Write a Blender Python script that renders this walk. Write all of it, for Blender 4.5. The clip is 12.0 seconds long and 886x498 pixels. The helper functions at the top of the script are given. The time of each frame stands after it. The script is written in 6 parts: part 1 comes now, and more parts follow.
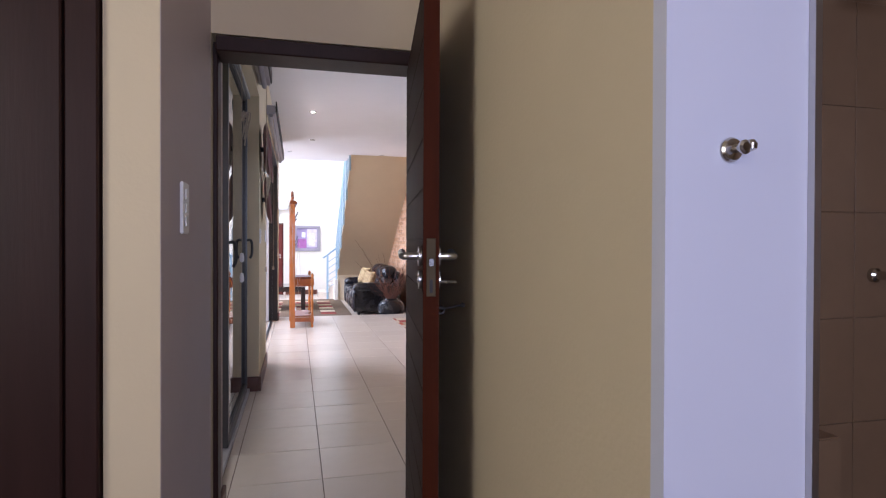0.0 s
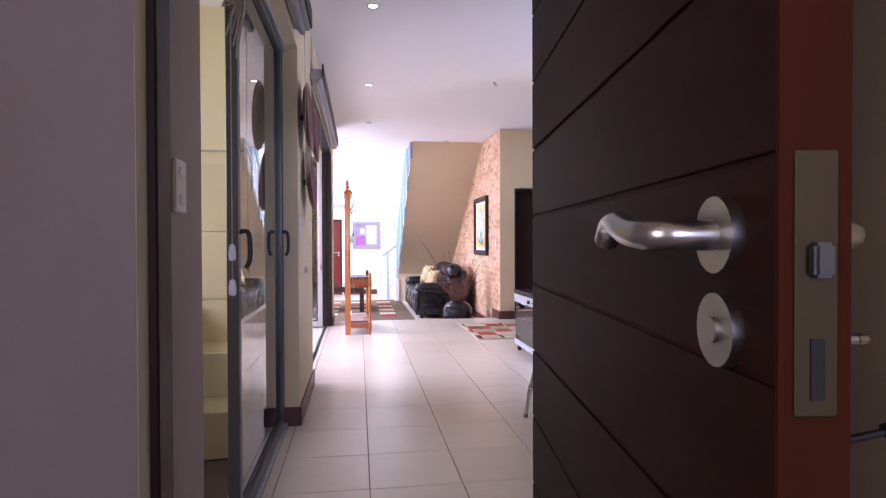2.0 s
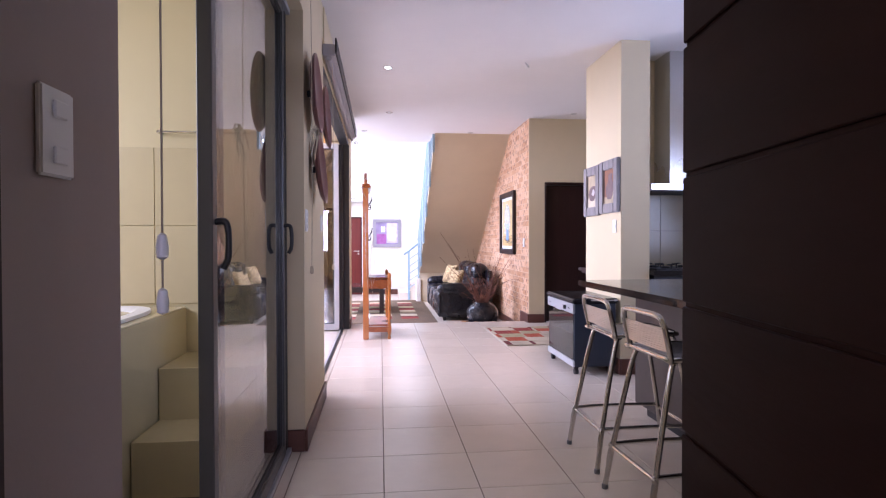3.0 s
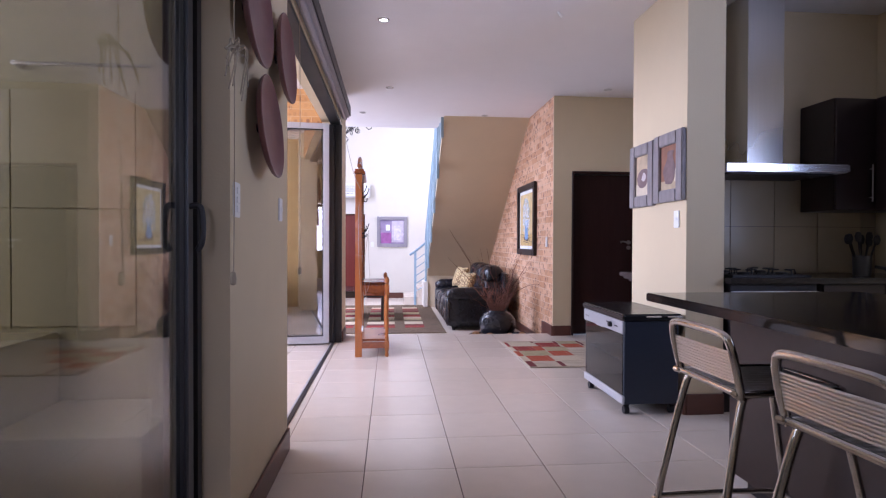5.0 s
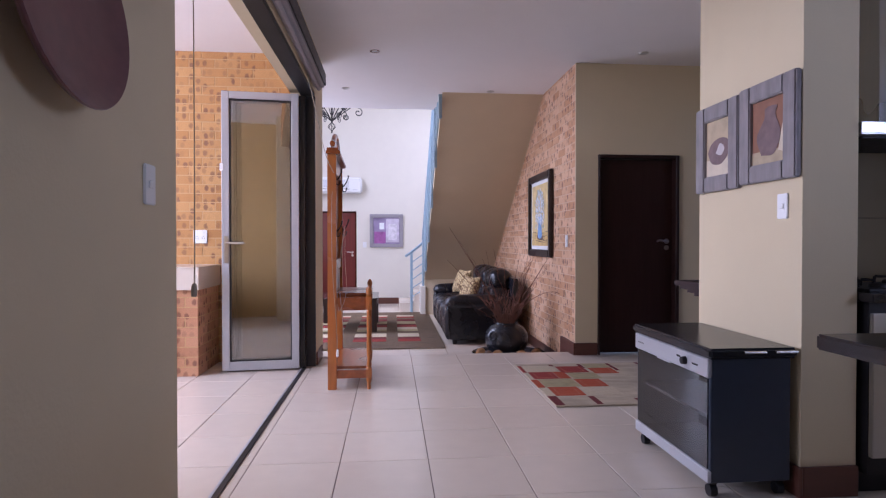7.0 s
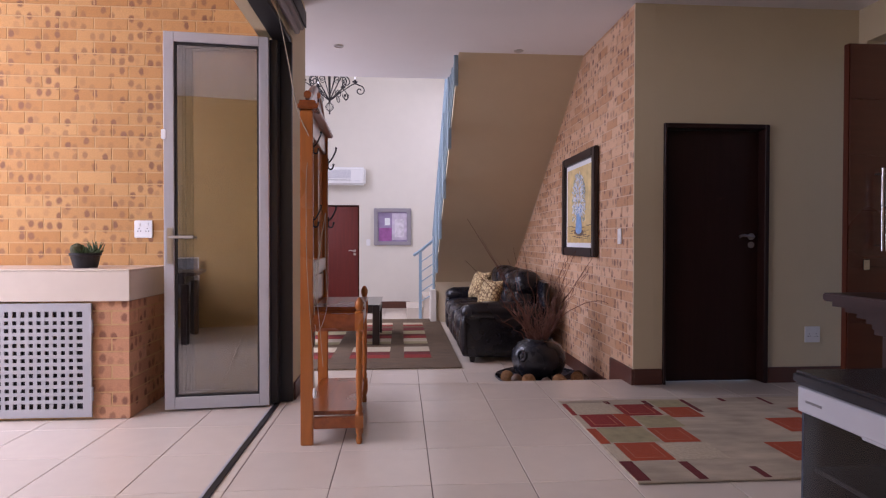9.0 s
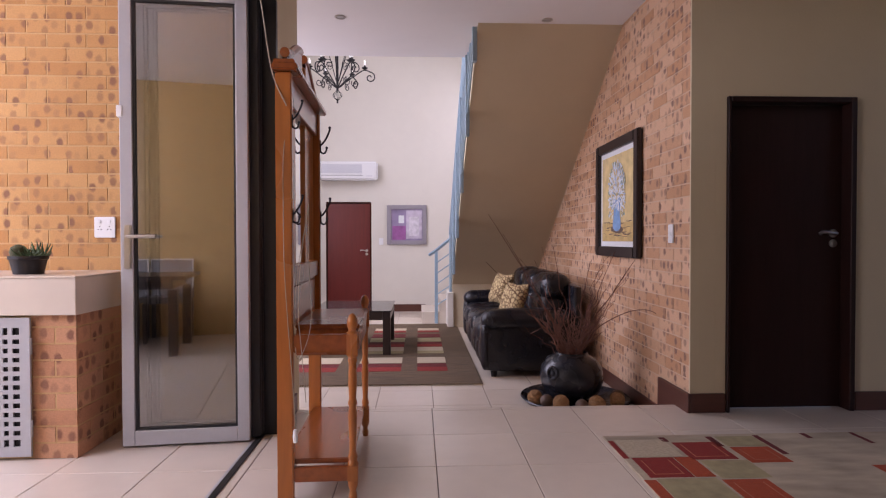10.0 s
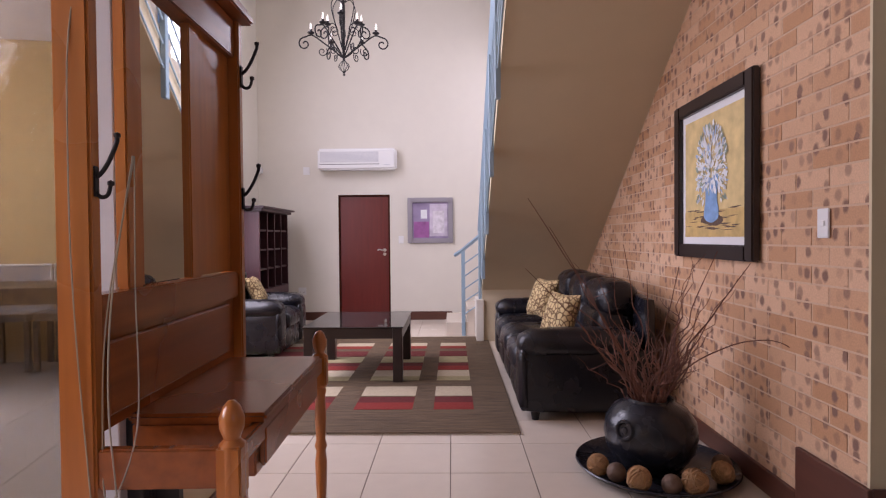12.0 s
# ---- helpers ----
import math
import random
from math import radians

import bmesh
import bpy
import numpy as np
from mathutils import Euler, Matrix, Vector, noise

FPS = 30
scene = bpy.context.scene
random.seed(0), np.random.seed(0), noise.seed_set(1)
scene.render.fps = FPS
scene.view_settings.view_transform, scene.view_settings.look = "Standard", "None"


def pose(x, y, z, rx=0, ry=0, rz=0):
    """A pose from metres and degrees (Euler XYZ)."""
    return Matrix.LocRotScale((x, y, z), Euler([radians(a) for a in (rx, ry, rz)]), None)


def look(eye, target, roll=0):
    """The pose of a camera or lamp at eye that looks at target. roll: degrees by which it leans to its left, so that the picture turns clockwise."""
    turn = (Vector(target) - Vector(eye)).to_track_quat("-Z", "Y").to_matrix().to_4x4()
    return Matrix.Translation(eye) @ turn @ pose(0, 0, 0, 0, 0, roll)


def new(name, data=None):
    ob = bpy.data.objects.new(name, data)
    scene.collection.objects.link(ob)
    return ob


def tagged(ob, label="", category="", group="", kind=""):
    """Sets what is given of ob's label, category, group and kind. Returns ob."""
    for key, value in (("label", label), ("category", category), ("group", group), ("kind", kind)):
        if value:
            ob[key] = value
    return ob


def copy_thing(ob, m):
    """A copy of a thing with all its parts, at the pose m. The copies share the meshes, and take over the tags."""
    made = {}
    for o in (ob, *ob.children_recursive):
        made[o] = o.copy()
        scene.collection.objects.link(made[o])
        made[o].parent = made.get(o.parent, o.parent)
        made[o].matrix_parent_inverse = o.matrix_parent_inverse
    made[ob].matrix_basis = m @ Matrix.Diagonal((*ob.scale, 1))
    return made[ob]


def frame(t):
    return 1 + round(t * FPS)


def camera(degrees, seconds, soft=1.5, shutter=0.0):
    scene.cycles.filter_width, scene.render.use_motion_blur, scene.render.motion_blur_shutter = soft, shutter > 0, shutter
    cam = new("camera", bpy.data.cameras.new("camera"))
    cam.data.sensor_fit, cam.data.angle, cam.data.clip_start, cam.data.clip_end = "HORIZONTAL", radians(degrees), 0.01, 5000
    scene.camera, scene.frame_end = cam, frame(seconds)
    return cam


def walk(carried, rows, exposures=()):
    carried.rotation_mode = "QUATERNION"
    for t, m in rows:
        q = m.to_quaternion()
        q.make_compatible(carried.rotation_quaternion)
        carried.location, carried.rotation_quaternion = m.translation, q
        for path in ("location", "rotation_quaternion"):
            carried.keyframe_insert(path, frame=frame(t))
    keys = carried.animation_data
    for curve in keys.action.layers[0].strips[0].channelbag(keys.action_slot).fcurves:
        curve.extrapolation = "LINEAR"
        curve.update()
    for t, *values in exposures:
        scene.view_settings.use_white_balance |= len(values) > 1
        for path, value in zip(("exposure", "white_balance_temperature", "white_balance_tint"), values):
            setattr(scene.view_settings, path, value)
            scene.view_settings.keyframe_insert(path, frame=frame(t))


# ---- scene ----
cam = camera(75.4, 12.0, soft=1.2)
PATH = [
    (0, (0.239, 0.416, 1.213), (0.734, 2.354, 1.196), 0.2),
    (0.5, (0.264, 0.696, 1.199), (0.715, 2.644, 1.18), -0.1),
    (1, (0.285, 0.988, 1.195), (0.676, 2.95, 1.173), -0.1),
    (1.5, (0.294, 1.287, 1.184), (0.631, 3.258, 1.162), -0.1),
    (2, (0.323, 1.587, 1.176), (0.614, 3.566, 1.151), -0.2),
    (2.5, (0.362, 1.873, 1.152), (0.605, 3.858, 1.129), -0.2),
    (3, (0.357, 2.137, 1.158), (0.574, 4.125, 1.13), -0.1),
    (5, (0.497, 3.301, 1.127), (0.678, 5.293, 1.102), 0.2),
    (5.5, (0.532, 3.606, 1.13), (0.711, 5.598, 1.104), 0.0),
    (6, (0.565, 3.918, 1.132), (0.744, 5.91, 1.108), 0.1),
    (6.5, (0.6, 4.225, 1.131), (0.779, 6.217, 1.105), -0.0),
    (7, (0.632, 4.535, 1.122), (0.811, 6.526, 1.097), -0.0),
    (9, (0.682, 5.835, 1.09), (0.829, 7.83, 1.062), 0.1),
    (9.5, (0.714, 6.183, 1.092), (0.829, 8.18, 1.061), -0.0),
    (10, (0.737, 6.531, 1.093), (0.822, 8.529, 1.06), -0.1),
    (10.5, (0.779, 6.878, 1.086), (0.836, 8.877, 1.053), -0.0),
    (11, (0.825, 7.23, 1.092), (0.852, 9.23, 1.057), -0.2),
    (11.5, (0.851, 7.571, 1.084), (0.851, 9.57, 1.049), -0.4),
    (12, (0.871, 7.884, 1.083), (0.838, 9.883, 1.044), -0.5),
]
walk(cam, [(t, look(eye, target, roll)) for t, eye, target, roll in PATH],
     exposures=[(0.0, 0.64, 5550, 19), (1.2, 0.58, 5300, 24), (2.0, 0.95, 5500, 29), (3.2, 0.76, 5500, 30), (4.8, 0.31, 5450, 29), (5.5, 0.14, 5400, 28), (6.2, 0.02, 5450, 28), (7.0, -0.28, 5450, 29), (9.0, -0.6, 6000, 32), (12.0, -0.5, 6350, 31)])

# ---- light ----
world = bpy.data.worlds.new("sky")
scene.world = world
world.use_nodes = True
wn = world.node_tree.nodes
sky = wn.new("ShaderNodeTexSky")
sky.sky_type, sky.sun_disc = "NISHITA", False
sky.sun_elevation, sky.sun_rotation = radians(48), radians(250)
wn["Background"].inputs["Strength"].default_value = 0.12
world.node_tree.links.new(sky.outputs[0], wn["Background"].inputs["Color"])
sun = new("sun", bpy.data.lights.new("sun", "SUN"))
sun.data.energy, sun.data.angle, sun.data.color = 1.2, radians(10), (1.0, 0.95, 0.88)
sun.matrix_world = look((-6, 3, 9), (0, 6, 0))


def window_light(name, place, target, w, h, watts, colour=(0.93, 0.95, 1.0), spread=180):
    """Daylight that enters through an opening of that size."""
    lamp = bpy.data.lights.new(name, "AREA")
    lamp.shape, lamp.size, lamp.size_y, lamp.energy, lamp.color = "RECTANGLE", w, h, watts, colour
    lamp.spread = radians(spread)
    ob = new(name, lamp)
    ob.matrix_world = look(place, target)
    return ob


LZ = -0.21     # lounge floor
CZ = 2.885      # ceiling
YF = 16.95     # far wall of the lounge
EDGE = 10.22   # step down into the lounge

window_light("patio_daylight", (-3.6, 8.0, 2.15), (-0.4, 8.2, 0.35), 3.4, 1.8, 265)
window_light("lounge_daylight", (-2.12, 12.9, 1.7), (2.4, 12.6, 1.2), 3.0, 2.0, 140)
window_light("lounge_upper_daylight", (-2.12, 13.6, 4.0), (2.0, 13.4, 1.6), 2.4, 1.2, 118)
window_light("stairwell_daylight", (2.42, 15.87, 3.3), (0.6, 15.5, 2.2), 1.4, 1.9, 45)
window_light("bathroom_daylight", (-2.2, 4.4, 1.9), (0.0, 4.4, 0.8), 1.6, 1.2, 17, (1.0, 0.96, 0.86))
window_light("bedroom_daylight", (0.55, -1.75, 1.6), (0.4, 2.0, 1.1), 0.9, 1.5, 28, (0.88, 0.86, 1.0))
window_light("bedroom_side_daylight", (-1.44, 0.75, 1.5), (0.7, 1.3, 1.2), 0.8, 1.4, 12.5, (1.0, 0.93, 0.76))
window_light("kitchen_daylight", (4.2, 4.8, 1.6), (1.7, 6.5, 2.7), 1.4, 1.0, 15, (0.74, 0.83, 1.0), 110)



# ---- materials ----
def mat(name, colour, rough=0.6, metal=0.0, grain=0.0, grain_scale=40.0, bump=0.0, bump_scale=200.0, stretch=(1, 1, 1),
        vary=0.0, coat=0.0, stain=0.0, stain_scale=1.2, specular=0.5, object_space=False):
    """A painted, plastered, wooden or metal surface: fine grain, broad stains, relief, variation from piece to piece."""
    m = bpy.data.materials.new(name)
    m.use_nodes = True
    nt = m.node_tree
    n, l = nt.nodes, nt.links
    b = n["Principled BSDF"]
    b.inputs["Roughness"].default_value, b.inputs["Metallic"].default_value = rough, metal
    b.inputs["Coat Weight"].default_value, b.inputs["Specular IOR Level"].default_value = coat, specular
    b.inputs["Coat Roughness"].default_value = 0.12
    co = n.new("ShaderNodeTexCoord")
    if object_space:
        src = co.outputs["Object"]
    else:
        src = n.new("ShaderNodeNewGeometry").outputs["Position"]
    mp = n.new("ShaderNodeMapping")
    mp.inputs["Scale"].default_value = stretch
    l.new(src, mp.inputs["Vector"])
    value = None

    def add(a, c):
        if a is None:
            return c
        s = n.new("ShaderNodeMath")
        s.operation = "ADD"
        l.new(a, s.inputs[0]), l.new(c, s.inputs[1])
        return s.outputs[0]

    def scaled(out, k):
        s = n.new("ShaderNodeMath")
        s.operation = "MULTIPLY_ADD"
        l.new(out, s.inputs[0])
        s.inputs[1].default_value, s.inputs[2].default_value = k * 2, -k
        return s.outputs[0]

    if grain:
        t = n.new("ShaderNodeTexNoise")
        t.inputs["Scale"].default_value, t.inputs["Detail"].default_value = grain_scale, 5
        l.new(mp.outputs[0], t.inputs["Vector"])
        value = add(value, scaled(t.outputs["Fac"], grain))
    if stain:
        t = n.new("ShaderNodeTexNoise")
        t.inputs["Scale"].default_value, t.inputs["Detail"].default_value = stain_scale, 3
        l.new(src, t.inputs["Vector"])
        value = add(value, scaled(t.outputs["Fac"], stain))
        rr = n.new("ShaderNodeMapRange")
        rr.inputs["To Min"].default_value, rr.inputs["To Max"].default_value = max(rough - min(0.1, stain), 0.02), min(rough + min(0.1, stain), 1)
        l.new(t.outputs["Fac"], rr.inputs["Value"])
        l.new(rr.outputs[0], b.inputs["Roughness"])
    if vary:
        o = n.new("ShaderNodeObjectInfo")
        value = add(value, scaled(o.outputs["Random"], vary))
    if value is None:
        b.inputs["Base Color"].default_value = (*colour, 1)
    else:
        g = n.new("ShaderNodeMath")
        g.operation = "ADD"
        l.new(value, g.inputs[0])
        g.inputs[1].default_value = 1.0
        v = n.new("ShaderNodeVectorMath")
        v.operation = "SCALE"
        v.inputs[0].default_value = colour
        l.new(g.outputs[0], v.inputs["Scale"])
        l.new(v.outputs[0], b.inputs["Base Color"])
    if bump:
        t = n.new("ShaderNodeTexNoise")
        t.inputs["Scale"].default_value, t.inputs["Detail"].default_value = bump_scale, 4
        l.new(mp.outputs[0], t.inputs["Vector"])
        k = n.new("ShaderNodeBump")
        k.inputs["Strength"].default_value, k.inputs["Distance"].default_value = bump, 0.01
        l.new(t.outputs["Fac"], k.inputs["Height"])
        l.new(k.outputs[0], b.inputs["Normal"])
    return m


def brick_mat(name, pale, dark, spot):
    """Face bricks: each brick has its own shade, with dark flashed spots and a sandy grain."""
    m = bpy.data.materials.new(name)
    m.use_nodes = True
    nt = m.node_tree
    n, l = nt.nodes, nt.links
    b = n["Principled BSDF"]
    b.inputs["Roughness"].default_value = 0.85
    geo, info = n.new("ShaderNodeNewGeometry"), n.new("ShaderNodeObjectInfo")
    s = n.new("ShaderNodeMath")
    s.operation = "ADD"
    l.new(geo.outputs["Random Per Island"], s.inputs[0]), l.new(info.outputs["Random"], s.inputs[1])
    f = n.new("ShaderNodeMath")
    f.operation = "FRACT"
    l.new(s.outputs[0], f.inputs[0])
    mix = n.new("ShaderNodeMix")
    mix.data_type = "RGBA"
    mix.inputs[6].default_value, mix.inputs[7].default_value = (*pale, 1), (*dark, 1)
    l.new(f.outputs[0], mix.inputs[0])
    # flashed spots
    vor = n.new("ShaderNodeTexVoronoi")
    vor.inputs["Scale"].default_value = 1.0
    vor.inputs["Randomness"].default_value = 0.7
    vor.voronoi_dimensions = "2D"
    wob = n.new("ShaderNodeTexNoise")
    wob.inputs["Scale"].default_value = 30
    wv = n.new("ShaderNodeVectorMath")
    wv.operation = "MULTIPLY_ADD"
    wv.inputs[1].default_value = (0.015, 0.015, 0.015)
    l.new(geo.outputs["Position"], wob.inputs["Vector"])
    l.new(wob.outputs["Color"], wv.inputs[0]), l.new(geo.outputs["Position"], wv.inputs[2])
    # along the wall (x + y) and up, one row of cells to a course
    xyz, run, vm = n.new("ShaderNodeSeparateXYZ"), n.new("ShaderNodeMath"), n.new("ShaderNodeCombineXYZ")
    l.new(wv.outputs[0], xyz.inputs[0])
    l.new(xyz.outputs[0], run.inputs[0]), l.new(xyz.outputs[1], run.inputs[1])
    along, up = n.new("ShaderNodeMath"), n.new("ShaderNodeMath")
    along.operation, up.operation = "MULTIPLY", "MULTIPLY"
    along.inputs[1].default_value, up.inputs[1].default_value = 16.0, 12.05
    l.new(run.outputs[0], along.inputs[0]), l.new(xyz.outputs[2], up.inputs[0])
    l.new(along.outputs[0], vm.inputs[0]), l.new(up.outputs[0], vm.inputs[1])
    l.new(vm.outputs[0], vor.inputs["Vector"])
    sp = n.new("ShaderNodeMapRange")
    sp.inputs["From Min"].default_value, sp.inputs["From Max"].default_value = 0.40, 0.22
    l.new(vor.outputs["Distance"], sp.inputs["Value"])
    sep = n.new("ShaderNodeSeparateColor")
    l.new(vor.outputs["Color"], sep.inputs[0])
    gate = n.new("ShaderNodeMapRange")
    gate.inputs["From Min"].default_value, gate.inputs["From Max"].default_value = 0.15, 0.95
    l.new(sep.outputs[0], gate.inputs["Value"])
    mm = n.new("ShaderNodeMath")
    mm.operation = "MULTIPLY"
    l.new(sp.outputs[0], mm.inputs[0]), l.new(gate.outputs[0], mm.inputs[1])
    mix2 = n.new("ShaderNodeMix")
    mix2.data_type = "RGBA"
    mix2.inputs[7].default_value = (*spot, 1)
    l.new(mm.outputs[0], mix2.inputs[0]), l.new(mix.outputs[2], mix2.inputs[6])
    t = n.new("ShaderNodeTexNoise")
    t.inputs["Scale"].default_value, t.inputs["Detail"].default_value = 130, 5
    l.new(geo.outputs["Position"], t.inputs["Vector"])
    hv = n.new("ShaderNodeMapRange")
    hv.inputs["To Min"].default_value, hv.inputs["To Max"].default_value = 0.75, 1.2
    l.new(t.outputs["Fac"], hv.inputs["Value"])
    v = n.new("ShaderNodeVectorMath")
    v.operation = "SCALE"
    l.new(mix2.outputs[2], v.inputs[0]), l.new(hv.outputs[0], v.inputs["Scale"])
    l.new(v.outputs[0], b.inputs["Base Color"])
    k = n.new("ShaderNodeBump")
    k.inputs["Strength"].default_value, k.inputs["Distance"].default_value = 0.35, 0.004
    l.new(t.outputs["Fac"], k.inputs["Height"]), l.new(k.outputs[0], b.inputs["Normal"])
    return m


def glow(name, colour, strength):
    m = bpy.data.materials.new(name)
    m.use_nodes = True
    b = m.node_tree.nodes["Principled BSDF"]
    b.inputs["Base Color"].default_value = (*colour, 1)
    b.inputs["Emission Color"].default_value, b.inputs["Emission Strength"].default_value = (*colour, 1), strength
    return m


def glass_mat(name, colour=(1, 1, 1), rough=0.0, ior=1.45):
    m = bpy.data.materials.new(name)
    m.use_nodes = True
    b = m.node_tree.nodes["Principled BSDF"]
    b.inputs["Base Color"].default_value = (*colour, 1)
    b.inputs["Roughness"].default_value, b.inputs["Transmission Weight"].default_value = rough, 1.0
    b.inputs["IOR"].default_value = ior
    return m


CREAM = mat("cream_wall_paint", (0.64, 0.54, 0.36), 0.75, grain=0.03, grain_scale=6, stain=0.04, bump=0.08, bump_scale=90)
PALE = mat("pale_wall_paint", (0.72, 0.68, 0.60), 0.75, grain=0.03, grain_scale=6, stain=0.03, bump=0.08, bump_scale=90)
CEIL = mat("white_ceiling_paint", (0.80, 0.78, 0.78), 0.85, grain=0.02, grain_scale=5, stain=0.03, bump=0.05, bump_scale=60)
OCHRE = mat("ochre_patio_paint", (0.50, 0.35, 0.15), 0.8, grain=0.08, grain_scale=8, stain=0.08, bump=0.1, bump_scale=60)
# taupe tone: shade on the cream corridor wall, put into the colour
CREAM_SHADED = mat("shaded_cream_wall_paint", (0.36, 0.285, 0.26), 0.6, grain=0.03, grain_scale=6, stain=0.04, bump=0.06, bump_scale=90)
# mauve-grey tone: bluish light on cream paint, put into the colour
CREAM_BLUELIT = mat("bluish_lit_cream_paint", (0.58, 0.50, 0.50), 0.6, grain=0.03, grain_scale=6, stain=0.04, bump=0.06, bump_scale=90)
LILAC = mat("white_gloss_paint", (0.66, 0.68, 0.79), 0.35, grain=0.02, grain_scale=4, stain=0.02)
TILE = mat("cream_porcelain_floor_tile", (0.66, 0.58, 0.49), 0.24, grain=0.05, grain_scale=9, stain=0.02, vary=0.03, specular=0.5)
GROUT = mat("brown_grout", (0.16, 0.12, 0.10), 0.9, grain=0.15, grain_scale=60)
DARKWOOD = mat("dark_stained_meranti", (0.026, 0.010, 0.008), 0.45, specular=0.25, grain=0.35, grain_scale=30, stretch=(1, 1, 0.08), stain=0.12, bump=0.05, bump_scale=120)
DARKWOOD_H = mat("dark_stained_meranti_boards", (0.026, 0.009, 0.007), 0.55, specular=0.08, grain=0.35, grain_scale=30, stretch=(1, 0.08, 1), stain=0.15, vary=0.1, bump=0.05, bump_scale=120)
REDWOOD = mat("red_brown_varnished_wood", (0.048, 0.011, 0.004), 0.6, specular=0.06, grain=0.3, grain_scale=40, stretch=(1, 1, 0.08), stain=0.1)
SKIRT = mat("brown_skirting_wood", (0.10, 0.035, 0.022), 0.4, grain=0.3, grain_scale=30, stretch=(0.1, 0.1, 1), stain=0.1)
ORANGEWOOD = mat("orange_varnished_pine", (0.40, 0.125, 0.020), 0.3, grain=0.4, grain_scale=28, stretch=(1, 1, 0.1), stain=0.1, coat=0.3)
ORANGEWOOD_H = mat("orange_varnished_pine_lengthwise", (0.26, 0.067, 0.013), 0.28, grain=0.45, grain_scale=28, stretch=(1, 0.1, 1), stain=0.12, coat=0.35)
ALU = mat("grey_powder_coated_aluminium", (0.42, 0.42, 0.44), 0.42, metal=0.15, grain=0.04, grain_scale=50, stain=0.04)
BLACKALU = mat("black_aluminium", (0.02, 0.02, 0.022), 0.45, metal=0.2, stain=0.1)
STEEL = mat("brushed_steel", (0.55, 0.54, 0.53), 0.28, metal=1.0, grain=0.05, grain_scale=60, stretch=(1, 1, 0.05), stain=0.05)
CHROME = mat("worn_chrome_tube", (0.58, 0.56, 0.53), 0.2, metal=1.0, stain=0.1, stain_scale=20)
BLACKMETAL = mat("black_wrought_iron", (0.018, 0.016, 0.018), 0.5, metal=0.4, stain=0.15, stain_scale=30)
GRANITE = mat("black_granite", (0.018, 0.015, 0.016), 0.1, grain=0.7, grain_scale=160, stain=0.2)
BLACKWOOD = mat("dark_espresso_laminate", (0.022, 0.013, 0.012), 0.32, grain=0.3, grain_scale=30, stretch=(0.1, 1, 1), stain=0.15)
LEATHER = mat("black_leather", (0.008, 0.008, 0.013), 0.27, grain=0.25, grain_scale=30, bump=0.25, bump_scale=150, stain=0.2, stain_scale=5)
WHITEPLASTIC = mat("white_plastic", (0.80, 0.80, 0.80), 0.35, stain=0.02)
BLUEPAINT = mat("pale_blue_painted_steel", (0.30, 0.42, 0.52), 0.4, metal=0.1, grain=0.06, grain_scale=30, stain=0.06)
CERAMIC = mat("black_glazed_ceramic", (0.016, 0.017, 0.024), 0.26, grain=0.2, grain_scale=25, bump=0.1, bump_scale=60, stain=0.2, stain_scale=6)
TWIG = mat("red_brown_twig_bark", (0.17, 0.070, 0.045), 0.8, grain=0.4, grain_scale=60, stain=0.2, stain_scale=10)
MIRROR = mat("mirror_silver", (0.92, 0.93, 0.92), 0.015, metal=1.0)
GLASS = glass_mat("clear_glass")
TINT = glass_mat("grey_tinted_glass", (0.68, 0.69, 0.68))
SOLAR = glass_mat("reflective_grey_glass", (0.66, 0.67, 0.66), ior=2.5)
SMOKE = glass_mat("smoked_glass", (0.25, 0.26, 0.28))
TERRACOTTA = mat("dark_red_glazed_plate", (0.16, 0.066, 0.066), 0.4, grain=0.2, grain_scale=30, stain=0.2, stain_scale=6)
WALLTILE = mat("cream_wall_tile", (0.62, 0.54, 0.34), 0.22, grain=0.04, grain_scale=10, vary=0.03, stain=0.03)
BRICK_RED = brick_mat("pink_face_brick", (0.70, 0.45, 0.29), (0.52, 0.275, 0.14), (0.23, 0.125, 0.09))
BRICK_YEL = brick_mat("ochre_face_brick", (0.56, 0.31, 0.115), (0.44, 0.21, 0.065), (0.24, 0.11, 0.055))
BATHPAINT = mat("yellow_cream_bathroom_paint", (0.68, 0.60, 0.37), 0.7, grain=0.03, grain_scale=6, stain=0.03)
BROWNTILE = mat("brown_shower_tile", (0.30, 0.20, 0.12), 0.3, grain=0.1, grain_scale=12, stain=0.06, vary=0.05)
ALUDARK = mat("dark_grey_aluminium", (0.075, 0.078, 0.085), 0.38, metal=0.4, grain=0.04, grain_scale=50, stain=0.04)
MORTAR = mat("pale_mortar", (0.62, 0.43, 0.295), 0.95, grain=0.15, grain_scale=80, bump=0.3, bump_scale=150)
MORTAR_YEL = mat("ochre_mortar", (0.54, 0.34, 0.16), 0.95, grain=0.15, grain_scale=80, bump=0.3, bump_scale=150)
BRICK_COUNTER = brick_mat("red_face_brick", (0.60, 0.32, 0.18), (0.48, 0.23, 0.12), (0.25, 0.11, 0.065))
CORD = mat("white_cord", (0.38, 0.32, 0.24), 0.8, grain=0.1)
GRASS = mat("garden_lawn", (0.06, 0.09, 0.03), 0.9, grain=0.4, grain_scale=8, stain=0.3)
SMOKE_STEEL = mat("dark_brushed_steel", (0.12, 0.12, 0.125), 0.35, metal=0.8, stain=0.1)
STONE = mat("grey_hook_steel", (0.25, 0.25, 0.26), 0.3, metal=0.9)


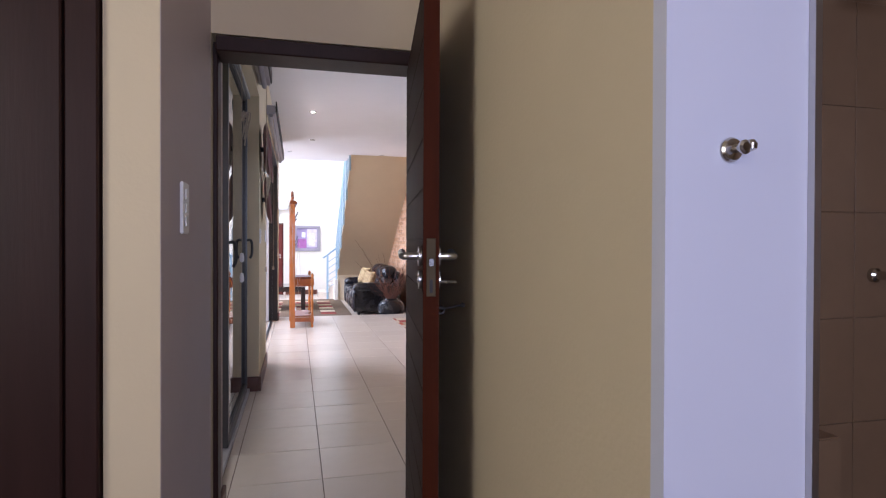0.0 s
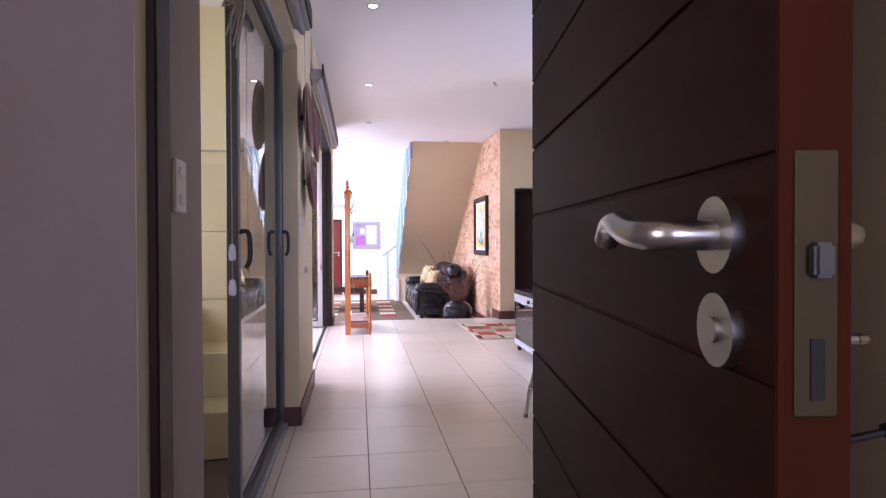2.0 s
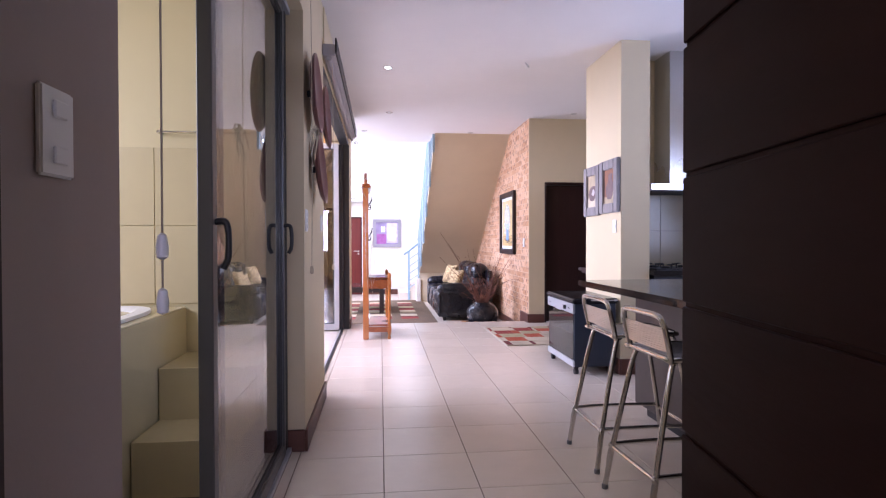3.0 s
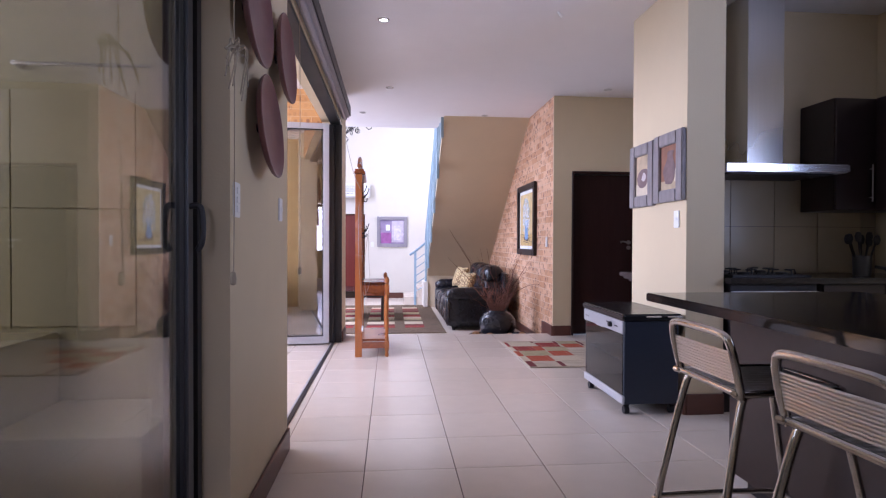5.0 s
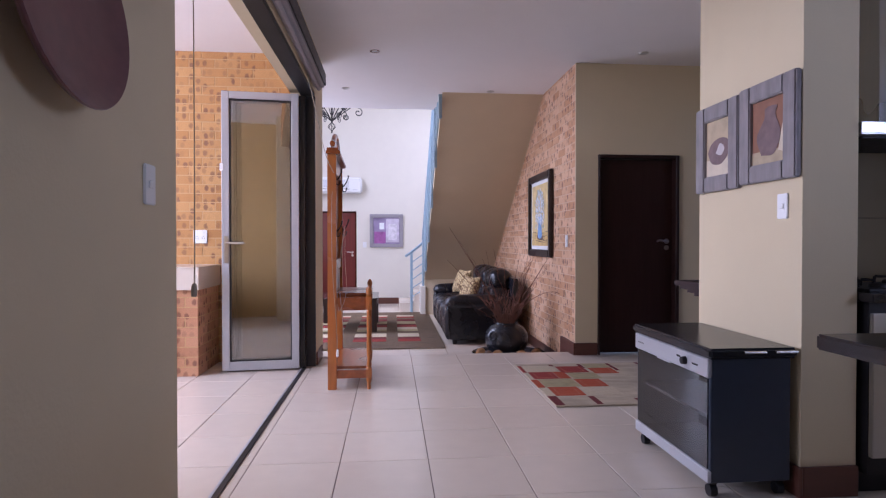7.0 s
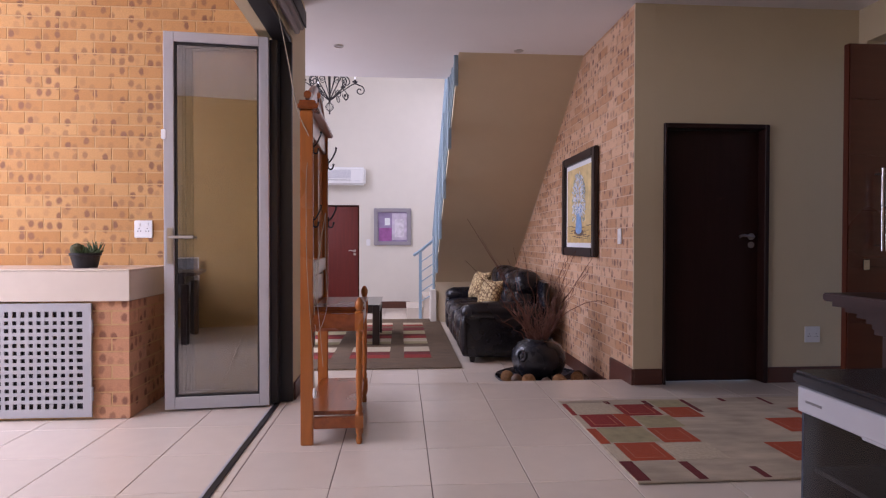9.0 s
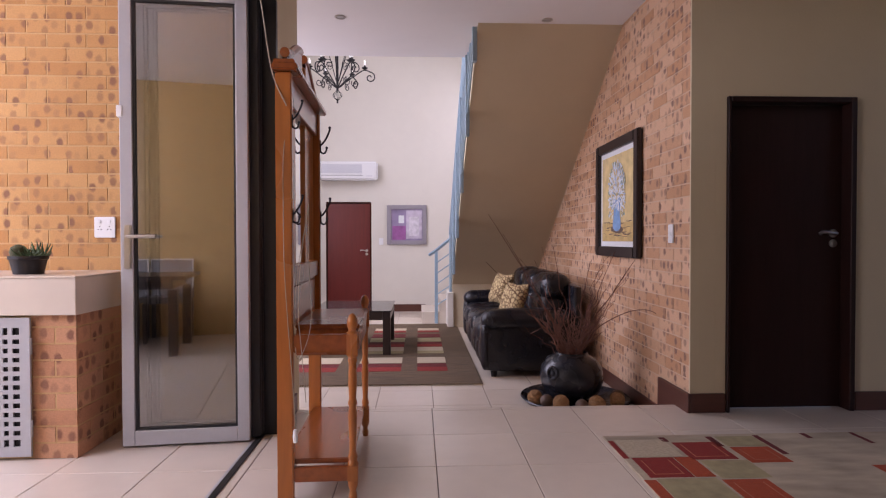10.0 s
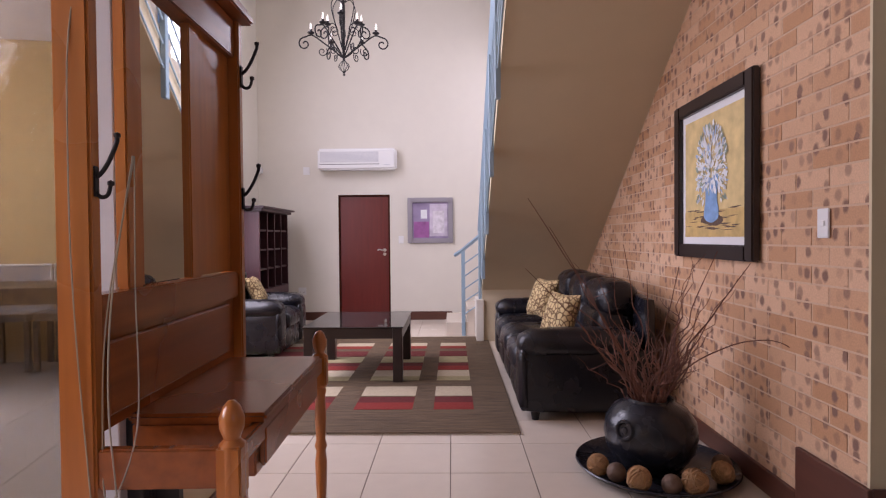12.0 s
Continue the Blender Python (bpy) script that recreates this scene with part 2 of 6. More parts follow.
# ---- mesh tools ----
def part(name, bm, material, parent=None, label="", smooth=False):
    me = bpy.data.meshes.new(name)
    bm.normal_update()
    bm.to_mesh(me)
    bm.free()
    me.materials.append(material)
    if smooth:
        for p in me.polygons:
            p.use_smooth = True
        me.set_sharp_from_angle(angle=radians(40))
    ob = new(name, me)
    if parent is not None:
        ob.parent = parent
    if label:
        ob["label"] = label
    return ob


def empty(name, m=None):
    ob = new(name)
    ob.empty_display_size = 0.1
    if m is not None:
        ob.matrix_world = m
    return ob


def box(x0, x1, y0, y1, z0, z1, bevel=0.0, bm=None, segs=2):
    own = bmesh.new()
    bmesh.ops.create_cube(own, size=1)
    for v in own.verts:
        v.co = Vector((x0 + (v.co.x + 0.5) * (x1 - x0), y0 + (v.co.y + 0.5) * (y1 - y0), z0 + (v.co.z + 0.5) * (z1 - z0)))
    if bevel:
        bmesh.ops.bevel(own, geom=own.edges[:], offset=bevel, segments=segs, affect="EDGES", clamp_overlap=True)
    return merge(bm, own)


def merge(bm, own, m=None):
    """Adds own to bm (or returns own)."""
    if m is not None:
        own.transform(m)
    if bm is None:
        return own
    me = bpy.data.meshes.new("scratch")
    own.to_mesh(me)
    own.free()
    bm.from_mesh(me)
    bpy.data.meshes.remove(me)
    return bm


def lathe(profile, centre=(0, 0, 0), steps=24, bm=None):
    """A turned solid round z from (radius, height) pairs."""
    own = bmesh.new()
    rings = []
    for r, h in profile:
        rings.append([own.verts.new((max(r, 1e-4) * math.cos(2 * math.pi * i / steps), max(r, 1e-4) * math.sin(2 * math.pi * i / steps), h)) for i in range(steps)])
    for a, b in zip(rings, rings[1:]):
        for i in range(steps):
            own.faces.new((a[i], a[(i + 1) % steps], b[(i + 1) % steps], b[i]))
    own.faces.new(rings[0][::-1])
    own.faces.new(rings[-1])
    bmesh.ops.recalc_face_normals(own, faces=own.faces[:])
    own.transform(Matrix.Translation(centre))
    return merge(bm, own)


def tube(points, r, steps=8, bm=None, taper=1.0, flat=1.0):
    """A round bar that follows the points; taper scales the far end."""
    own = bmesh.new()
    pts = [Vector(p) for p in points]
    rings = []
    up = None
    for i, p in enumerate(pts):
        d = (pts[min(i + 1, len(pts) - 1)] - pts[max(i - 1, 0)]).normalized()
        if up is None:
            up = Vector((0, 0, 1)) if abs(d.z) < 0.9 else Vector((1, 0, 0))
        a = d.cross(up).normalized()
        up = a.cross(d).normalized()
        k = r * (1 + (taper - 1) * i / max(len(pts) - 1, 1))
        rings.append([own.verts.new(p + a * k * math.cos(2 * math.pi * j / steps) + up * k * flat * math.sin(2 * math.pi * j / steps)) for j in range(steps)])
    for a, b in zip(rings, rings[1:]):
        for j in range(steps):
            own.faces.new((a[j], a[(j + 1) % steps], b[(j + 1) % steps], b[j]))
    own.faces.new(rings[0][::-1])
    own.faces.new(rings[-1])
    bmesh.ops.recalc_face_normals(own, faces=own.faces[:])
    return merge(bm, own)


def smooth_line(points, n=6):
    """A soft curve through the points."""
    p = [Vector(q) for q in points]
    p = [p[0] * 2 - p[1]] + p + [p[-1] * 2 - p[-2]]
    out = []
    for i in range(1, len(p) - 2):
        for k in range(n):
            t = k / n
            a, b, c, d = p[i - 1:i + 3]
            out.append(0.5 * ((2 * b) + (c - a) * t + (2 * a - 5 * b + 4 * c - d) * t * t + (3 * b - a - 3 * c + d) * t ** 3))
    out.append(p[-2])
    return out


def wall(name, x0, x1, y0, y1, z0, z1, material, label, holes=(), category="wall", axis="x"):
    """A wall with openings cut through. axis: the way it runs; holes: (start, end, bottom, top) along it."""
    bm = bmesh.new()
    a0, a1 = (x0, x1) if axis == "x" else (y0, y1)
    at = a0
    spans = []
    for h0, h1, zb, zt in sorted(holes):
        if h0 > at:
            spans.append((at, h0, z0, z1))
        if zb > z0:
            spans.append((h0, h1, z0, zb))
        if zt < z1:
            spans.append((h0, h1, zt, z1))
        at = h1
    if at < a1:
        spans.append((at, a1, z0, z1))
    for s0, s1, zb, zt in spans:
        if axis == "x":
            box(s0, s1, y0, y1, zb, zt, bm=bm)
        else:
            box(x0, x1, s0, s1, zb, zt, bm=bm)
    bmesh.ops.remove_doubles(bm, verts=bm.verts[:], dist=1e-5)
    return tagged(part(name, bm, material), label, category, kind="structure")


# ---- structure ----
# rooms: bedroom passage (y < 2.8), corridor, kitchen, entrance, lounge; patio and bathroom to the side
floor = tagged(part("floor", box(-0.14, 4.3, -2.0, EDGE, -0.30, -0.004), GROUT), "cream square floor tiles with thin brown joints", "floor", kind="structure")
lounge_floor = tagged(part("floor_lounge", box(-2.3, 2.6, EDGE, YF + 0.1, LZ - 0.2, LZ - 0.004), GROUT), "cream floor tiles one step below the corridor", "floor", kind="structure")
tagged(part("ceiling", box(-0.14, 4.3, 2.79, 12.19, CZ, CZ + 0.25), CEIL), "smooth white painted plaster ceiling", "ceiling", kind="structure")
tagged(part("ceiling_bedroom", box(-1.6, 3.2, -2.0, 2.67, 2.55, 2.7), CREAM), "plain painted bedroom ceiling", "ceiling", kind="structure")
tagged(part("ceiling_lounge", box(-2.4, 2.8, 12.19, YF + 0.2, 5.2, 5.4), CEIL), "high white ceiling over the lounge", "ceiling", kind="structure")

# bedroom passage
wall("wall_bedroom_door", -1.6, 2.6, 2.67, 2.79, 0, 2.9, CREAM, "cream painted wall round the bedroom doorway", [(-0.066, 0.83, 0, 1.985)])
wall("wall_bedroom_pier", -0.22, -0.092, 1.98, 2.67, 0, 2.55, CREAM, "cream painted wall end with a light switch", axis="y")
# thin skin added over the cream side, tinted to stand for bluish light
bm = box(-0.092, -0.0905, 1.984, 2.6695, 0, 2.55)
for v in bm.verts:
    if v.co.y > 2.6 and v.co.x > -0.091:
        v.co.x = -0.067
tagged(part("wall_bedroom_return", bm, CREAM_BLUELIT), "side of the wall end, bluish light put into its mauve-grey colour", "wall", kind="structure")
wall("wall_bedroom_right", 0.72, 0.86, 1.12, 2.67, 0, 2.55, CREAM, "cream painted wall behind the open door", axis="y")
wall("wall_ensuite_end", 0.72, 0.96, 1.09, 1.12, 0, 2.55, LILAC, "white glossy wall end with a robe hook")
wall("wall_ensuite_back", 0.86, 3.2, 2.3, 2.4, 0, 2.55, BROWNTILE, "brown tiled shower wall")
wall("wall_ensuite_side", 3.1, 3.2, -2.0, 2.3, 0, 2.55, BROWNTILE, "brown tiled shower room wall", axis="y")
wall("wall_bedroom_south", -1.6, 3.2, -2.1, -2.0, 0, 2.55, CREAM, "plain wall behind the walker")
wall("wall_bedroom_left", -1.6, -1.5, -2.0, 2.67, 0, 2.55, CREAM, "plain bedroom wall", axis="y")
tagged(part("floor_bedroom", box(-1.6, -0.14, -2.0, 2.67, -0.3, -0.004), GROUT), "bedroom floor", "floor", kind="structure")

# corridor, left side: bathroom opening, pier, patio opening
wall("wall_corridor_left", -0.32, -0.085, 2.79, 3.17, 0, CZ, CREAM_SHADED, "wall with a light switch beside the bathroom door, shade put into its taupe-grey colour", axis="y")
wall("wall_corridor_head", -0.32, -0.06, 3.17, 5.355, 2.42, CZ, CREAM, "cream wall above the bathroom glass doors", axis="y")
wall("wall_corridor_pier", -0.33, -0.06, 5.355, 6.455, 0, CZ, CREAM, "cream wall pier hung with dark plates", axis="y")
wall("wall_patio_head", -0.27, -0.05, 6.455, 9.80, 2.46, CZ, CREAM, "cream lintel wall above the stacking door", axis="y")
wall("wall_lounge_pier", -0.27, -0.05, 9.80, 10.32, LZ, CZ, CREAM, "cream wall pier between patio door and lounge", axis="y")

# right side: bedroom block hidden behind the door, kitchen, entrance
wall("wall_kitchen_south", 0.90, 4.23, 2.79, 2.92, 0, CZ, CREAM, "cream kitchen wall")
wall("wall_kitchen_east", 4.23, 4.38, 2.79, 10.22, 0, CZ, CREAM, "cream wall with kitchen window and entrance door", [(4.1, 5.5, 1.1, 2.1), (8.95, 9.98, 0, 2.62)], axis="y")
wall("wall_pier", 2.42, 2.68, 6.89, 7.73, 0, CZ, CREAM, "cream wall pier with two framed pictures", axis="y")
wall("wall_kitchen_back", 2.68, 4.23, 7.42, 7.73, 0, CZ, CREAM, "cream kitchen wall with tiled splashback")
wall("wall_door", 2.60, 4.23, 10.06, 10.22, 0, CZ, CREAM, "cream wall with a dark wooden door", [(2.67, 3.50, 0, 1.985)])

# lounge
wall("wall_lounge_left", -2.35, -2.2, 10.05, YF, LZ, 5.2, PALE, "pale lounge wall with tall windows", [(11.3, 14.9, 0.1, 4.6)], axis="y")
wall("wall_lounge_far", -2.35, 2.8, YF, YF + 0.15, LZ, 5.2, PALE, "pale double-height lounge wall", [(-0.93, -0.115, LZ, LZ + 1.985)])
tagged(part("wall_corner_plaster", box(2.443, 2.5995, 10.06, 10.074, 0, CZ), CREAM), "cream plastered edge of the brick wall", "wall", kind="structure")
wall("wall_stair_backing", 2.448, 2.5995, 10.0745, YF, LZ, 5.2, MORTAR, "mortar bed of the face brick wall", [(15.15, 16.6, 2.3, 4.3)], axis="y")
wall("wall_upper_edge", -2.35, 1.21, 12.01, 12.19, CZ + 0.25, 5.2, PALE, "pale upper wall above the slab edge")
wall("wall_patio_brick", -4.2, -0.27, 10.05, 10.32, -0.3, CZ, MORTAR_YEL, "mortar bed of the ochre brick patio wall")
wall("wall_lounge_above_patio", -2.35, -0.27, 10.05, 10.32, CZ, 5.2, PALE, "pale wall above the patio roof")
tagged(part("ceiling_lounge_side", box(-2.2, -0.14, 10.32, 12.19, CZ, CZ + 0.25), CEIL), "white plaster ceiling", "ceiling", kind="structure")

# patio
patio_floor = tagged(part("floor_patio", box(-4.2, -0.14, 5.862, 10.05, -0.3, -0.012), GROUT), "cream patio tiles laid askew", "floor", kind="structure")
tagged(part("ceiling_patio", box(-4.2, -0.27, 5.2, 10.05, CZ, CZ + 0.2), CEIL), "white patio ceiling", "ceiling", kind="structure")
wall("wall_patio_south", -4.2, -0.27, 5.76, 5.86, 0, CZ, OCHRE, "plain patio wall")
ground = tagged(part("ground", box(-400, -4.2, -400, 400, -0.5, -0.32), GRASS), "green garden lawn", "ground", kind="structure")

# bathroom
tagged(part("floor_bathroom", box(-2.3, -0.14, 2.79, 5.755, -0.3, -0.006), GROUT), "bathroom floor", "floor", kind="structure")
tagged(part("ceiling_bathroom", box(-2.3, -0.32, 2.79, 5.755, 2.75, 2.9), CEIL), "white bathroom ceiling", "ceiling", kind="structure")
wall("wall_bathroom_left", -2.4, -2.3, 2.79, 5.755, 0, 2.75, BATHPAINT, "cream bathroom wall with a window", [(3.6, 5.2, 1.3, 2.5)], axis="y")
wall("wall_bathroom_back", -2.3, -0.27, 5.6, 5.75, 0, 2.75, BATHPAINT, "cream bathroom wall tiled below")
wall("wall_bathroom_front", -2.3, -0.32, 2.79, 2.9, 0, 2.75, BATHPAINT, "plain bathroom wall")

tagged(part("trim_tile_edge", box(0.955, 0.967, 1.078, 1.0895, 0, 2.55), STEEL), "bright steel tile trim on the wall end", "trim", kind="structure")

# stair: sloping soffit and flight
SL = 0.66


def soffit_z(y):
    return CZ - SL * (y - 11.285)


bm = bmesh.new()
prof = [(11.285, CZ), (15.0, soffit_z(15.0)), (15.0, LZ), (15.12, LZ), (15.12, soffit_z(15.0) + 0.2), (11.285, CZ + 0.25)]
va = [bm.verts.new((1.235, y, z)) for y, z in prof]
vb = [bm.verts.new((2.476, y, z)) for y, z in prof]
bm.faces.new(va), bm.faces.new(vb[::-1])
for i in range(len(prof)):
    bm.faces.new((va[i], vb[i], vb[(i + 1) % len(prof)], va[(i + 1) % len(prof)]))
bmesh.ops.recalc_face_normals(bm, faces=bm.faces[:])
SOFFIT = mat("taupe_cream_soffit_paint", (0.62, 0.525, 0.37), 0.8, grain=0.03, grain_scale=6, stain=0.05, bump=0.08, bump_scale=90)
tagged(part("stair_soffit", bm, SOFFIT), "cream plastered sloping underside of the staircase", "stair soffit", kind="structure")


wall("wall_stair_plaster", 2.430, 2.4475, 11.37, YF, CZ + 0.26, 5.2, PALE, "pale plastered wall above the stairs", [(15.15, 16.6, CZ + 0.26, 4.3)], axis="y")
wall("wall_stair_plaster_low", 2.430, 2.4475, 15.14, YF, 0.35, CZ + 0.255, PALE, "pale plastered wall beside the landing", [(15.15, 16.6, 2.3, CZ + 0.26)], axis="y")
bm = bmesh.new()
prof = [(11.40, CZ + 0.255), (15.135, CZ + 0.255), (15.135, 0.5)]
va = [bm.verts.new((2.430, y, z)) for y, z in prof]
vb = [bm.verts.new((2.447, y, z)) for y, z in prof]
bm.faces.new(va), bm.faces.new(vb[::-1])
for i in range(len(prof)):
    bm.faces.new((va[i], vb[i], vb[(i + 1) % len(prof)], va[(i + 1) % len(prof)]))
bmesh.ops.recalc_face_normals(bm, faces=bm.faces[:])
tagged(part("wall_stair_flank", bm, PALE), "pale plastered wall along the stair flight", "wall", kind="structure")
sw = tagged(empty("window_stair"), "dark framed stairwell window with two mullions", "window", kind="structure")
for y in (15.15, 15.63, 16.11, 16.55):
    part("mullion", box(2.49, 2.54, y, y + 0.05, 2.3, 4.3, bevel=0.003, segs=1), ALUDARK, sw)
for z in (2.3, 4.25):
    part("window_rail", box(2.492, 2.538, 15.20, 16.55, z, z + 0.05, bevel=0.003, segs=1), ALUDARK, sw)


# ---- joinery and skirtings ----
def skirting(x0, x1, y0, y1, z0, h=0.12):
    return tagged(part("baseboard", box(x0, x1, y0, y1, z0, z0 + h, bevel=0.004, segs=1), SKIRT), "dark reddish-brown wooden skirting board", "skirting", kind="structure")


skirting(-0.06, -0.044, 5.337, 6.455, 0)
skirting(-0.32, -0.0605, 5.337, 5.355, 0)
skirting(-0.05, -0.035, 9.81, 10.20, 0)
skirting(2.40, 2.42, 6.87, 7.73, 0, 0.135)
skirting(2.42, 2.68, 6.87, 6.89, 0, 0.135)
skirting(2.445, 2.665, 10.042, 10.06, 0)
skirting(3.505, 4.23, 10.042, 10.06, 0)
skirting(2.421, 2.4445, 10.042, 10.50, LZ, 0.12 - LZ)
skirting(2.423, 2.4445, 10.501, 15.0, LZ)
skirting(-2.2, -0.985, YF - 0.02, YF, LZ, 0.13)
skirting(-0.06, 0.86, YF - 0.02, YF, LZ, 0.13)
skirting(-0.085, -0.068, 2.81, 3.17, 0)


def door_frame(name, x0, x1, y0, y1, z0, z1, w, material, label, back=0.0):
    """Two jambs and a head round an opening in a wall that runs along x."""
    e = tagged(empty(name), label, "door frame", kind="structure")
    part("jamb", box(x0, x0 + min(w, 0.020), y0 + back, y1, z0, z1, bevel=0.004, segs=1), material, e)
    part("jamb", box(x1 - w, x1, y0, y1, z0, z1, bevel=0.004, segs=1), material, e)
    part("head", box(x0 + min(w, 0.020), x1 - w, y0, y1, z1 - w, z1, bevel=0.004, segs=1), material, e)
    return e


def lever_handle(parent, x, y, z, along, out, sign, length=0.12):
    """A steel lever on a round rose. along: 0 the lever runs on x, 1 on y; out: how far and on which side it stands off."""
    def at(a, o, h):
        return (x + a * sign, y + o, z + h) if along == 0 else (x + o, y + a * sign, z + h)
    bm = tube([at(0, 0, 0), at(0, out * 0.18, 0)], 0.026, 20)
    tube(smooth_line([at(0, 0, 0), at(0, out * 0.45, 0), at(0.002, out * 0.8, 0), at(0.014, out * 0.98, 0), at(length * 0.4, out * 1.02, 0.003), at(length * 0.65, out, 0.009), at(length * 0.85, out * 0.98, 0.008), at(length, out * 0.95, -0.003)], 4), 0.0105, 12, bm=bm)
    h = part("handle", bm, STEEL, parent, "brushed steel lever handle", smooth=True)
    bm = tube([at(0, 0, -0.064), at(0, out * 0.16, -0.064)], 0.025, 20)
    tube([at(0, out * 0.16, -0.064), at(0, out * 0.22, -0.064)], 0.009, 10, bm=bm)
    part("key_rose", bm, STEEL, parent, "round steel keyhole rose", smooth=True)
    return h


# bedroom doorway and its open boarded door
door_frame("trim_bedroom_door", -0.068, 0.832, 2.645, 2.805, 0, 1.972, 0.056, DARKWOOD, "dark stained door frame of the bedroom doorway", back=0.078)
hinge, free = Vector((0.690, 2.700, 0)), Vector((0.581, 1.880, 0))
turn = math.atan2(free.y - hinge.y, free.x - hinge.x)
LEN = (free - hinge).length
door1 = tagged(empty("door_bedroom", Matrix.Translation(hinge) @ Matrix.Rotation(turn, 4, "Z")), "open dark-stained boarded wooden door with steel lever", "door", kind="structure")
TH = 0.021
part("door_core", box(0.0, LEN - 0.003, -TH + 0.004, TH - 0.004, 0.012, 1.91), DARKWOOD_H, door1)
part("door_edge", box(LEN - 0.003, LEN, -TH, TH, 0.010, 1.912), REDWOOD, door1, "red-brown door edge")
zb = 0.024
while zb < 1.90:
    zt = min(zb + 0.1335, 1.912)
    for s in (-1, 1):
        part("plank", box(0.0, LEN - 0.003, *sorted((s * (TH - 0.004), s * TH)), zb + 0.0025, zt - 0.0025, bevel=0.0012, segs=1), DARKWOOD_H, door1)
    zb = zt
for s in (-1, 1):
    lever_handle(door1, LEN - 0.060, s * TH, 1.180, 0, s * 0.05, -1, 0.11)
bm = box(LEN, LEN + 0.002, -0.0125, 0.0125, 1.075, 1.228, bevel=0.003, segs=1)
part("lock_plate", bm, mat("dull_brass_plate", (0.06, 0.042, 0.020), 0.55, metal=0.6, stain=0.1, stain_scale=20), door1, "dull brass lock plate")
part("latch", box(LEN + 0.002, LEN + 0.010, -0.006, 0.006, 1.155, 1.175, bevel=0.002), SMOKE_STEEL, door1)
part("bolt_slot", box(LEN + 0.002, LEN + 0.003, -0.004, 0.004, 1.085, 1.12), BLACKMETAL, door1)
# key in the outer rose, and a bunch hanging under it
bm = tube([(LEN - 0.060, TH, 1.11), (LEN - 0.060, TH + 0.03, 1.11)], 0.004, 8)
tube([(LEN - 0.060 + 0.010 * math.cos(a / 12 * 2 * math.pi), TH + 0.041 + 0.011 * math.sin(a / 12 * 2 * math.pi), 1.11) for a in range(13)], 0.003, 6, bm=bm)
part("key", bm, STEEL, door1, "steel key in the lock", smooth=True)
bm = tube(smooth_line([(LEN - 0.060, TH, 1.035), (LEN - 0.060, TH + 0.03, 1.038), (LEN - 0.060, TH + 0.07, 1.046)], 4), 0.003, 8)
tube([(LEN - 0.060, TH + 0.012 + 0.009 * math.cos(a / 12 * 2 * math.pi), 1.032 + 0.009 * math.sin(a / 12 * 2 * math.pi)) for a in range(13)], 0.003, 6, bm=bm)
merge(bm, lathe([(0, -0.007), (0.007, -0.003), (0.007, 0.003), (0, 0.007)], (LEN - 0.060, TH + 0.072, 1.046), 10))
part("key", bm, BLACKMETAL, door1, "dark key on a small chain", smooth=True)

hook = tagged(empty("robe_hook", pose(0.822, 1.089, 1.345) @ Matrix.Diagonal((0.6, 0.5, 0.62, 1))), "chrome double robe hook on a white wall end", "hook")
bm = lathe([(0.0, 0), (0.026, 0), (0.028, 0.006), (0.024, 0.014), (0.012, 0.018)], steps=24)
bm.transform(Matrix.Rotation(radians(90), 4, "X"))
part("rose", bm, CHROME, hook, smooth=True)
bm = lathe([(0.009, 0.016), (0.009, 0.045), (0.015, 0.048), (0.016, 0.055), (0.010, 0.06)], steps=16)
bm.transform(Matrix.Rotation(radians(90), 4, "X"))
tube([(0.0, -0.03, 0.002), (0.024, -0.036, 0.006)], 0.008, 12, bm=bm)
merge(bm, lathe([(0.0, -0.013), (0.013, -0.008), (0.014, 0.004), (0.008, 0.012), (0, 0.013)], steps=14), Matrix.Translation((0.030, -0.037, 0.007)))
part("peg", bm, CHROME, hook, smooth=True)

# dark wardrobe door beside the passage
ward = tagged(empty("wardrobe", pose(-0.27, 1.98, 0)), "dark brown wooden wardrobe with a reddish edge", "wardrobe")
part("side_panel", box(-0.028, 0.045, -0.02, 0.62, 0, 2.5, bevel=0.004, segs=1), DARKWOOD, ward, "dark reddish wardrobe edge")
part("door_panel", box(-1.1, -0.030, -0.03, 0.0, 0.06, 2.45, bevel=0.004, segs=1), DARKWOOD, ward)
part("plinth", box(-1.1, -0.030, 0.0, 0.05, 0, 0.058), DARKWOOD, ward)

# en-suite seen past the wall end
tagged(part("shower_ledge", box(0.97, 2.22, 2.12, 2.29, 0, 0.495, bevel=0.006), BROWNTILE), "brown tiled shower ledge", "ledge", kind="structure")
shower = tagged(empty("shower_mixer", pose(2.57, 2.291, 1.09)), "chrome shower mixer on a tiled wall", "shower")
bm = lathe([(0, 0), (0.03, 0), (0.03, 0.02), (0.018, 0.03), (0.018, 0.07), (0, 0.075)], steps=18)
bm.transform(Matrix.Rotation(radians(90), 4, "X"))
part("mixer_body", bm, CHROME, shower, smooth=True)
head = tagged(empty("overhead_shower", pose(2.36, 2.0, 2.17)), "round dark steel shower head on a wall arm", "shower head")
part("rose", lathe([(0, 0.0), (0.105, 0.0), (0.11, 0.008), (0.09, 0.018), (0.02, 0.03), (0, 0.032)], steps=28), SMOKE_STEEL, head, smooth=True)
part("arm", tube(smooth_line([(0, 0, 0.028), (0, 0.0, 0.08), (0, 0.06, 0.11), (0, 0.29, 0.11)], 5), 0.010, 10), CHROME, head, smooth=True)
part("lever", tube([(0, -0.06, 0), (-0.03, -0.11, 0.01), (-0.05, -0.13, 0.0)], 0.008, 10), CHROME, shower, smooth=True)


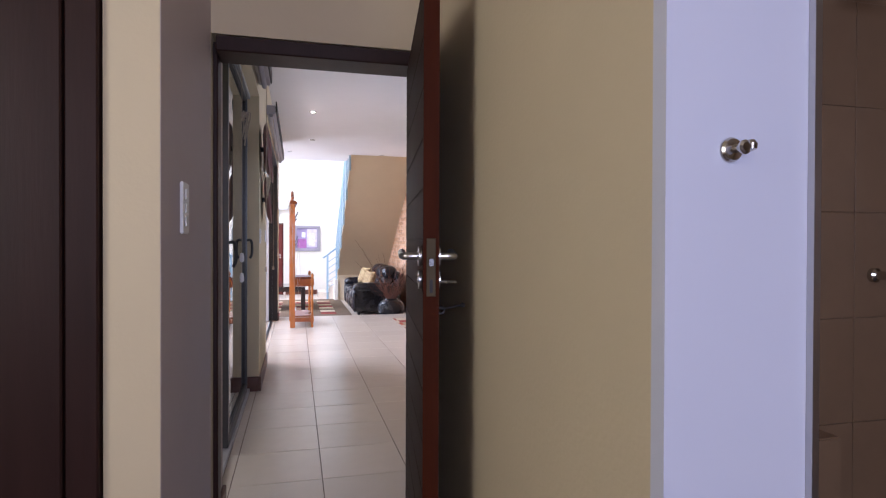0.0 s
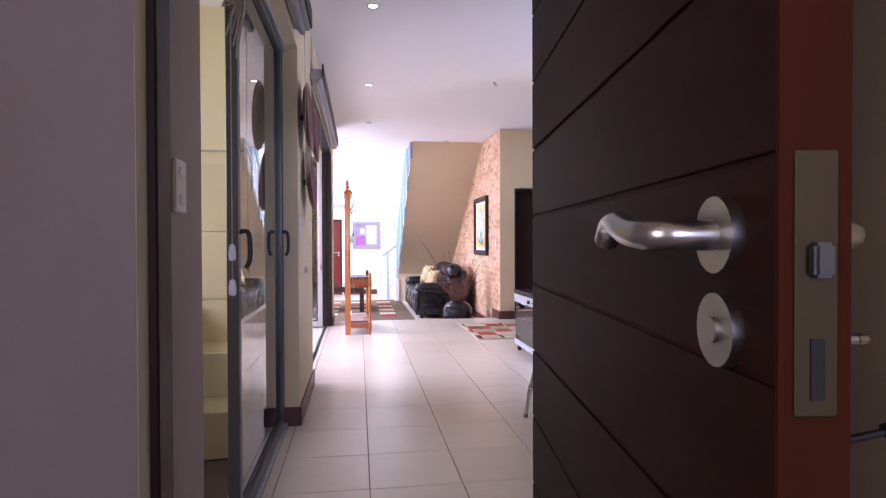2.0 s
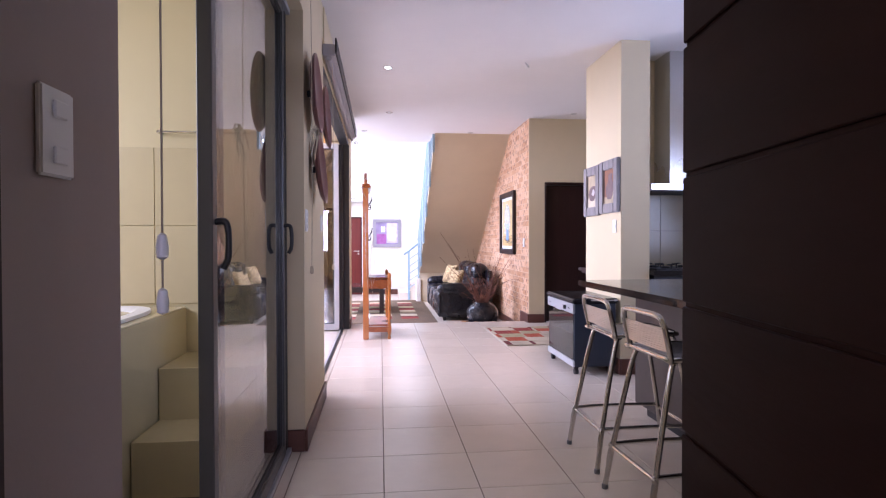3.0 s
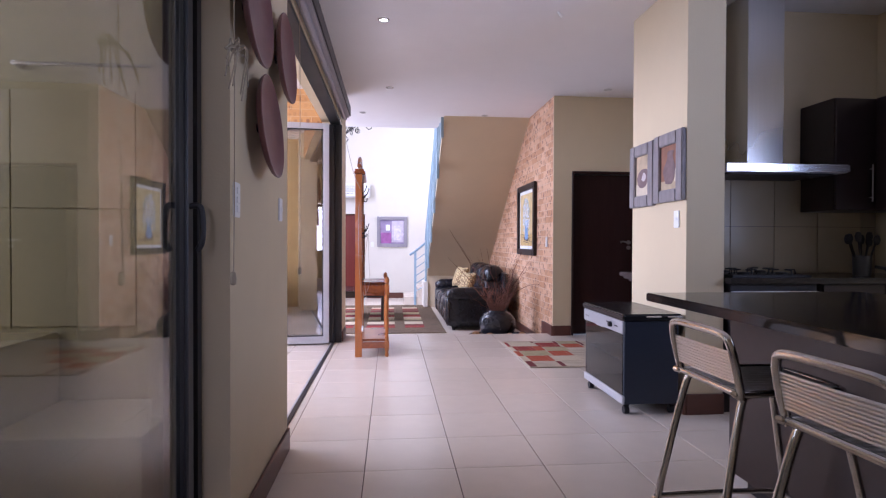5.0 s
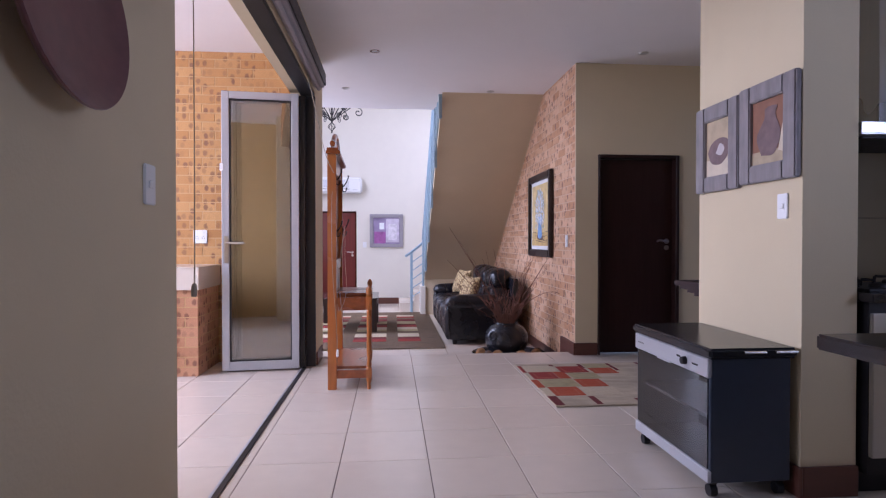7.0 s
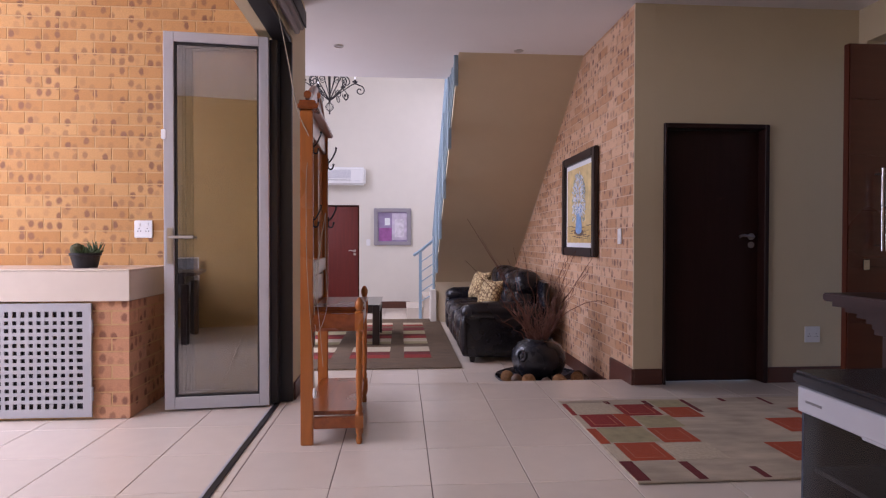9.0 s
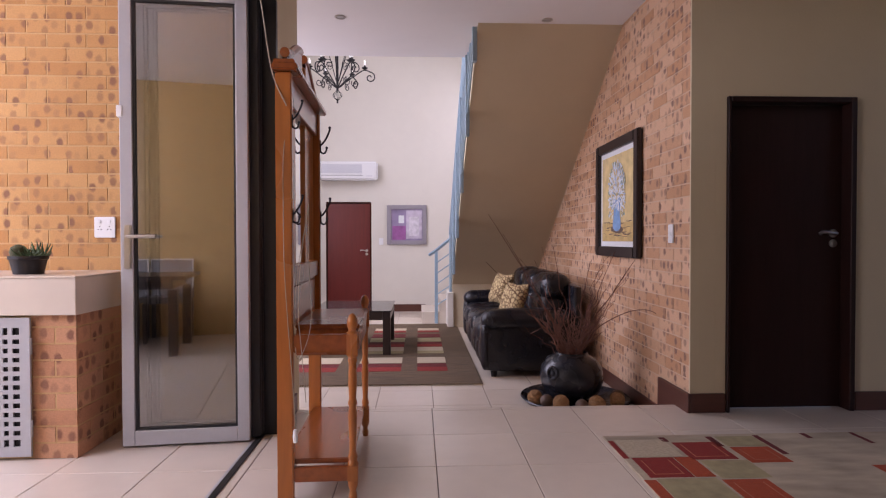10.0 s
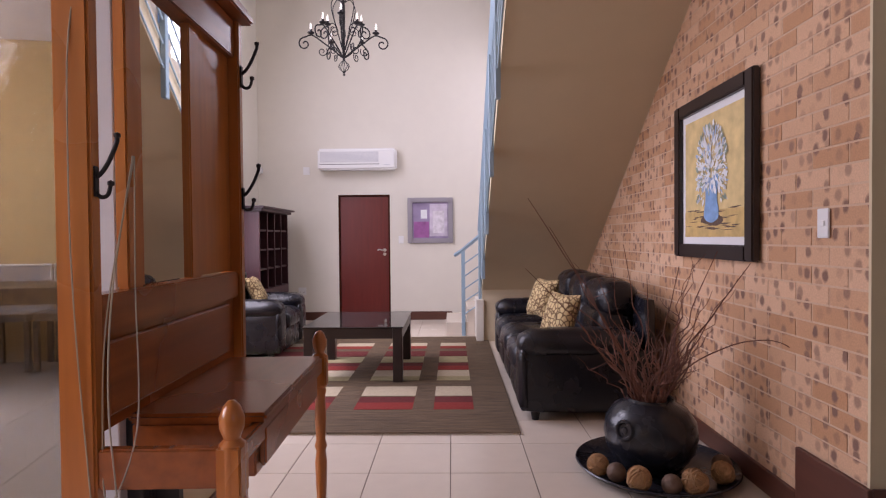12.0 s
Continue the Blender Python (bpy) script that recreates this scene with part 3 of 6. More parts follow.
def wall_switch(name, x, y, z, facing, w=0.075, h=0.115, rockers=2, label="white plastic light switch plate"):
    """A switch plate; facing: '+x', '-x' or '-y'."""
    rot = {"+x": 90, "-x": -90, "-y": 0}[facing]
    e = tagged(empty(name, pose(x, y, z, 0, 0, rot)), label, "switch")
    part("plate", box(-w / 2, w / 2, -0.009, 0, -h / 2, h / 2, bevel=0.003), WHITEPLASTIC, e)
    for k in range(rockers):
        c = -h * 0.26 + k * (h * 0.52 / max(rockers - 1, 1)) if rockers > 1 else 0
        part("rocker", box(-w * 0.2, w * 0.2, -0.014, -0.009, c - h * 0.1, c + h * 0.1, bevel=0.002, segs=1), WHITEPLASTIC, e)
    return e


wall_switch("light_switch", -0.0825, 2.225, 1.315, "+x", 0.095, 0.15, 3, "white plastic light switch with three rockers")
wall_switch("light_switch", -0.085, 2.968, 1.305, "+x", 0.08, 0.12, 2)
wall_switch("light_switch", -0.06, 5.42, 1.275, "+x", 0.075, 0.125, 3, "white plastic light switch beside a hanging cord")
wall_switch("light_switch", -0.06, 6.24, 1.285, "+x", 0.07, 0.115, 1)
wall_switch("light_switch", 2.42, 7.01, 1.285, "-x", 0.07, 0.115, 1, "white plastic light switch below the pictures")
wall_switch("light_switch", 2.442, 10.33, 1.13, "-x", 0.075, 0.125, 1, "white light switch on the brick wall")
wall_switch("light_switch", 0.06, YF, 1.06, "-y", 0.08, 0.12, 1, "white light switch beside the lounge door")
wall_switch("control_plate", -1.43, YF, 2.16, "-y", 0.10, 0.12, 1, "white square control plate under the air conditioner")


def socket(name, x, y, z, facing, label="white double wall socket"):
    rot = {"-y": 0, "+x": 90}[facing]
    e = tagged(empty(name, pose(x, y, z, 0, 0, rot)), label, "socket")
    part("plate", box(-0.062, 0.062, -0.010, 0, -0.062, 0.062, bevel=0.003), WHITEPLASTIC, e)
    for sx in (-0.028, 0.028):
        part("rocker", box(sx - 0.009, sx + 0.009, -0.014, -0.010, 0.022, 0.044, bevel=0.002, segs=1), WHITEPLASTIC, e)
        bm = bmesh.new()
        for dx, dz in ((0, 0.004), (-0.009, -0.014), (0.009, -0.014)):
            tube([(sx + dx, -0.0105, dz), (sx + dx, -0.0112, dz)], 0.0035, 8, bm=bm)
        part("pin_holes", bm, BLACKMETAL, e)
    return e


socket("wall_socket", -1.135, 10.046, 1.17, "-y", "white double wall socket on the ochre bricks")
socket("wall_socket", 3.87, 10.06, 0.37, "-y", "white wall socket near the skirting")
socket("wall_socket", -1.52, YF, 0.25, "-y")

# ---- bathroom: sliding glass doors, bath, steps ----


def glazed_leaf(name, m, w, h, material, label, stile=0.06, depth=0.045, handles=(), kind="structure", cat="glass door", glass=None):
    """A framed glass door leaf from the origin along x, standing on z = 0."""
    e = tagged(empty(name, m), label, cat, kind=kind)
    part("stile", box(0, stile, -depth / 2, depth / 2, 0, h, bevel=0.003, segs=1), material, e)
    part("stile", box(w - stile, w, -depth / 2, depth / 2, 0, h, bevel=0.003, segs=1), material, e)
    part("rail", box(stile, w - stile, -depth / 2, depth / 2, 0, stile * 1.25, bevel=0.003, segs=1), material, e)
    part("rail", box(stile, w - stile, -depth / 2, depth / 2, h - stile, h, bevel=0.003, segs=1), material, e)
    i, j = stile, stile * 1.25
    bm = box(i, i + 0.012, -depth * 0.3, depth * 0.3, j, h - stile)
    box(w - i - 0.012, w - i, -depth * 0.3, depth * 0.3, j, h - stile, bm=bm)
    box(i + 0.012, w - i - 0.012, -depth * 0.3, depth * 0.3, j, j + 0.012, bm=bm)
    box(i + 0.012, w - i - 0.012, -depth * 0.3, depth * 0.3, h - stile - 0.012, h - stile, bm=bm)
    part("glazing_bead", bm, BLACKALU, e, "black rubber glazing bead")
    g = part("pane", box(i + 0.004, w - i - 0.004, -0.003, 0.003, j + 0.004, h - stile - 0.004), glass or GLASS, e, "glass pane")
    g.visible_shadow = False
    return e


def pull_handle(parent, x, z, out):
    bm = box(x - 0.018, x + 0.018, *sorted((0, out * 0.2)), z - 0.10, z + 0.10, bevel=0.004)
    tube(smooth_line([(x, out * 0.2, z + 0.055), (x, out * 0.8, z + 0.06), (x, out, z + 0.03), (x, out, z - 0.05), (x, out * 0.75, z - 0.085)], 5), 0.010, 10, bm=bm)
    part("handle", bm, BLACKALU, parent, "curved black pull handle", smooth=True)


leaf = glazed_leaf("sliding_door_near", pose(-0.165, 3.92, 0.03, 0, 0, 90), 1.31, 2.36, ALUDARK, "grey aluminium sliding glass door to the bathroom", glass=TINT, stile=0.05)
pull_handle(leaf, 0.03, 1.13, -0.06)
pull_handle(leaf, 1.28, 1.15, -0.06)
leaf = glazed_leaf("sliding_door_far", pose(-0.225, 4.20, 0.03, 0, 0, 90), 1.09, 2.36, ALUDARK, "grey aluminium glass door leaf behind the first", glass=TINT)
e = tagged(empty("sliding_door_frame"), "grey aluminium track frame of the bathroom doors", "door frame", kind="structure")
part("sill_track", box(-0.27, -0.13, 3.17, 5.336, 0.002, 0.028, bevel=0.002, segs=1), ALU, e)
part("sill_groove", box(-0.198, -0.192, 3.17, 5.33, 0.028, 0.031), BLACKALU, e)
part("head_track", box(-0.27, -0.13, 3.17, 5.35, 2.392, 2.42), ALU, e)
part("jamb", box(-0.27, -0.15, 5.292, 5.334, 0.03, 2.39), BLACKALU, e)

bath = tagged(empty("bath", pose(0, 0, 0)), "built-in white bath with a cream tiled surround", "bath")
part("surround", box(-2.25, -0.76, 4.05, 5.595, 0, 0.78, bevel=0.006), WALLTILE, bath)
bm = bmesh.new()
ring = []
for k, (f, z) in enumerate([(0.0, 0.782), (0.0, 0.80), (0.06, 0.80), (0.10, 0.76), (0.16, 0.45)]):
    r = []
    for a in range(28):
        t = 2 * math.pi * a / 28
        cx, sy = math.cos(t), math.sin(t)
        sx = math.copysign(abs(cx) ** 0.45, cx) * (0.68 - f)
        yy = math.copysign(abs(sy) ** 0.45, sy) * (0.68 - f)
        r.append(bm.verts.new((-1.5 + sx, 4.85 + yy, z)))
    ring.append(r)
for a, b in zip(ring, ring[1:]):
    for i in range(28):
        bm.faces.new((a[i], a[(i + 1) % 28], b[(i + 1) % 28], b[i]))
bm.faces.new(ring[-1])
bmesh.ops.recalc_face_normals(bm, faces=bm.faces[:])
part("tub", bm, WHITEPLASTIC, bath, "white acrylic tub", smooth=True)
for (x0, x1, y0, z1) in ((-0.755, -0.28, 4.82, 0.26), (-0.755, -0.28, 5.15, 0.52)):
    tagged(part("bath_step", box(x0, x1, y0, 5.595, 0, z1, bevel=0.004, segs=1), WALLTILE), "cream tiled step up to the bath", "step", "steps to the bath")
rail = tagged(empty("towel_rail", pose(-0.62, 5.60, 1.78)), "chrome towel rail on the bathroom wall", "towel rail")
bm = tube([(-0.28, -0.05, 0), (0.28, -0.05, 0)], 0.007, 10)
part("bar", bm, CHROME, rail, smooth=True)
for sx in (-0.27, 0.27):
    part("bracket", tube([(sx, 0.0, 0), (sx, -0.055, 0)], 0.010, 10), CHROME, rail, smooth=True)


def cord(name, x, y, z0, z1, label, beads=(), r=0.0018, swing=0.0, bead_mat=None):
    pts = [(x + swing * math.sin(k / 8 * 3), y + swing * math.cos(k / 8 * 5), z0 + (z1 - z0) * k / 8) for k in range(9)]
    e = tagged(empty(name, None), label, "cord")
    part("string", tube(pts, r, 6), CORD, e, smooth=True)
    for z in beads:
        part("bead", lathe([(0.002, -0.022), (0.009, -0.018), (0.010, 0.0), (0.007, 0.018), (0.002, 0.022)], (x + swing * 0.1, y, z), 12), bead_mat or CORD, e, smooth=True)
    return e


cord("blind_cord", 0.002, 3.12, 1.045, 2.47, "white blind cord with two plastic beads", (1.15, 1.06), bead_mat=WHITEPLASTIC)

# ---- corridor pier: plates, cords, blinds ----


def wall_plate(y, z, r, tilt, label):
    e = tagged(empty("wall_plate", pose(-0.06, y, z, 0, 90 - tilt, 0)), label, "plate", "plates on the wall")
    bm = lathe([(0.0, 0.0), (r * 0.60, 0.0), (r * 0.82, 0.008), (r * 0.95, 0.020), (r * 0.99, 0.030), (r, 0.035), (r * 0.99, 0.038), (r * 0.97, 0.036), (r * 0.92, 0.029), (r * 0.80, 0.018), (r * 0.60, 0.010), (0.0, 0.007)], steps=56)
    bm.transform(Matrix.Translation((0, 0, 0.030)))
    part("dish", bm, TERRACOTTA, e, smooth=True)
    bm = lathe([(0.0, 0.0), (0.02, 0.0), (0.02, 0.031), (0.0, 0.031)], steps=12)
    part("hanger", bm, BLACKMETAL, e)
    return e


wall_plate(5.53, 2.01, 0.225, 3, "large dark red-brown round plate on the wall")
wall_plate(6.13, 2.00, 0.21, 3, "large dark red-brown round plate on the wall")
wall_plate(5.76, 1.60, 0.213, 5, "dark red-brown round plate hung lowest")
cord("blind_cord", 0.004, 5.15, 1.02, 2.47, "white blind cord hanging beside the switch", (1.01,), swing=0.006)
cord("blind_cord", 0.013, 6.40, 0.95, 2.46, "white blind cord with a looped end", (0.97,), swing=0.004)


def string_bow(x0, y0, z0, seed):
    bow = tagged(empty("cord_bundle", pose(x0, y0, z0)), "bundle of pale string tied in a bow", "string")
    rnd = random.Random(seed)
    for k in range(12):
        y = rnd.uniform(-0.03, 0.03)
        a, l = rnd.uniform(-1.9, 1.9), rnd.uniform(0.07, 0.16)
        bm = tube(smooth_line([(0, y, 0), (0.01 + rnd.uniform(0, 0.03), y + l * 0.5 * math.sin(a), 0.005 + 0.02 * math.cos(a)), (0.01, y + l * math.sin(a), -0.02 - l * abs(math.cos(a)) * 0.8)], 4), 0.0025, 5)
        part("string", bm, CORD, bow, smooth=True)


string_bow(0.004, 5.15, 1.715, 4)
string_bow(0.002, 3.12, 1.77, 7)


def blind_rail(name, y0, y1, z, label):
    e = tagged(empty(name), label, "blind")
    part("head_box", box(-0.055, 0.035, y0, y1, z, z + 0.085, bevel=0.006), mat("silver_grey_blind_box", (0.33, 0.31, 0.33), 0.4, metal=0.2, grain=0.05, stain=0.05), e, "silver-grey blind head box")
    part("fascia", box(0.036, 0.048, y0 - 0.01, y1 + 0.01, z + 0.02, z + 0.125, bevel=0.003, segs=1), BLACKMETAL, e, "dark fascia strip")
    part("roll", tube([(-0.01, y0 + 0.02, z - 0.012), (-0.01, y1 - 0.02, z - 0.012)], 0.020, 14), mat("grey_blind_fabric", (0.30, 0.28, 0.29), 0.8, grain=0.1, grain_scale=80), e, "rolled grey fabric", smooth=True)
    return e


blind_rail("roller_blind", 3.05, 5.20, 2.47, "grey roller blind rolled up over the bathroom doors")
blind_rail("roller_blind", 6.36, 9.76, 2.50, "grey roller blind rolled up over the patio door")

# ---- patio: stacking door, counter, plant ----
dx, dy = -0.815 + 0.177, 9.605 - 9.67
leaf = glazed_leaf("stacking_door_leaf", pose(-0.177, 9.67, 0.012, 0, 0, math.degrees(math.atan2(dy, dx))), math.hypot(dx, dy), 2.40, ALU,
                   "grey aluminium glass door leaf folded open", stile=0.062, depth=0.05, glass=SOLAR)
bm = tube([(0.605, 0.0, 1.10), (0.605, 0.05, 1.10)], 0.010, 10)
tube([(0.605, 0.05, 1.10), (0.46, 0.052, 1.10)], 0.010, 10, bm=bm)
box(0.588, 0.622, 0.025, 0.034, 0.93, 1.16, bevel=0.004, bm=bm)
part("handle", bm, STEEL, leaf, "steel lever handle on a long plate", smooth=True)
part("hinge", box(0.625, 0.655, 0.0, 0.03, 1.72, 1.78, bevel=0.003), WHITEPLASTIC, leaf)
for k, (yy, far) in enumerate(((9.715, -0.79), (9.765, -0.76))):
    glazed_leaf("stacking_door_leaf", pose(-0.13, yy, 0.012, 0, 0, 180), -0.13 - far, 2.40, BLACKALU, "dark aluminium glass door leaf folded in the stack", stile=0.055, depth=0.04, glass=TINT)
e = tagged(empty("stacking_door_frame"), "dark aluminium track and frame of the stacking door", "door frame", kind="structure")
part("floor_track", box(-0.155, -0.125, 6.455, 9.80, -0.002, 0.006, bevel=0.001, segs=1), BLACKALU, e)
part("track_strip", box(-0.170, -0.157, 6.455, 9.80, -0.003, 0.004), ALU, e)
part("head_track", box(-0.17, -0.06, 6.455, 9.80, 2.425, 2.46), BLACKALU, e)
part("jamb", box(-0.16, -0.05, 9.772, 9.80, 0.0, 2.425), BLACKALU, e)

counter = tagged(empty("braai_counter"), "built-in brick counter with a cream tiled top", "counter")
part("core", box(-3.2, -0.976, 9.47, 10.035, 0, 0.72), MORTAR_YEL, counter)
part("top_slab", box(-3.2, -0.955, 9.43, 10.038, 0.722, 0.905, bevel=0.003, segs=1), TILE, counter, "cream tiled counter top")
bm = box(-3.2, -0.952, 9.426, 10.036, 0.905, 0.915, bevel=0.003, segs=1)
part("top_tile", bm, TILE, counter)
grid = tagged(empty("grid_door", pose(-1.885, 9.44, 0.02)), "grey perforated steel door under the patio counter", "cabinet door")
bm = box(0, 0.70, 0, 0.012, 0.0, 0.05)
box(0, 0.70, 0, 0.012, 0.64, 0.69, bm=bm)
box(0, 0.05, 0, 0.012, 0.05, 0.64, bm=bm)
box(0.65, 0.70, 0, 0.012, 0.05, 0.64, bm=bm)
part("door_rim", bm, ALU, grid)
bm = bmesh.new()
for k in range(1, 13):
    box(0.05 + k * 0.60 / 13 - 0.011, 0.05 + k * 0.60 / 13 + 0.011, 0.002, 0.010, 0.05, 0.64, bm=bm)
part("uprights", bm, ALU, grid)
bm = bmesh.new()
for k in range(1, 13):
    box(0.05, 0.65, 0.000, 0.0018, 0.05 + k * 0.59 / 13 - 0.011, 0.05 + k * 0.59 / 13 + 0.011, bm=bm)
part("crossbars", bm, ALU, grid)
part("backing", box(0.02, 0.68, 0.014, 0.020, 0.02, 0.67), BLACKMETAL, grid)
for hz in (0.14, 0.55):
    part("hinge", tube([(0.705, -0.004, hz - 0.04), (0.705, -0.004, hz + 0.04)], 0.009, 10), ALU, grid)

plant = tagged(empty("potted_plant", pose(-1.33, 9.66, 0.915)), "small succulent in a black plastic pot", "plant")
part("pot", lathe([(0.0, 0.0), (0.068, 0.0), (0.085, 0.075), (0.092, 0.08), (0.092, 0.095), (0.080, 0.095), (0.0, 0.085)], steps=20), BLACKMETAL, plant, "black pot", smooth=True)
LEAF = mat("succulent_green", (0.055, 0.10, 0.035), 0.5, grain=0.3, grain_scale=60, stain=0.2, stain_scale=20)
rnd = random.Random(7)
bm = bmesh.new()
for k in range(60):
    a, b, l = rnd.uniform(0, 6.28), rnd.uniform(0.3, 1.4), rnd.uniform(0.035, 0.085)
    p = Vector((0.03 + rnd.uniform(-0.04, 0.04), rnd.uniform(-0.05, 0.05), 0.085))
    d = Vector((math.cos(a) * math.cos(b), math.sin(a) * math.cos(b), math.sin(b)))
    tube([p, p + d * l * 0.6, p + d * l + Vector((0, 0, 0.008))], 0.008, 6, bm=bm, taper=0.15)
part("leaves", bm, LEAF, plant, smooth=True)
bm = lathe([(0.0, 0.08), (0.035, 0.09), (0.042, 0.115), (0.035, 0.14), (0.012, 0.155), (0, 0.157)], (-0.045, -0.01, 0), 14)
part("cactus", bm, mat("brown_green_cactus", (0.07, 0.07, 0.03), 0.8, grain=0.4, grain_scale=120, bump=0.6, bump_scale=120), plant, "round spiny cactus", smooth=True)

# dining set on the patio
PT = tagged(empty("patio_table", pose(-2.0, 6.72, 0)), "dark wooden patio dining table", "table")
part("tabletop", box(-1.05, 1.05, -0.42, 0.42, 0.72, 0.755, bevel=0.006), BLACKWOOD, PT)
part("apron", box(-0.92, 0.92, -0.34, 0.34, 0.63, 0.718), BLACKWOOD, PT)
for sx in (-1, 1):
    for sy in (-1, 1):
        part("leg", box(sx * 0.93 - 0.04, sx * 0.93 + 0.04, sy * 0.35 - 0.04, sy * 0.35 + 0.04, 0.0, 0.628, bevel=0.005, segs=1), BLACKWOOD, PT)
PIPE = mat("white_chair_piping", (0.72, 0.72, 0.70), 0.5, stain=0.05)
PC = tagged(empty("patio_chair", pose(-1.30, 6.13, 0)), "grey dining chair with pale piping at the patio table", "chair", "chairs at the patio table")
CHAIRCLOTH = mat("grey_chair_fabric", (0.22, 0.22, 0.23), 0.8, grain=0.3, grain_scale=60, stain=0.2)
part("seat", box(-0.22, 0.22, -0.20, 0.24, 0.42, 0.48, bevel=0.02), CHAIRCLOTH, PC)
bm = box(-0.22, 0.22, -0.235, -0.195, 0.44, 0.88, bevel=0.012)
back = part("backrest", bm, CHAIRCLOTH, PC)
part("piping", tube([(-0.215, -0.192, 0.55), (-0.215, -0.192, 0.875), (0.215, -0.192, 0.875), (0.215, -0.192, 0.55)], 0.012, 6), PIPE, back, "pale piping round the back")
for sx in (-1, 1):
    for sy in (-1, 1):
        part("leg", box(sx * 0.195 - 0.02, sx * 0.195 + 0.02, sy * 0.195 - 0.02, sy * 0.195 + 0.02, 0.0, 0.42, bevel=0.003, segs=1), BLACKWOOD, PC)
for cx in (-1.76, -2.22, -2.68):
    copy_thing(PC, pose(cx, 6.13, 0))


# ---- kitchen ----
def bar_handle(parent, p0, p1, out, r=0.006):
    p0, p1, out = Vector(p0), Vector(p1), Vector(out)
    d = (p1 - p0).normalized()
    bm = tube([p0 + out, p1 + out], r, 10)
    for p in (p0 + d * 0.03, p1 - d * 0.03):
        tube([p, p + out], r * 0.8, 8, bm=bm)
    part("handle", bm, STEEL, parent, "steel bar handle", smooth=True)


island = tagged(empty("kitchen_island"), "dark espresso laminate base of the breakfast bar", "counter base")
part("back_panel", box(2.05, 2.08, 3.2, 5.80, 0.08, 0.855, bevel=0.002, segs=1), BLACKWOOD, island)
part("body", box(2.08, 2.70, 3.2, 5.80, 0.08, 0.855), BLACKWOOD, island)
part("plinth", box(2.11, 2.66, 3.25, 5.75, 0, 0.08), BLACKMETAL, island)
part("support_panel", box(1.98, 2.05, 3.2, 3.24, 0, 0.855), BLACKWOOD, island)
tagged(part("granite_worktop", box(1.675, 2.74, 3.15, 5.86, 0.857, 0.895, bevel=0.005), GRANITE), "polished black granite breakfast bar top", "worktop")

stool = tagged(empty("bar_stool", pose(1.70, 5.085, 0)), "chrome tubular bar stool with a ribbed metal back", "stool", "stools at the breakfast bar")
SEAT = 0.675
ALURIB = mat("satin_aluminium_ribs", (0.62, 0.61, 0.60), 0.38, metal=1.0, stain=0.08, stain_scale=15)
# seat: slats on a rounded frame
bm = tube(smooth_line([(-0.17, -0.16, SEAT), (-0.16, -0.17, SEAT), (0.12, -0.17, SEAT + 0.004), (0.18, -0.12, SEAT + 0.004), (0.18, 0.12, SEAT + 0.004), (0.12, 0.17, SEAT + 0.004), (-0.16, 0.17, SEAT), (-0.17, 0.16, SEAT), (-0.17, -0.16, SEAT)], 4), 0.011, 10)
part("seat_frame", bm, CHROME, stool, smooth=True)
for k in range(11):
    y = -0.145 + k * 0.029
    part("seat_slat", box(-0.165, 0.172, y - 0.0105, y + 0.0105, SEAT + 0.002, SEAT + 0.010, bevel=0.002, segs=1), ALURIB, stool)
# back: bent tube loop with ribs
bk = [(-0.165, -0.168, SEAT - 0.012), (-0.172, -0.178, SEAT + 0.02), (-0.190, -0.18, SEAT + 0.095), (-0.202, -0.172, SEAT + 0.150), (-0.208, -0.14, SEAT + 0.176),
      (-0.210, 0.0, SEAT + 0.180), (-0.208, 0.14, SEAT + 0.176), (-0.202, 0.172, SEAT + 0.150), (-0.190, 0.18, SEAT + 0.095), (-0.172, 0.178, SEAT + 0.02), (-0.165, 0.168, SEAT - 0.012)]
part("back_frame", tube(smooth_line(bk, 5), 0.0125, 12), CHROME, stool, smooth=True)
for k in range(10):
    z = SEAT + 0.034 + k * 0.0098
    x = -0.176 - 0.017 * (k / 9)
    part("back_rib", tube([(x, -0.178, z), (x - 0.006, 0, z), (x, 0.178, z)], 0.0050, 8), ALURIB, stool, smooth=True)
for sx, sy in ((-1, -1), (-1, 1), (1, -1), (1, 1)):
    pts = smooth_line([(sx * 0.13, sy * 0.150, SEAT - 0.008), (sx * 0.160, sy * 0.160, SEAT - 0.05), (sx * 0.232, sy * 0.190, SEAT * 0.4), (sx * 0.275, sy * 0.210, 0.012)], 5)
    leg = part("leg", tube(pts, 0.0125, 12), CHROME, stool, smooth=True)
    part("foot_cap", lathe([(0.0, 0), (0.015, 0), (0.015, 0.02), (0.012, 0.024)], (sx * 0.275, sy * 0.210, 0.0), 12), STONE, leg, "grey plastic foot")
for sy in (-1, 1):
    part("foot_rail", tube(smooth_line([(-0.268, sy * 0.206, 0.06), (-0.252, sy * 0.20, 0.19), (-0.21, sy * 0.198, 0.215), (0.21, sy * 0.198, 0.215), (0.252, sy * 0.20, 0.19)], 5), 0.0095, 10), CHROME, stool, smooth=True)
for sx in (-1, 1):
    part("stretcher", tube([(sx * 0.245, -0.196, 0.20), (sx * 0.245, 0.196, 0.20)], 0.009, 10), CHROME, stool, smooth=True)
copy_thing(stool, pose(1.68, 4.505, 0, 0, 0, 2))

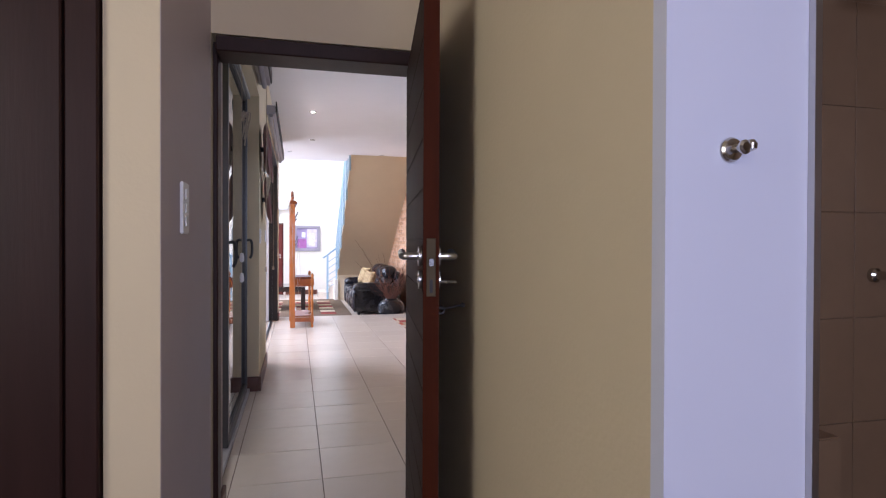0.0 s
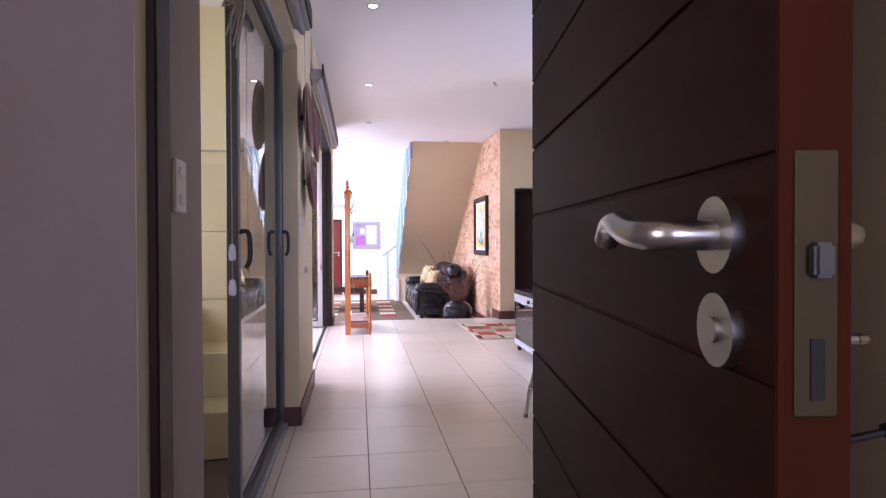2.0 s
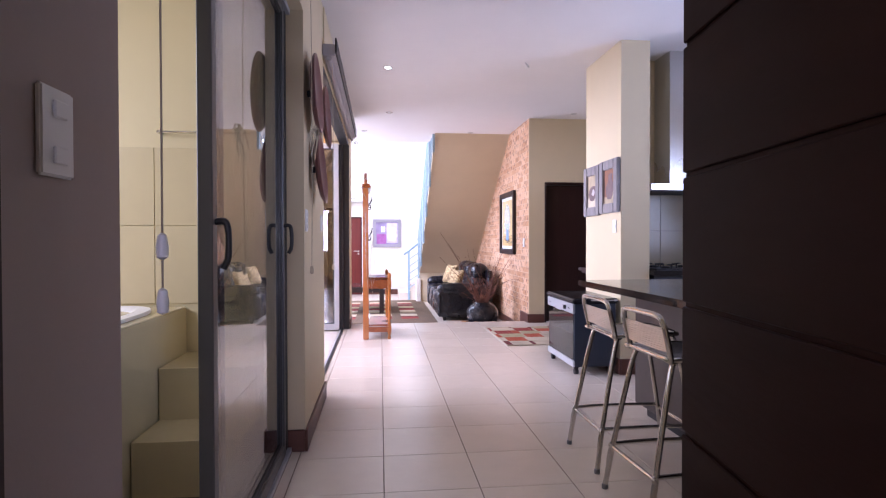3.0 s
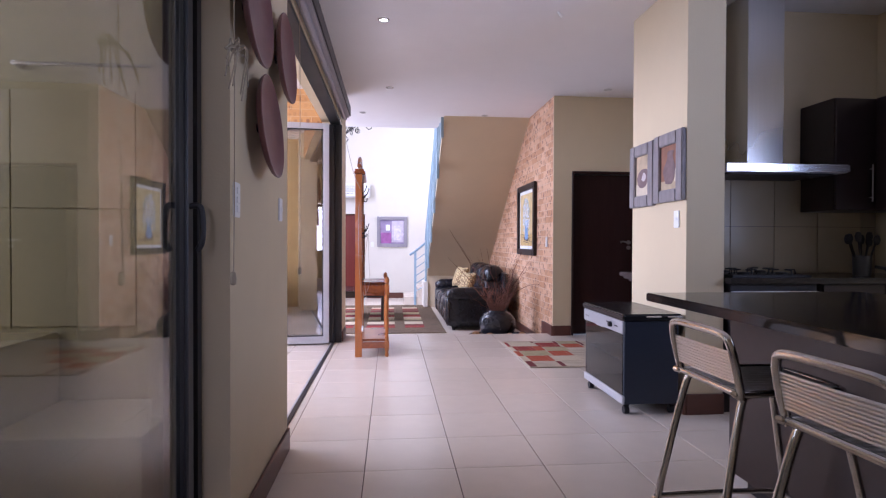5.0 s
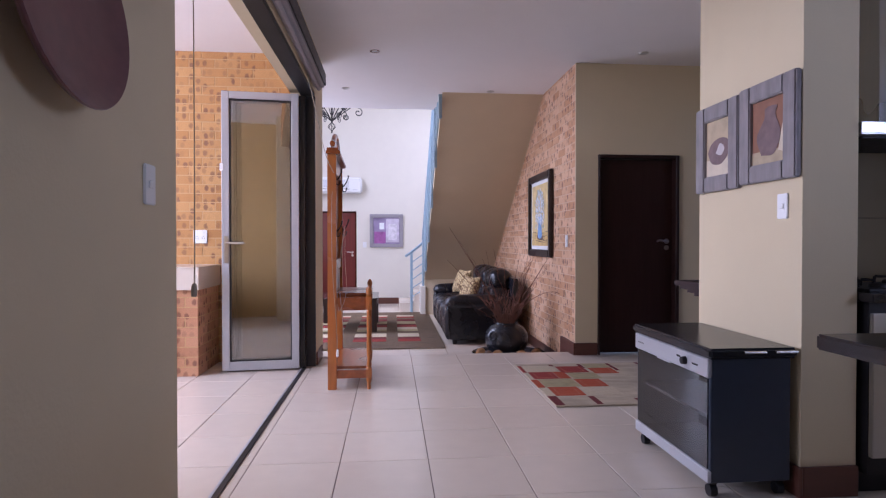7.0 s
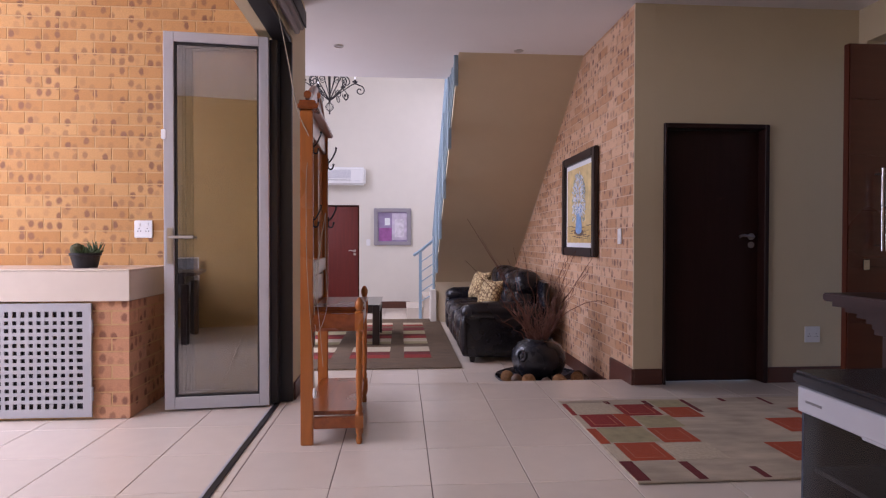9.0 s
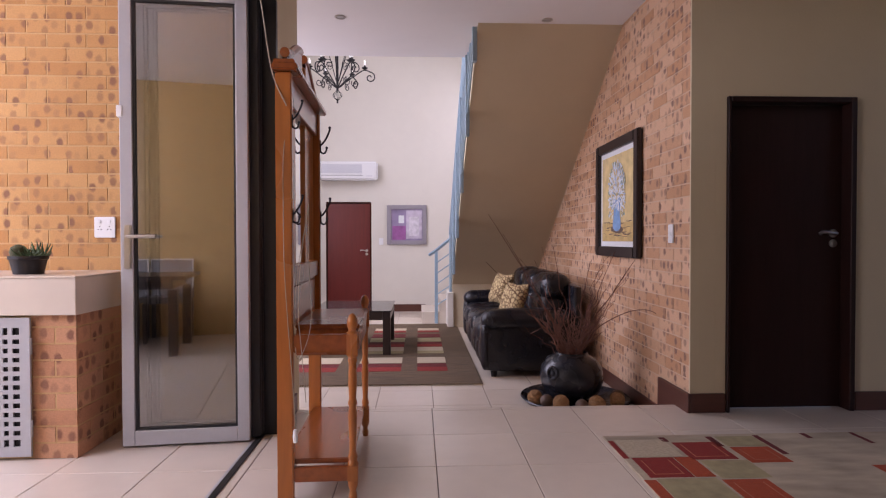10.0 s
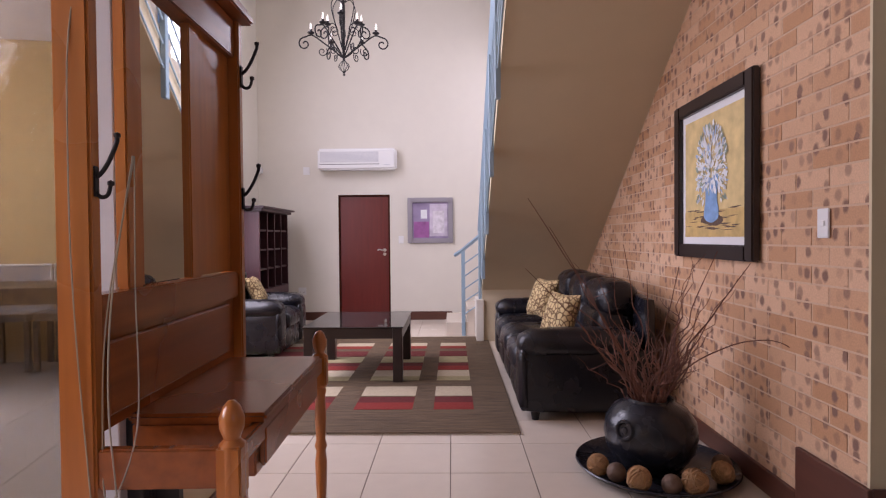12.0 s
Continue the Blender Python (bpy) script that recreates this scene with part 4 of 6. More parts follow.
cab = tagged(empty("base_cabinet"), "dark kitchen base cabinet with a black granite worktop", "cabinet")
part("body", box(3.34, 4.225, 6.86, 7.415, 0.10, 0.858), BLACKWOOD, cab)
part("plinth", box(2.69, 4.225, 6.92, 7.415, 0, 0.10), BLACKMETAL, cab)
for k in range(2):
    d = part("door", box(3.345 + 0.44 * k, 3.78 + 0.44 * k, 6.838, 6.858, 0.11, 0.85, bevel=0.002, segs=1), BLACKWOOD, cab)
    bar_handle(d, (3.39 + 0.44 * k, 6.838, 0.62), (3.39 + 0.44 * k, 6.838, 0.80), (0, -0.025, 0))
tagged(part("granite_worktop", box(2.685, 4.226, 6.81, 7.416, 0.860, 0.898, bevel=0.004), GRANITE), "polished black granite kitchen worktop", "worktop")
oven = tagged(empty("oven", pose(2.71, 6.86, 0.10)), "built-in oven with steel trim and dark glass", "oven")
part("body", box(0.0, 0.60, 0.0, 0.55, 0.0, 0.755), BLACKMETAL, oven)
part("control_panel", box(0.0, 0.60, -0.022, -0.001, 0.60, 0.71, bevel=0.003), STEEL, oven, "steel control panel")
d = part("oven_door", box(0.0, 0.60, -0.026, -0.001, 0.08, 0.59, bevel=0.003), STEEL, oven, "steel-framed oven door")
part("oven_glass", box(0.07, 0.53, -0.029, -0.0265, 0.14, 0.47), mat("black_oven_glass", (0.01, 0.01, 0.012), 0.06, stain=0.05), d)
bar_handle(d, (0.06, -0.026, 0.545), (0.54, -0.026, 0.545), (0, -0.035, 0), 0.008)
for k in range(4):
    bm = lathe([(0.0, 0), (0.018, 0), (0.016, 0.02), (0.0, 0.022)], steps=14)
    bm.transform(Matrix.Translation((0.12 + 0.12 * k, -0.022, 0.655)) @ Matrix.Rotation(radians(90), 4, "X"))
    part("knob", bm, BLACKMETAL, oven, smooth=True)
hob = tagged(empty("gas_hob", pose(2.75, 6.90, 0.899)), "black gas hob with pan supports", "hob")
part("hob_plate", box(0, 0.56, 0, 0.45, 0, 0.012, bevel=0.004), BLACKMETAL, hob, "black steel hob plate")
for cx, cy in ((0.14, 0.11), (0.42, 0.11), (0.14, 0.34), (0.42, 0.34)):
    part("burner", lathe([(0, 0.012), (0.04, 0.012), (0.038, 0.026), (0.025, 0.03), (0, 0.03)], (cx, cy, 0), 16), BLACKMETAL, hob, smooth=True)
    bm = bmesh.new()
    for a in range(4):
        c, s = math.cos(a * math.pi / 2), math.sin(a * math.pi / 2)
        tube([(cx + c * 0.03, cy + s * 0.03, 0.045), (cx + c * 0.095, cy + s * 0.095, 0.045), (cx + c * 0.10, cy + s * 0.10, 0.012)], 0.005, 6, bm=bm)
    part("pan_support", bm, BLACKMETAL, hob)
hood = tagged(empty("extractor_hood", pose(2.70, 7.415, 1.60)), "stainless steel chimney extractor hood", "hood")
part("canopy", box(0, 0.86, -0.52, -0.001, 0.0, 0.055, bevel=0.004), STEEL, hood, "flat steel canopy")
part("glass_edge", box(-0.004, 0.864, -0.526, -0.521, 0.006, 0.050), mat("bright_steel_strip", (0.80, 0.82, 0.85), 0.22, metal=1.0), hood, "bright steel front edge")
part("filter", box(0.06, 0.80, -0.46, -0.06, -0.008, -0.001), BLACKMETAL, hood, "dark grease filter")
part("chimney", box(0.28, 0.55, -0.30, -0.001, 0.056, 1.285, bevel=0.003, segs=1), STEEL, hood, "brushed steel chimney")
for x0, x1, y0, y1, hx in ((3.60, 4.225, 7.08, 7.415, 3.90),):
    wc = tagged(empty("wall_cabinet"), "dark espresso kitchen wall cabinet", "cabinet", "wall cabinets")
    part("body", box(x0, x1, y0, y1, 1.36, 2.15, bevel=0.002, segs=1), BLACKWOOD, wc)
    d = part("door", box(x0 + 0.005, x0 + 0.30, y0 - 0.02, y0 - 0.001, 1.365, 2.145, bevel=0.002, segs=1), BLACKWOOD, wc)
    bar_handle(d, (x0 + 0.26, y0 - 0.02, 1.42), (x0 + 0.26, y0 - 0.02, 1.68), (0, -0.025, 0), 0.005)
wc = tagged(empty("wall_cabinet"), "dark espresso kitchen wall cabinet", "cabinet", "wall cabinets")
part("body", box(3.91, 4.226, 5.75, 7.055, 1.36, 2.15, bevel=0.002, segs=1), BLACKWOOD, wc)
for k in range(3):
    d = part("door", box(3.89, 3.909, 5.755 + 0.433 * k, 6.18 + 0.433 * k, 1.365, 2.145, bevel=0.002, segs=1), BLACKWOOD, wc)
    bar_handle(d, (3.89, 5.80 + 0.433 * k, 1.42), (3.89, 5.80 + 0.433 * k, 1.68), (-0.025, 0, 0), 0.005)
caddy = tagged(empty("utensil_holder", pose(3.86, 7.12, 0.899)), "dark utensil holder full of spoons", "utensils")
part("jar", lathe([(0, 0), (0.055, 0), (0.06, 0.14), (0.052, 0.14), (0.045, 0.02), (0, 0.02)], steps=18), SMOKE_STEEL, caddy, smooth=True)
rnd = random.Random(11)
for k in range(7):
    a = rnd.uniform(0, 6.28)
    top = Vector((0.10 * math.cos(a), 0.06 * math.sin(a), rnd.uniform(0.22, 0.29)))
    bm = tube([(0.02 * math.cos(a), 0.02 * math.sin(a), 0.03), top], 0.006, 6)
    merge(bm, lathe([(0, -0.04), (0.022, -0.03), (0.03, 0.0), (0.02, 0.03), (0, 0.036)], steps=10), Matrix.Translation(top) @ Matrix.Diagonal((1, 0.35, 1, 1)))
    part("utensil", bm, BLACKMETAL, caddy, smooth=True)
pan = tagged(empty("frying_pan", pose(4.06, 6.95, 0.899)), "black frying pan on the worktop", "pan")
part("pan_body", lathe([(0, 0), (0.11, 0), (0.14, 0.05), (0.135, 0.05), (0.105, 0.006), (0, 0.006)], steps=24), BLACKMETAL, pan, smooth=True)
part("pan_handle", tube([(-0.13, -0.02, 0.045), (-0.30, -0.06, 0.07)], 0.011, 8), BLACKMETAL, pan, smooth=True)
splash = tagged(part("splashback", box(2.69, 4.22, 7.408, 7.418, 0.90, 1.60), GROUT), "cream square splashback tiles", "splashback", kind="structure")
SPLASH = mat("olive_brown_splashback_tile", (0.36, 0.30, 0.20), 0.25, grain=0.05, grain_scale=10, vary=0.04, stain=0.04)
kx = 2.69
while kx < 4.2:
    for kz in (0.90, 1.25):
        part("tile", box(kx + 0.002, min(kx + 0.35, 4.22) - 0.002, 7.402, 7.408, kz + 0.002, kz + 0.348, bevel=0.001, segs=1), SPLASH, splash)
    kx += 0.35

# heater trolley beside the pier
cart = tagged(empty("trolley", pose(2.01, 6.90, 0)), "black and silver food trolley with a smoked glass front", "trolley")
NAVY = mat("blue_black_enamel", (0.022, 0.030, 0.050), 0.4, grain=0.1, grain_scale=30, stain=0.1)
SILVER = mat("silver_trim", (0.50, 0.51, 0.54), 0.35, metal=0.5, stain=0.05)
part("top", box(-0.02, 0.385, -0.03, 0.765, 0.615, 0.662, bevel=0.012, segs=3), mat("black_gloss_plastic", (0.015, 0.015, 0.018), 0.25, stain=0.1), cart, "black gloss top")
part("side_panel", box(0.0, 0.37, 0.0, 0.018, 0.07, 0.614, bevel=0.004, segs=1), NAVY, cart)
part("side_panel", box(0.0, 0.37, 0.722, 0.74, 0.07, 0.614, bevel=0.004, segs=1), NAVY, cart)
part("back_panel", box(0.355, 0.37, 0.019, 0.721, 0.07, 0.614), NAVY, cart)
part("floor_panel", box(0.02, 0.354, 0.019, 0.721, 0.09, 0.105), NAVY, cart)
part("shelf", box(0.04, 0.354, 0.019, 0.721, 0.33, 0.345), SILVER, cart)
part("lower_trim", box(-0.012, 0.012, 0.0, 0.74, 0.07, 0.125, bevel=0.004, segs=1), SILVER, cart, "silver lower trim")
panel = part("control_trim", box(-0.014, 0.012, 0.0, 0.74, 0.53, 0.613, bevel=0.004, segs=1), SILVER, cart, "silver control strip")
bm = lathe([(0, 0), (0.019, 0), (0.017, 0.02), (0, 0.022)], steps=18)
bm.transform(Matrix.Translation((-0.014, 0.19, 0.57)) @ Matrix.Rotation(radians(-90), 4, "Y"))
part("knob", bm, BLACKMETAL, panel, "black turning knob", smooth=True)
part("marking", box(-0.0155, -0.0142, 0.08, 0.13, 0.566, 0.574), BLACKMETAL, panel)
part("marking", box(-0.0155, -0.0142, 0.235, 0.27, 0.574, 0.584), BLACKMETAL, panel)
part("marking", box(-0.0155, -0.0142, 0.63, 0.70, 0.566, 0.574), STONE, panel)
part("handle_slot", box(-0.018, -0.008, 0.33, 0.47, 0.526, 0.536, bevel=0.002, segs=1), SILVER, panel)
part("glass_front", box(-0.004, 0.004, 0.018, 0.722, 0.127, 0.528), SMOKE, cart, "smoked glass front")
for y0 in (0.08, 0.24):
    part("hinge_cap", tube([(0.06 + y0 * 0.9, -0.034, 0.645), (0.16 + y0 * 0.9, -0.034, 0.645)], 0.006, 8), STEEL, cart)
for x in (0.03, 0.34):
    for y in (0.04, 0.70):
        c = part("caster", tube([(x - 0.016, y, 0.026), (x + 0.016, y, 0.026)], 0.026, 18), BLACKMETAL, cart, "black caster wheel", smooth=True)
        part("caster_fork", box(x - 0.02, x + 0.02, y - 0.014, y + 0.014, 0.052, 0.07, bevel=0.003), BLACKMETAL, c)

# framed pictures on the pier
GREYFRAME = mat("grey_washed_wood_frame", (0.23, 0.205, 0.21), 0.6, grain=0.5, grain_scale=25, stretch=(1, 1, 0.2), stain=0.25, stain_scale=12)
OCHRE = mat("ochre_canvas", (0.45, 0.36, 0.24), 0.8, grain=0.3, grain_scale=14, stain=0.25, stain_scale=9)
BEIGE = mat("beige_canvas", (0.60, 0.52, 0.40), 0.8, grain=0.2, grain_scale=14, stain=0.15, stain_scale=9)
RUST = mat("rust_brown_canvas", (0.27, 0.13, 0.08), 0.8, grain=0.3, grain_scale=14, stain=0.25, stain_scale=9)
CLAY = mat("mauve_brown_paint", (0.19, 0.13, 0.13), 0.8, grain=0.4, grain_scale=20, stain=0.3, stain_scale=12)
SHINE = mat("pale_mauve_paint", (0.55, 0.50, 0.50), 0.8, grain=0.2, grain_scale=20)


def frame_bars(e, w, h, bar, depth, material):
    """Four mitred-looking bars of a picture frame in the plane y = 0, facing -y."""
    for x0, x1, z0, z1 in ((-w / 2, -w / 2 + bar, -h / 2, h / 2), (w / 2 - bar, w / 2, -h / 2, h / 2), (-w / 2 + bar, w / 2 - bar, -h / 2, -h / 2 + bar), (-w / 2 + bar, w / 2 - bar, h / 2 - bar, h / 2)):
        part("frame_bar", box(x0, x1, -depth, -0.001, z0, z1, bevel=min(bar, depth) * 0.18), material, e)


def blob(e, name, pts, y, material, n=5):
    """A flat painted shape with a soft outline."""
    line = smooth_line([(x, y, z) for x, z in pts + pts[:1]], n)[:-1]
    bm = bmesh.new()
    bm.faces.new([bm.verts.new(p) for p in line])
    ext = bmesh.ops.extrude_face_region(bm, geom=bm.faces[:])
    for v in ext["geom"]:
        if isinstance(v, bmesh.types.BMVert):
            v.co.y -= 0.0012
    bmesh.ops.recalc_face_normals(bm, faces=bm.faces[:])
    return part(name, bm, material, e)


pic = tagged(empty("framed_picture", pose(2.42, 7.515, 1.635, 0, 0, -90)), "still life of a round clay pot in a grey wooden frame", "picture", "pictures on the pier")
frame_bars(pic, 0.40, 0.475, 0.085, 0.035, GREYFRAME)
part("canvas", box(-0.12, 0.12, -0.014, -0.004, -0.155, 0.155), OCHRE, pic)
part("table_paint", box(-0.12, 0.12, -0.0155, -0.0142, -0.155, -0.06), BEIGE, pic)
blob(pic, "pot_paint", [(-0.10, -0.02), (-0.06, -0.08), (0.03, -0.09), (0.10, -0.03), (0.09, 0.03), (0.02, 0.05), (-0.06, 0.03)], -0.0157, CLAY)
blob(pic, "pot_highlight", [(-0.02, -0.03), (0.03, -0.045), (0.06, -0.01), (0.02, 0.02)], -0.0172, SHINE)
pic = tagged(empty("framed_picture", pose(2.42, 7.098, 1.645, 0, 0, -90)), "still life of a tall clay jug in a grey wooden frame", "picture", "pictures on the pier")
frame_bars(pic, 0.41, 0.475, 0.085, 0.035, GREYFRAME)
part("canvas", box(-0.125, 0.125, -0.014, -0.004, -0.155, 0.155), RUST, pic)
part("table_paint", box(-0.125, 0.125, -0.0155, -0.0142, -0.155, -0.09), OCHRE, pic)
blob(pic, "jug_paint", [(-0.05, -0.11), (0.04, -0.11), (0.085, -0.02), (0.05, 0.07), (0.06, 0.11), (-0.02, 0.11), (-0.03, 0.06), (-0.085, -0.02)], -0.0157, CLAY)
blob(pic, "light_paint", [(0.07, -0.10), (0.12, -0.10), (0.12, 0.02), (0.10, 0.02)], -0.0157, BEIGE)

# ---- entrance ----
EW = mat("red_brown_entrance_door", (0.085, 0.022, 0.014), 0.3, grain=0.3, grain_scale=30, stretch=(0.1, 1, 1), stain=0.15, coat=0.2)
ent = tagged(empty("entrance_door", pose(4.17, 8.90, 0, 0, 0, 180)), "open red-brown entrance door with twin steel bar handles", "door", kind="structure")
part("door_core", box(0.0, 0.98, -0.018, 0.018, 0.01, 2.2), EW, ent)
for k in range(7):
    part("plank", box(0.0, 0.98, 0.018, 0.022, 0.01 + k * 0.313 + 0.003, 0.01 + (k + 1) * 0.313 - 0.003, bevel=0.001, segs=1), EW, ent)
for x in (0.80, 0.825):
    bar_handle(ent, (x, 0.022, 1.04), (x, 0.022, 1.50), (0, 0.05, 0), 0.007)
part("lock", box(0.855, 0.895, 0.022, 0.028, 0.93, 0.99, bevel=0.004), STEEL, ent)
part("door_edge", box(0.981, 0.986, -0.018, 0.018, 0.01, 2.2), REDWOOD, ent)

con = tagged(empty("console_table", pose(2.50, 7.735, 0)), "dark wooden console with a moulded top", "console")
part("top", box(0.0, 1.30, 0.0, 0.45, 0.835, 0.87, bevel=0.006), DARKWOOD, con)
bm = bmesh.new()
for k in range(6):
    t = k / 5
    s = 0.03 + 0.12 * math.sin(t * math.pi / 2)
    box(s, 1.30 - s, 0.0, 0.45 - s * 0.7, 0.835 - 0.022 * (k + 1), 0.835 - 0.022 * k - 0.0005, bm=bm)
part("moulding", bm, DARKWOOD, con)
part("body", box(0.17, 1.13, 0.0, 0.33, 0.05, 0.70, bevel=0.005), DARKWOOD, con)
part("base", box(0.12, 1.18, 0.0, 0.38, 0.0, 0.05, bevel=0.005), DARKWOOD, con)

door_frame("trim_passage_door", 2.67, 3.50, 10.035, 10.20, 0, 1.985, 0.035, DARKWOOD, "dark stained frame of the passage door")
dd = tagged(empty("door_passage", pose(2.706, 10.12, 0.008)), "closed dark brown wooden door with a steel lever", "door", kind="structure")
part("door_leaf", box(0.0, 0.758, 0.0, 0.04, 0.0, 1.938, bevel=0.002, segs=1), DARKWOOD, dd)
lever_handle(dd, 0.70, 0.0, 1.12, 0, -0.05, -1)

# patterned mat before the door
RUGBEIGE = mat("beige_wool_pile", (0.43, 0.355, 0.26), 0.95, grain=0.45, grain_scale=9, stretch=(0.5, 1.6, 1), stain=0.4, stain_scale=3.2, bump=0.5, bump_scale=300)
RUGRED = mat("crimson_wool_pile", (0.25, 0.020, 0.013), 0.95, grain=0.3, grain_scale=60, stain=0.15, bump=0.5, bump_scale=300)
RUGORANGE = mat("burnt_orange_wool_pile", (0.36, 0.058, 0.015), 0.95, grain=0.3, grain_scale=60, stain=0.15, bump=0.5, bump_scale=300)
RUGLINE = mat("rusty_pink_wool_line", (0.42, 0.13, 0.07), 0.95, grain=0.5, grain_scale=40)
RUGDARK = mat("maroon_wool_pile", (0.13, 0.015, 0.014), 0.95, grain=0.3, grain_scale=60, bump=0.5, bump_scale=300)
RUGPALE = mat("pale_cream_wool_pile", (0.50, 0.42, 0.30), 0.95, grain=0.3, grain_scale=60, bump=0.5, bump_scale=300)
RUGOLIVE = mat("olive_wool_pile", (0.34, 0.29, 0.16), 0.95, grain=0.3, grain_scale=20, stain=0.2, stain_scale=6, bump=0.5, bump_scale=300)
rug = tagged(empty("entrance_mat", pose(1.74, 8.31, 0.002)), "beige woollen mat with red and orange squares", "rug")
part("rug_base", box(0, 1.95, 0, 1.31, 0, 0.012, bevel=0.004, segs=1), RUGBEIGE, rug)


def patch(e, x0, x1, y0, y1, material, z=0.0125, name="patch"):
    return part(name, box(x0, x1, y0, y1, z - 0.001, z + 0.001), material, e)


for x0, x1, y0, y1, m in (
        (0.04, 0.25, 0.75, 0.99, RUGRED), (0.25, 0.35, 0.75, 0.99, RUGORANGE), (0.33, 0.57, 0.95, 1.19, RUGRED), (0.60, 0.81, 0.90, 1.11, RUGORANGE),
        (0.35, 0.56, 0.48, 0.72, RUGORANGE), (0.07, 0.30, 0.24, 0.49, RUGORANGE), (0.00, 0.06, 0.48, 0.73, RUGORANGE), (0.00, 0.035, 0.98, 1.23, RUGRED),
        (0.82, 0.855, 1.00, 1.28, RUGDARK), (1.15, 1.38, 0.60, 0.85, RUGORANGE), (0.88, 1.10, 0.19, 0.45, RUGORANGE), (1.43, 1.66, 0.83, 1.05, RUGORANGE),
        (0.55, 0.59, 1.12, 1.27, RUGDARK), (0.29, 0.33, 1.20, 1.27, RUGDARK), (1.38, 1.41, 1.13, 1.30, RUGDARK), (1.69, 1.72, 1.08, 1.30, RUGDARK),
        (1.10, 1.135, 1.22, 1.30, RUGDARK), (0.00, 0.07, 0.01, 0.24, RUGDARK), (0.29, 0.34, 0.01, 0.22, RUGDARK), (0.60, 0.64, 0.01, 0.14, RUGDARK),
        (0.00, 0.04, 0.74, 0.98, RUGPALE), (0.01, 0.07, 0.24, 0.48, RUGPALE), (0.06, 0.34, 0.50, 0.74, RUGOLIVE), (0.36, 0.60, 0.73, 0.94, RUGOLIVE),
        (0.04, 0.31, 1.00, 1.24, RUGPALE), (0.60, 0.82, 1.12, 1.27, RUGOLIVE), (1.43, 1.66, 0.58, 0.82, RUGOLIVE), (0.31, 0.58, 0.24, 0.47, RUGPALE)):
    patch(rug, x0 + 0.003, x1 - 0.003, y0 + 0.003, y1 - 0.003, m)
    if m in (RUGRED, RUGORANGE) and min(x1 - x0, y1 - y0) > 0.15:
        i = 0.035
        bm = box(x0 + i, x1 - i, y0 + i, y0 + i + 0.006, 0.0128, 0.0142)
        box(x0 + i, x0 + i + 0.006, y0 + i + 0.007, y1 - i, 0.0128, 0.0142, bm=bm)
        box(x1 - i - 0.006, x1 - i, y0 + i + 0.007, y1 - i, 0.0128, 0.0142, bm=bm)
        part("inset_line", bm, RUGLINE, rug)


# ---- hall stand ----
stand = tagged(empty("hall_stand", pose(0.152, 8.908, 0, 0, 0, 1.6) @ Matrix.Diagonal((0.92, 0.955, 1, 1))), "orange varnished wooden hall stand with mirror and coat hooks", "hall stand")
W2 = 0.87                                    # width along y
for y in (0.0, W2 - 0.035):
    part("back_post", box(0.0, 0.072, y, y + 0.035, 0.0, 1.78, bevel=0.005), ORANGEWOOD, stand)
for y in (0.19, 0.52):
    part("mirror_stile", box(0.010, 0.040, y, y + 0.070, 0.98, 1.74, bevel=0.004), ORANGEWOOD, stand)
part("top_rail", box(0.008, 0.058, 0.036, W2 - 0.036, 1.66, 1.78, bevel=0.004), ORANGEWOOD_H, stand)
bm = box(-0.003, 0.003, -0.1295, 0.1295, 0.985, 1.665)
bm.transform(Matrix.Translation((0.028, 0.39, 0)) @ Matrix.Rotation(radians(1.7), 4, "Z"))
part("mirror", bm, MIRROR, stand, "narrow upright mirror")
part("side_infill", box(0.022, 0.034, 0.5905, W2 - 0.036, 0.985, 1.66), ORANGEWOOD, stand)
part("back_rail", box(0.008, 0.060, 0.036, W2 - 0.036, 0.90, 0.98, bevel=0.004), ORANGEWOOD_H, stand)
part("back_panel", box(0.020, 0.040, 0.036, W2 - 0.036, 0.71, 0.90), ORANGEWOOD_H, stand)
bm = box(0.040, 0.050, 0.09, W2 - 0.09, 0.735, 0.885, bevel=0.008, segs=1)
part("raised_field", bm, ORANGEWOOD_H, stand)
bm = box(-0.010, 0.105, -0.03, W2 + 0.03, 1.782, 1.81, bevel=0.006)
box(-0.004, 0.090, -0.015, W2 + 0.015, 1.81, 1.83, bevel=0.004, bm=bm)
part("cornice", bm, ORANGEWOOD_H, stand, "moulded cornice")
bm = bmesh.new()
for s in (0, 1):
    line = []
    for k in range(15):
        t = k / 14
        yy = 0.02 + t * 0.36
        zz = 1.835 + 0.03 + 0.11 * (0.5 - 0.5 * math.cos(t * math.pi)) * (1.0 if t < 0.85 else 1.0)
        line.append((0.04, yy if s == 0 else W2 - yy, zz))
    tube(line, 0.022, 10, bm=bm)
    lo = [(0.028, p[1], 1.831) for p in line]
    for (a, b), (c, d) in zip(zip(lo, lo[1:]), zip(line, line[1:])):
        q = [bm.verts.new(v) for v in ((0.028, a[1], 1.831), (0.028, b[1], 1.831), (0.028, d[1], d[2]), (0.028, c[1], c[2]))]
        r = [bm.verts.new((0.052, v.co.y, v.co.z)) for v in q]
        bm.faces.new(q), bm.faces.new(r[::-1])
part("pediment", bm, ORANGEWOOD_H, stand, "scrolled swan-neck pediment")
part("finial", lathe([(0.0, 0), (0.022, 0), (0.026, 0.02), (0.014, 0.035), (0.024, 0.06), (0.018, 0.085), (0.0, 0.095)], (0.04, W2 / 2, 1.831), 16), ORANGEWOOD, stand, smooth=True)
